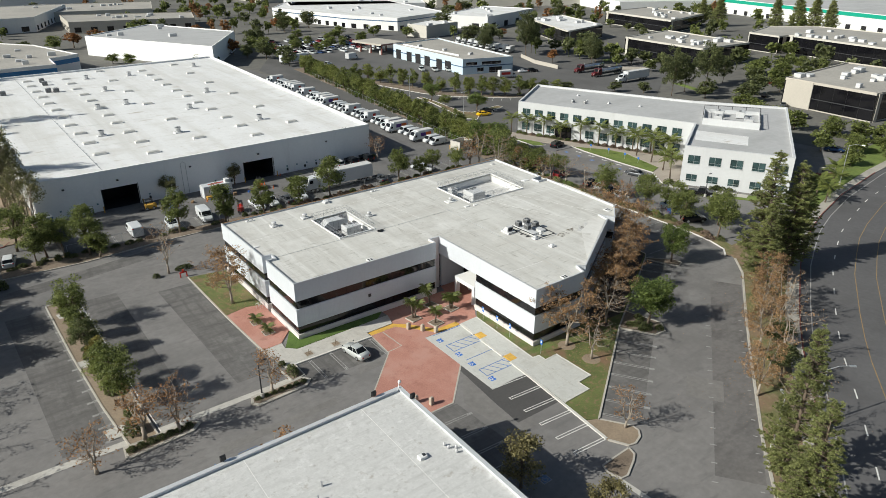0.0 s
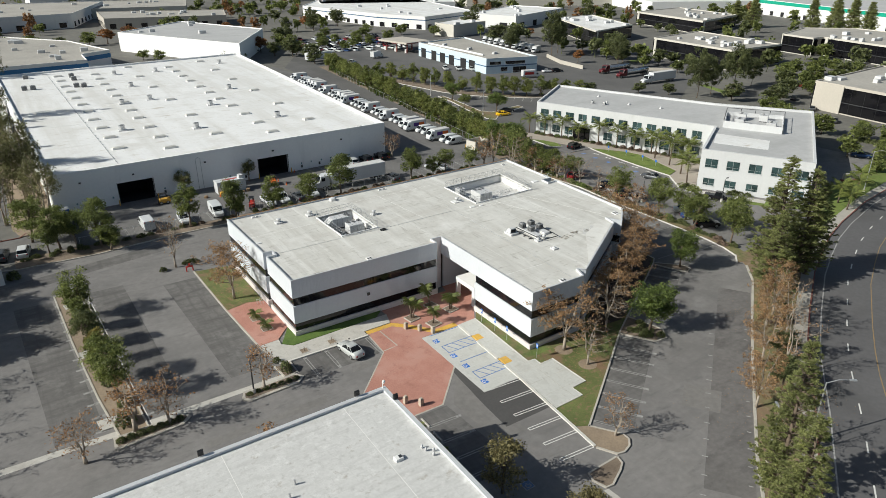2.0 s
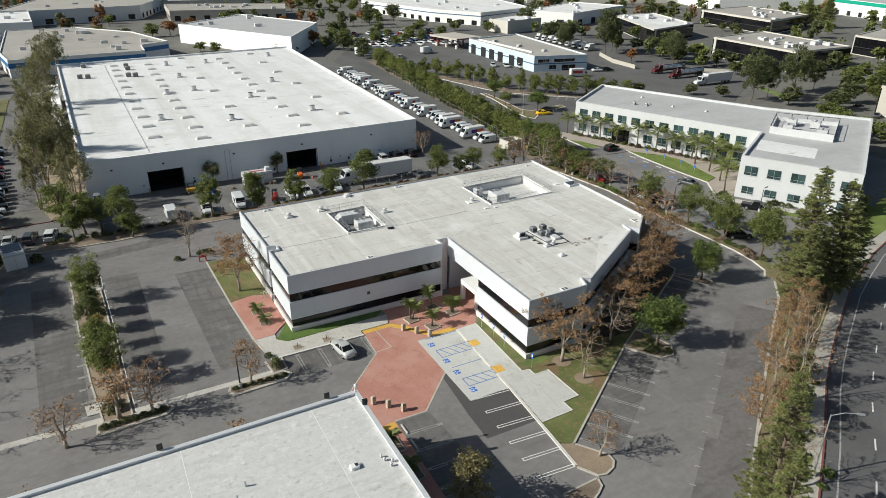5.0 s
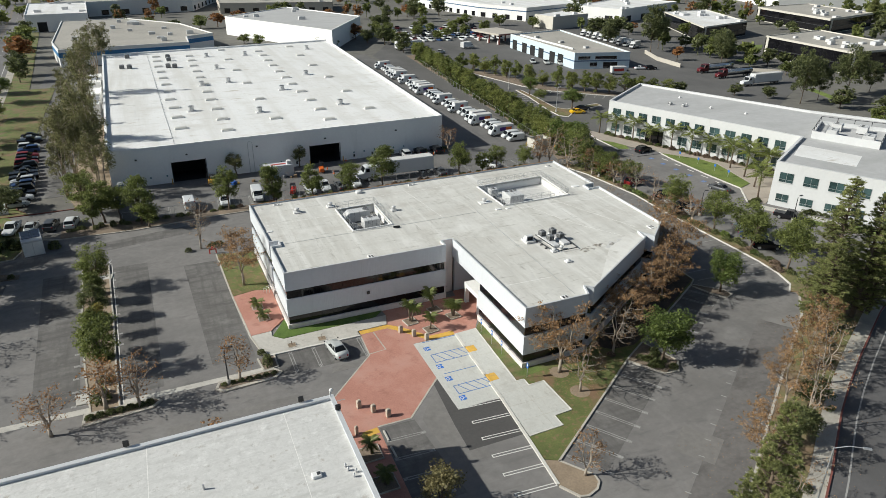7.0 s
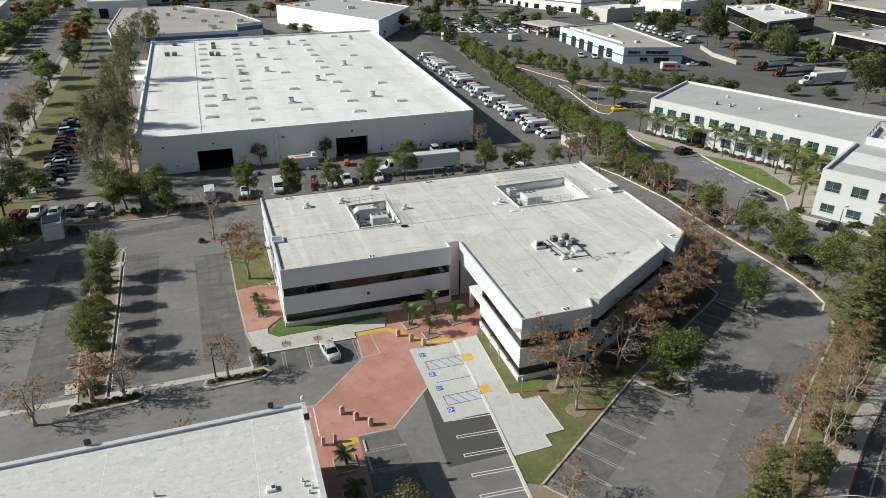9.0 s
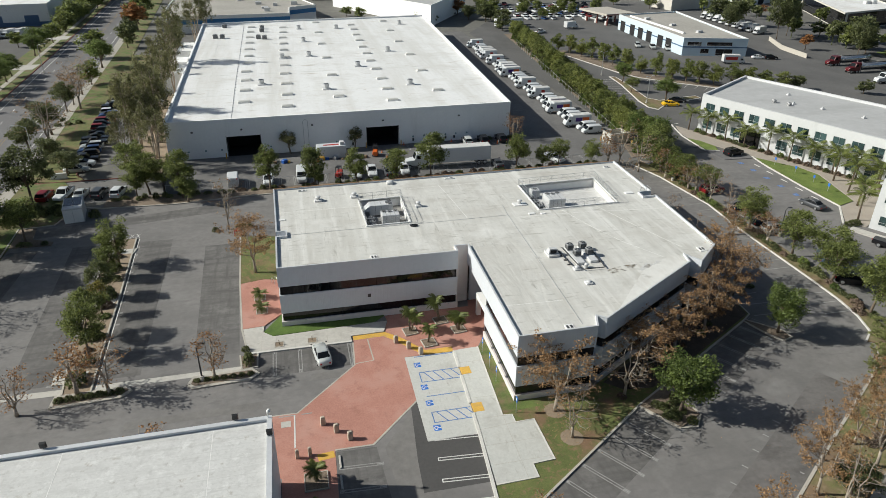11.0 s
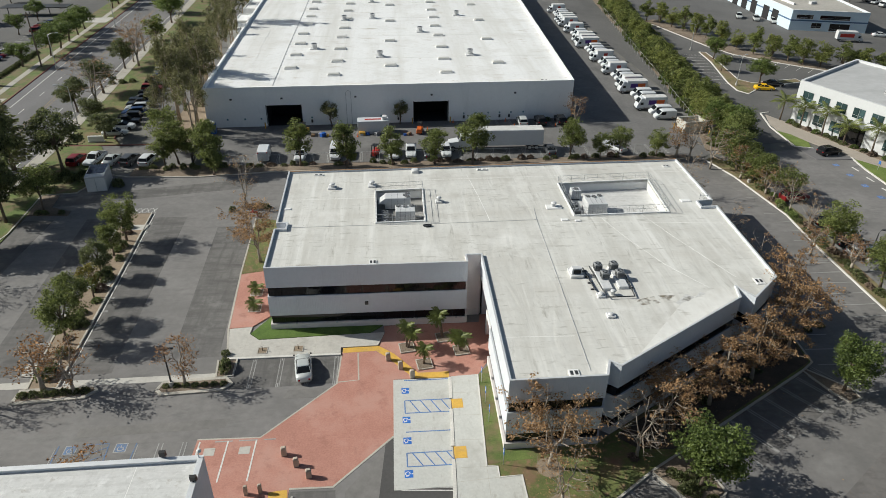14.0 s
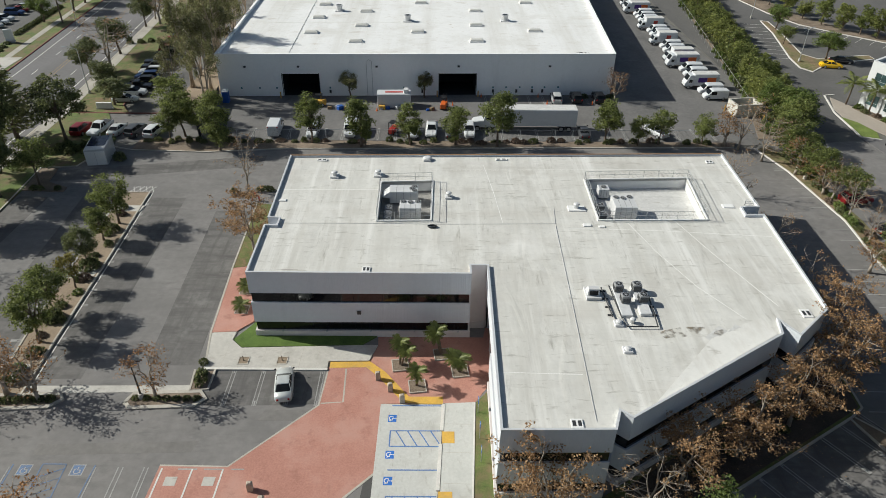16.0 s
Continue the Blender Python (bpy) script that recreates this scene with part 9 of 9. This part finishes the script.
for k in range(19):
    y = 67.6 + k * 2.8
    if k in (12, 15):
        continue
    c = pal[rg.randrange(9)]
    kd = rg.choice(("sedan", "suv", "suv", "pickup"))
    car(kd, -38.2 - 0.06 * (y - 64), y, rg.choice((3, 4, 184)), c, nm[c] + " car in the street-side row", far=True)
car("suv", -33.2, 96.0, 268, CAR_BLACK, "black sport utility car driving lane beside the row")
# distant car lot
for r in range(7):
    for k in range(14):
        if rg.random() < 0.2:
            continue
        c = pal[rg.choice((0, 0, 1, 2, 3, 3, 4, 5, 8))]
        x, y = 106 + k * 4.0 + r * 1.5, 246 + r * 8.5 - k * 0.6
        car(rg.choice(("sedan", "suv")), x, y, 95 + rg.choice((0, 180)), c, nm[c] + " car in the distant lot", -0.2, far=2)
for k in range(9):
    c = pal[rg.randrange(9)]
    car(rg.choice(("sedan", "suv")), 31 + k * 3.4, 245.5 + k * 0.6, 92, c, nm[c] + " car behind the warehouse", far=True)
# truck yard
semi(193.5, 113.5, 182, "polished tanker trailer with dark red tractor", True, CAR_MAROON, 13)
semi(195.0, 124.5, 182, "polished tanker trailer with dark red tractor", True, CAR_MAROON, 13)
semi(191.0, 98.5, 180, "white box trailer with white tractor in the truck yard", cabm=CAR_WHITE)
semi(88.5, 272.0, 260, "white box trailer parked beside the cream warehouse", cabm=None)
box_truck(153.0, 133.5, 345, 5.6, "white rental truck with a red bar", [RED_PAINT])
box_truck(127.0, 214.0, 20, 5.0, "white box truck in the fuel yard")
semi(101.0, 221.0, 8, "white box trailer beside the fuel yard")
for k in range(9):
    box_truck(203.4 + k * 0.5, 187 + k * 5.8, 205, 5.6, "white box truck in a row behind the garage", group="trucks behind the garage")
car("pickup", 110, 205, 30, CAR_WHITE, "white truck crossing the fuel yard")
for k in range(6):
    c = pal[rg.randrange(9)]
    car("suv", 136 + k * 4.2, 168 + k * 0.1 - k * 4.0, 250, c, nm[c] + " car behind the tree row", far=True)
for k in range(8):
    c = pal[rg.randrange(9)]
    car("sedan", 181 + k * 3.4, 25.5 + k * 4.2, 25, c, nm[c] + " car by the black glass office", far=True) if k % 3 == 0 else None

# lots across the west street
for k in range(16):
    if k % 4 == 2:
        continue
    c = pal[rg.randrange(9)]
    yy = 101.4 + k * 2.8 if k < 10 else 150 + (k - 10) * 2.8
    car(rg.choice(("sedan", "suv")), -87.4 - (yy - 100) * 0.06, yy, 2, c, nm[c] + " car in the lot across the street", far=True)
for k in range(6):
    box_truck(-118 + k * 4.0, 226 + k * 1.6, 250, 5.2, "white truck at the hall across the street", group="trucks across the street")
for k in range(7):
    c = pal[rg.randrange(9)]
    car("suv", 226 + k * 3.2, 62 + k * 0.9, 60, c, nm[c] + " car by the far black offices", far=True)
# ---------------------------------------------------------------- street furniture and yard clutter
BOL = Geo().rings([[(-.24, -.2, -.02), (.24, -.2, -.02), (.24, .2, -.02), (-.24, .2, -.02)], [(-.24, -.2, .85), (.24, -.2, .85), (.24, .2, .85), (-.24, .2, .85)],
                   [(-.15, -.12, 1.0), (.15, -.12, 1.0), (.15, .12, 1.0), (-.15, .12, 1.0)]]).mesh("bollard", mat("exposed_aggregate", (0.44, 0.38, 0.31), 0.9, var=0.2, coarse=1.5, fine=14, bump=0.4))
for x, y in ((13.3, -6.3), (14.6, -7.8), (15.8, -9.25), (3.7, -19.0), (4.95, -20.35), (6.2, -21.7), (1.0, -23.2), (2.2, -23.1)):
    b = solid("bollard", BOL, None, "square aggregate concrete bollard with chamfered top", "bollard", group="bollards", x=x, y=y, z=0.02, turn=10)
    if y < -23:
        b.matrix_basis = pose(x, y, 0.02, 0, 0, 10) @ Matrix.Diagonal((0.7, 0.7, 1.05, 1))
for x, y in ((22.95, -10.6), (22.95, -13.6), (22.95, -16.2), (23.5, -21.6)):
    s = thing("bay_sign", "blue accessible-parking sign on a thin post", "sign", x, y, 0.1, group="bay signs")
    part("post", Geo().cyl(0, 0, 0, 2.0, .03, n=6), METAL, s)
    part("plate", Geo().box(-.03, -.18, 1.35, .01, .18, 2.05), PAINT_BLUE_STRONG, s)
    part("symbol", Geo().box(-.036, -.1, 1.6, -.028, .1, 1.9), PAINT_WHITE, s, "white symbol block")
for x, y in ((100.6, 40.0), (101.2, 34.6), (101.2, 29.4), (100.8, 25.0)):
    s = thing("bay_sign", "small blue parking sign on a post in the lawn", "sign", x, y, 0.1, group="bay signs")
    part("post", Geo().cyl(0, 0, 0, 1.4, .04, n=6), METAL, s)
    part("plate", Geo().box(-.04, -.25, 1.0, .02, .25, 1.55), PAINT_BLUE_STRONG, s)
for k in range(5):
    x, y = 95.4 - 0.12 * k, 42.5 - k * 4.4
    s = thing("wheelchair_panel", "small blue wheelchair panel on the asphalt drive", "road marking", x - 1.0, y, 0.0, group="wheelchair panels", kind="structure")
    part("panel", Geo().box(-.5, -.5, -.002, .5, .5, .012), PAINT_BLUE, s)
    part("symbol", Geo().strip([(-.25, .25), (0, -.25), (.28, .15)], .13, .004, .018), PAINT_FADED, s)
    solid("bay_dash", Geo().obox(x + 1.4, y - 2, .3, 1.8, -.002, .014, 4), PAINT_WHITE, "short white dash at a bay", "road marking", kind="structure")
for x, y in ((4.95, -24.6), (4.85, -27.2)):
    solid("wheel_stop", Geo().bevel_box(-.1, -.85, 0, .1, .85, .14, .03), CONCRETE, "pale concrete wheel stop", "wheel stop", group="wheel stops", x=x, y=y)


def street_lamp(x, y, h, reach, deg, label, arms=1, steel=None):
    steel = steel or METAL
    l = thing("street_lamp", label, "lamp post", x, y, 0.0, deg, group="lamp posts")
    part("base", Geo().cyl(0, 0, 0, .7, .28, .24, 12), CONCRETE, l, "round concrete base")
    part("pole", Geo().cyl(0, 0, .7, h, .10, .06, 10), steel, l)
    for s in ((1,) if arms == 1 else (1, -1)):
        part("arm", Geo().tube([(0, 0, h - .1), (s * reach * .5, 0, h + .35), (s * reach, 0, h + .4)], .045), steel, l)
        part("head", Geo().rings([[(s * (reach + a), b, h + .4 + c) for b, c in ((-.14, -.05), (.14, -.05), (.1, .06), (-.1, .06))] for a in (-.05, .35, .62)]), steel, l)
    return l


street_lamp(37.3, -49.5, 7.5, 2.2, -38, "grey cobra-head street lamp beside the curving road")
street_lamp(123.5, -11.8, 9.0, 2.4, -80, "grey cobra-head street lamp at the bend")
street_lamp(30.6, -47.9 - 0.9, 6.2, 0.5, 50, "slim lot lamp on a round concrete base")
for x, y in ((101.1, 125.0), (98.4, 90.6)):
    street_lamp(x, y, 7.0, 0.9, 20, "twin-head lot lamp on a pole", 2)
for x, y in ((79.0, 10.0), (92.9, 1.2), (-8.9, -9.0), (74.8, 36.0)):
    street_lamp(x, y, 4.6, 0.4, 0, "short dark lot lamp on a pole", 1, METAL_DARK)
street_lamp(-47.0, 68.0, 8.5, 2.0, 180, "tall grey street lamp on the pavement")
street_lamp(-68.9, 112.0, 8.5, 2.0, 0, "tall grey street lamp on the pavement")
street_lamp(-70.5, 160.0, 8.5, 2.0, 0, "tall grey street lamp on the pavement")

pole = thing("utility_pole", "dark timber utility pole across the street", "utility pole", -73.4, 114.0)
part("mast", Geo().cyl(0, 0, -.02, 13.5, .2, .13, 10), BARK, pole)
part("crossarm", Geo().box(-1.2, -.08, 12.6, 1.2, .08, 12.8), BARK, pole)
blk = thing("street_sign", "white monument sign panel across the street", "sign", -77.6, 98.0, .1, 20)
part("panel", Geo().bevel_box(-.9, -.2, .5, .9, .2, 3.0, .04), WALL_WHITE, blk)
part("base", Geo().box(-1.0, -.3, 0, 1.0, .3, .5), CONCRETE, blk)
for x0, y0, x1, y1, hh in ((-79.4, 104, -80.6, 128, 1.0), (-77.0, 92, -78.0, 97, 0.8), (-50.8, 98.2, -46.6, 99.8, 1.1), (-82, 140, -84, 166, 1.2), (164.6, 14, 166.2, -1, 1.4)):
    hg = thing("clipped_hedge", "dark clipped hedge block beside the lawn", "hedge", x0, y0)
    n = max(2, int(math.hypot(x1 - x0, y1 - y0) / 1.3))
    for k in range(n):
        f_ = part("clump", SHRUB[k % 3], None, hg)
        f_.matrix_basis = pose((x1 - x0) * k / (n - 1), (y1 - y0) * k / (n - 1), 0, 0, 0, k * 40) @ Matrix.Diagonal((1.0, 1.0, hh, 1))

# chain-link fence along the tree strip
fen = thing("chain_fence", "grey chain-link fence along the service yard", "fence", -20, 48.3)
A, B = (0, 0), (88, 1.2)
n = 30
for k in range(n + 1):
    x, y = B[0] * k / n, B[1] * k / n
    part("post", Geo().cyl(x, y, -.02, 1.9, .035, n=6), METAL, fen)
for k in range(n):
    a, b = (B[0] * k / n, B[1] * k / n), (B[0] * (k + 1) / n, B[1] * (k + 1) / n)
    part("rail", Geo().tube([(*a, 1.85), (*b, 1.85)], .025, 5), METAL, fen)
    g = Geo()
    for j in range(14):
        s = j / 14
        x, y = a[0] + (b[0] - a[0]) * s, a[1] + (b[1] - a[1]) * s
        g.box(x - .006, y - .006, .05, x + .006, y + .006, 1.84)
    part("mesh_panel", g, HVAC_DARK, fen, "wire mesh panel")
fen = thing("screened_fence", "dark screened fence at the yard corner", "fence", -20.4, 48.3)
part("screen", Geo().strip([(0, 0), (-1.6, 18.5)], .05, .1, 2.2), BLACK, fen)
for k in range(7):
    part("post", Geo().cyl(-1.6 * k / 6, 18.5 * k / 6, 0, 2.3, .05, n=6), METAL_DARK, fen)
gate = thing("chain_fence", "grey chain-link fence beside the van yard", "fence", 75.5, 50.0)
for k in range(36):
    x, y = k * 0.42, k * 3.4
    part("post", Geo().cyl(1.0 + x, 12 + y, 0, 1.9, .035, n=6), METAL, gate)
    if k:
        xp = (k - 1) * 0.42
        part("rail", Geo().tube([(1 + xp, 12 + y - 3.4, 1.85), (1 + x, 12 + y, 1.85)], .025, 5), METAL, gate)

# refuse enclosure
enc = thing("refuse_enclosure", "cream walled refuse enclosure with yellow post", "enclosure", 75.0, 61.5, 0, 8)
EP = [(-2.4, -1.7), (2.4, -1.7), (2.4, 1.7), (-2.4, 1.7)]
for i in range(4):
    part("wall", band(EP, i, 0, 2.2, 0, .2), WALL_CREAM, enc)
    part("cap", band(EP, i, 2.2, 2.28, -.04, .28), CONCRETE, enc)
for s in (-1, 1):
    part("guard_post", Geo().cyl(-2.9, s * 1.4, 0, 1.1, .1, n=8), PAINT_YELLOW, enc, "yellow guard post")
part("refuse_bin", Geo().bevel_box(-1.2, -1.0, 0, 1.2, 1.0, 1.3, .05), METAL_DARK, enc)

# utility shed with solar panels
sh = thing("utility_shed", "white metal shed with solar panels on its roof", "shed", -33.6, 41.3, 0, 10)
part("shell", Geo().bevel_box(-1.5, -2.6, 0, 1.5, 2.6, 2.6, .05), HVAC, sh)
for s in (-.75, .75):
    part("door", Geo().box(s - .7, -2.65, .1, s + .7, -2.6, 2.3), WALL_WHITE, sh)
for i in range(2):
    for j in range(3):
        part("solar_panel", Geo().box(-1.3 + i * 1.32, -1.2 + j * 1.2, 2.62, -.05 + i * 1.32, -.06 + j * 1.2, 2.68), SOLAR, sh)

# portable toilet, container, lifts, stores in the yard
pt = thing("portable_toilet", "blue portable toilet with white roof", "portable toilet", -20.2, 64.6)
part("cabin", Geo().bevel_box(-.55, -.55, 0, .55, .55, 2.1, .05), BLUE_PAINT, pt)
part("roof", Geo().rings([[(-.6, -.6, 2.1), (.6, -.6, 2.1), (.6, .6, 2.1), (-.6, .6, 2.1)], [(-.35, -.35, 2.4), (.35, -.35, 2.4), (.35, .35, 2.4), (-.35, .35, 2.4)]]), WALL_WHITE, pt)
part("door", Geo().box(-.4, -.58, .1, .4, -.55, 1.95), BLUE_PAINT, pt)
con = thing("storage_container", "white ribbed storage container with stores on top", "container", 11.0, 63.6, 0, 2)
part("shell", Geo().bevel_box(-3.05, -1.22, .05, 3.05, 1.22, 2.6, .03), CAR_WHITE, con)
g = Geo()
for k in range(20):
    g.box(-2.9 + k * .3, -1.25, .25, -2.76 + k * .3, -1.2, 2.4)
part("ribs", g, CAR_WHITE, con)
part("red_stripe", Geo().box(-1.6, -.3, 2.6, 1.6, .3, 2.63), RED_PAINT, con)
part("top_box", Geo().bevel_box(1.8, -.8, 2.6, 2.7, .4, 3.3, .05), HVAC, con)


def forklift(x, y, deg, colour, label):
    f = thing("forklift", label, "forklift", x, y, 0, deg, group="forklifts")
    part("chassis", Geo().bevel_box(-1.2, -.55, .3, .7, .55, 1.1, .08), colour, f)
    part("counterweight", Geo().bevel_box(-1.5, -.5, .35, -1.1, .5, 1.2, .08), colour, f)
    for p in ((-.9, -.45), (-.9, .45), (.4, -.45), (.4, .45)):
        part("guard_post", Geo().tube([(p[0], p[1], 1.05), (p[0] * .9, p[1] * .95, 2.1)], .04), BLACK, f)
    part("guard_roof", Geo().box(-.9, -.5, 2.1, .45, .5, 2.16), BLACK, f)
    for s in (-.3, .3):
        part("mast", Geo().box(.75, s - .05, .1, .85, s + .05, 2.4), METAL_DARK, f)
        part("fork", Geo().box(.85, s - .06, .12, 1.9, s + .06, .17), METAL_DARK, f)
    wheels(f, (-.9, .4), .5, "s")


forklift(20.2, 62.8, 80, ORANGE, "orange forklift in the service yard")
forklift(11.4, 51.0, 250, RED_PAINT, "red lift truck parked by the fence")
forklift(-3.0, 63.2, 180, PAINT_YELLOW, "yellow loader in the service yard")
forklift(77.8, 57.8, 200, PAINT_YELLOW, "yellow loader beside the refuse enclosure")
rg = random.Random(3)
for k in range(14):
    x, y = rg.uniform(-4, 18), rg.uniform(61.2, 62.0)
    c = rg.choice((ORANGE, RED_PAINT, BLUE_PAINT, METAL, WOOD, PAINT_YELLOW))
    s = rg.uniform(.25, .6)
    solid("yard_crate", Geo().bevel_box(-s, -s * .7, 0, s, s * .7, s * 1.2, .04), c, "small coloured crate among yard stores", "crate", group="yard stores", x=x, y=y, turn=rg.uniform(0, 90))
CONE = Geo().rings([[(r * math.cos(a * .785), r * math.sin(a * .785), z) for a in range(8)] for r, z in ((.22, 0), (.2, .05), (.13, .06), (.04, .7))]).mesh("traffic_cone", ORANGE)
for x, y in ((21.8, 64.0), (22.4, 60.6), (39.5, 65.0), (48.0, 65.0), (51.5, 66.5), (8.0, 61.0), (27.3, 68.2), (38.2, 68.4)):
    solid("traffic_cone", CONE, None, "orange traffic cone on the yard asphalt", "traffic cone", group="traffic cones", x=x, y=y)
for x, y in ((-22.0 + 11.5, 66.6), (-22 + 19.0, 66.8), (18.9, 68.0), (26.7, 68.3)):
    solid("guard_post", Geo().cyl(0, 0, 0, 1.2, .11, .11, 10), PAINT_YELLOW, "yellow guard post beside a dock door", "bollard", group="dock posts", x=x, y=y)
part_row = [(3.6, 65.9), (22.0 - 6.6, 66.6), (51.0, 67.6)]
trees("olive", [(2.6, 67.2, 5.6, 3.8), (16.4, 67.7, 5.4, 3.2)], 0.0)
trees("thin", [(52.6, 66.8, 6.0, 4.2)], 0.0)
for x in (46.8, 52.0):
    shrub(x, 68.2, 1.1, .6, .9, 0, z=0.0)

# backflow device and bicycle rack by the office
bf = thing("backflow_valve", "red backflow valve assembly beside the kerb", "valve", -6.6, 28.4)
for s in (-.5, .5):
    part("riser", Geo().cyl(s, 0, 0, .8, .1, n=8), RED_PAINT, bf)
part("body", Geo().tube([(-.5, 0, .8), (.5, 0, .8)], .14, 8), RED_PAINT, bf)
part("hand_wheel", Geo().cyl(0, 0, .9, 1.25, .16, .16, 10), RED_PAINT, bf)
bk = thing("bicycle_rack", "grey looped bicycle rack on brick paving", "bicycle rack", -1.0, 10.9, .13, 30)
for k in range(3):
    part("hoop", Geo().tube([(k * .5, 0, 0), (k * .5, 0, .75), (k * .5, .35, .85), (k * .5, .7, .75), (k * .5, .7, 0)], .03), METAL, bk)
# monument sign on the lawn at the bend
ms = thing("monument_sign", "tan monument sign with a red base on the lawn", "sign", 128.5, -6.4, .1, -25)
part("panel", Geo().bevel_box(-2.0, -.25, .4, 2.0, .25, 1.7, .05), WALL_TAN, ms)
part("base", Geo().bevel_box(-2.3, -.5, 0, 2.3, .5, .4, .05), PAINT_RED, ms)
for k in range(3):
    part("text_bar", Geo().box(-1.5, -.27, .7 + k * .3, 1.2 - k * .3, -.25, .85 + k * .3), METAL_DARK, ms, "plain dark bar in place of writing")
sg = thing("street_sign", "white monument sign beside the side drive", "sign", -41.0, 60.6, .1, 0)
part("panel", Geo().bevel_box(-1.4, -.2, .2, 1.4, .2, 1.2, .04), WALL_WHITE, sg)
part("base", Geo().box(-1.5, -.3, 0, 1.5, .3, .2), CONCRETE, sg)
# barrier arm of the yard, low wall before the truck yard
solid("low_wall", Geo().strip([(196.5, 171.5), (188.5, 153.5), (186, 136.5)], .3, 0, 1.6), WALL_TAN, "low tan boundary wall beside the truck yard", "wall")
solid("low_wall", Geo().strip([(196, 132), (206, 120), (214, 112)], .3, 0, 1.2), WALL_TAN, "low tan boundary wall", "wall")
# fallen leaves on lawns and along kerbs
nr = np.random.default_rng(8)
fl = []
for cx, cy, sx, sy, n in ((29.0, -24, 2.4, 3.4, 800), (45, -14, 9, 4, 700), (-3.3, 15.5, 2.0, 5, 500), (42, -43, 9, 5, 900), (58, -31, 8, 4, 600), (60, 6, 3, 14, 600), (75.4, 20, 1.0, 16, 400)):
    p = nr.normal(size=(n, 2)) * (sx, sy) * .6 + (cx, cy)
    fl.append(np.column_stack([p, np.full(n, .165) + nr.uniform(0, .02, n)]))
lv = leaves(np.concatenate(fl), .065, nr, 0.0)
lv.v = [(x, y, .15 + (z - .15) * .15) for x, y, z in lv.v]
solid("fallen_leaves", lv, LEAF_BROWN, "scattered brown fallen leaves on the lawns", "leaf litter", kind="stuff")

# shaded carport in the lot across the street
cp = thing("carport", "dark flat carport roof on posts across the street", "carport", -112, 176, 0, 2)
part("deck", Geo().bevel_box(0, 0, 2.7, 21, 6, 2.95, .04), METAL_DARK, cp)
for x in (1, 7.5, 14, 20):
    part("post", Geo().box(x - .1, 2.9, 0, x + .1, 3.1, 2.7), METAL_DARK, cp)
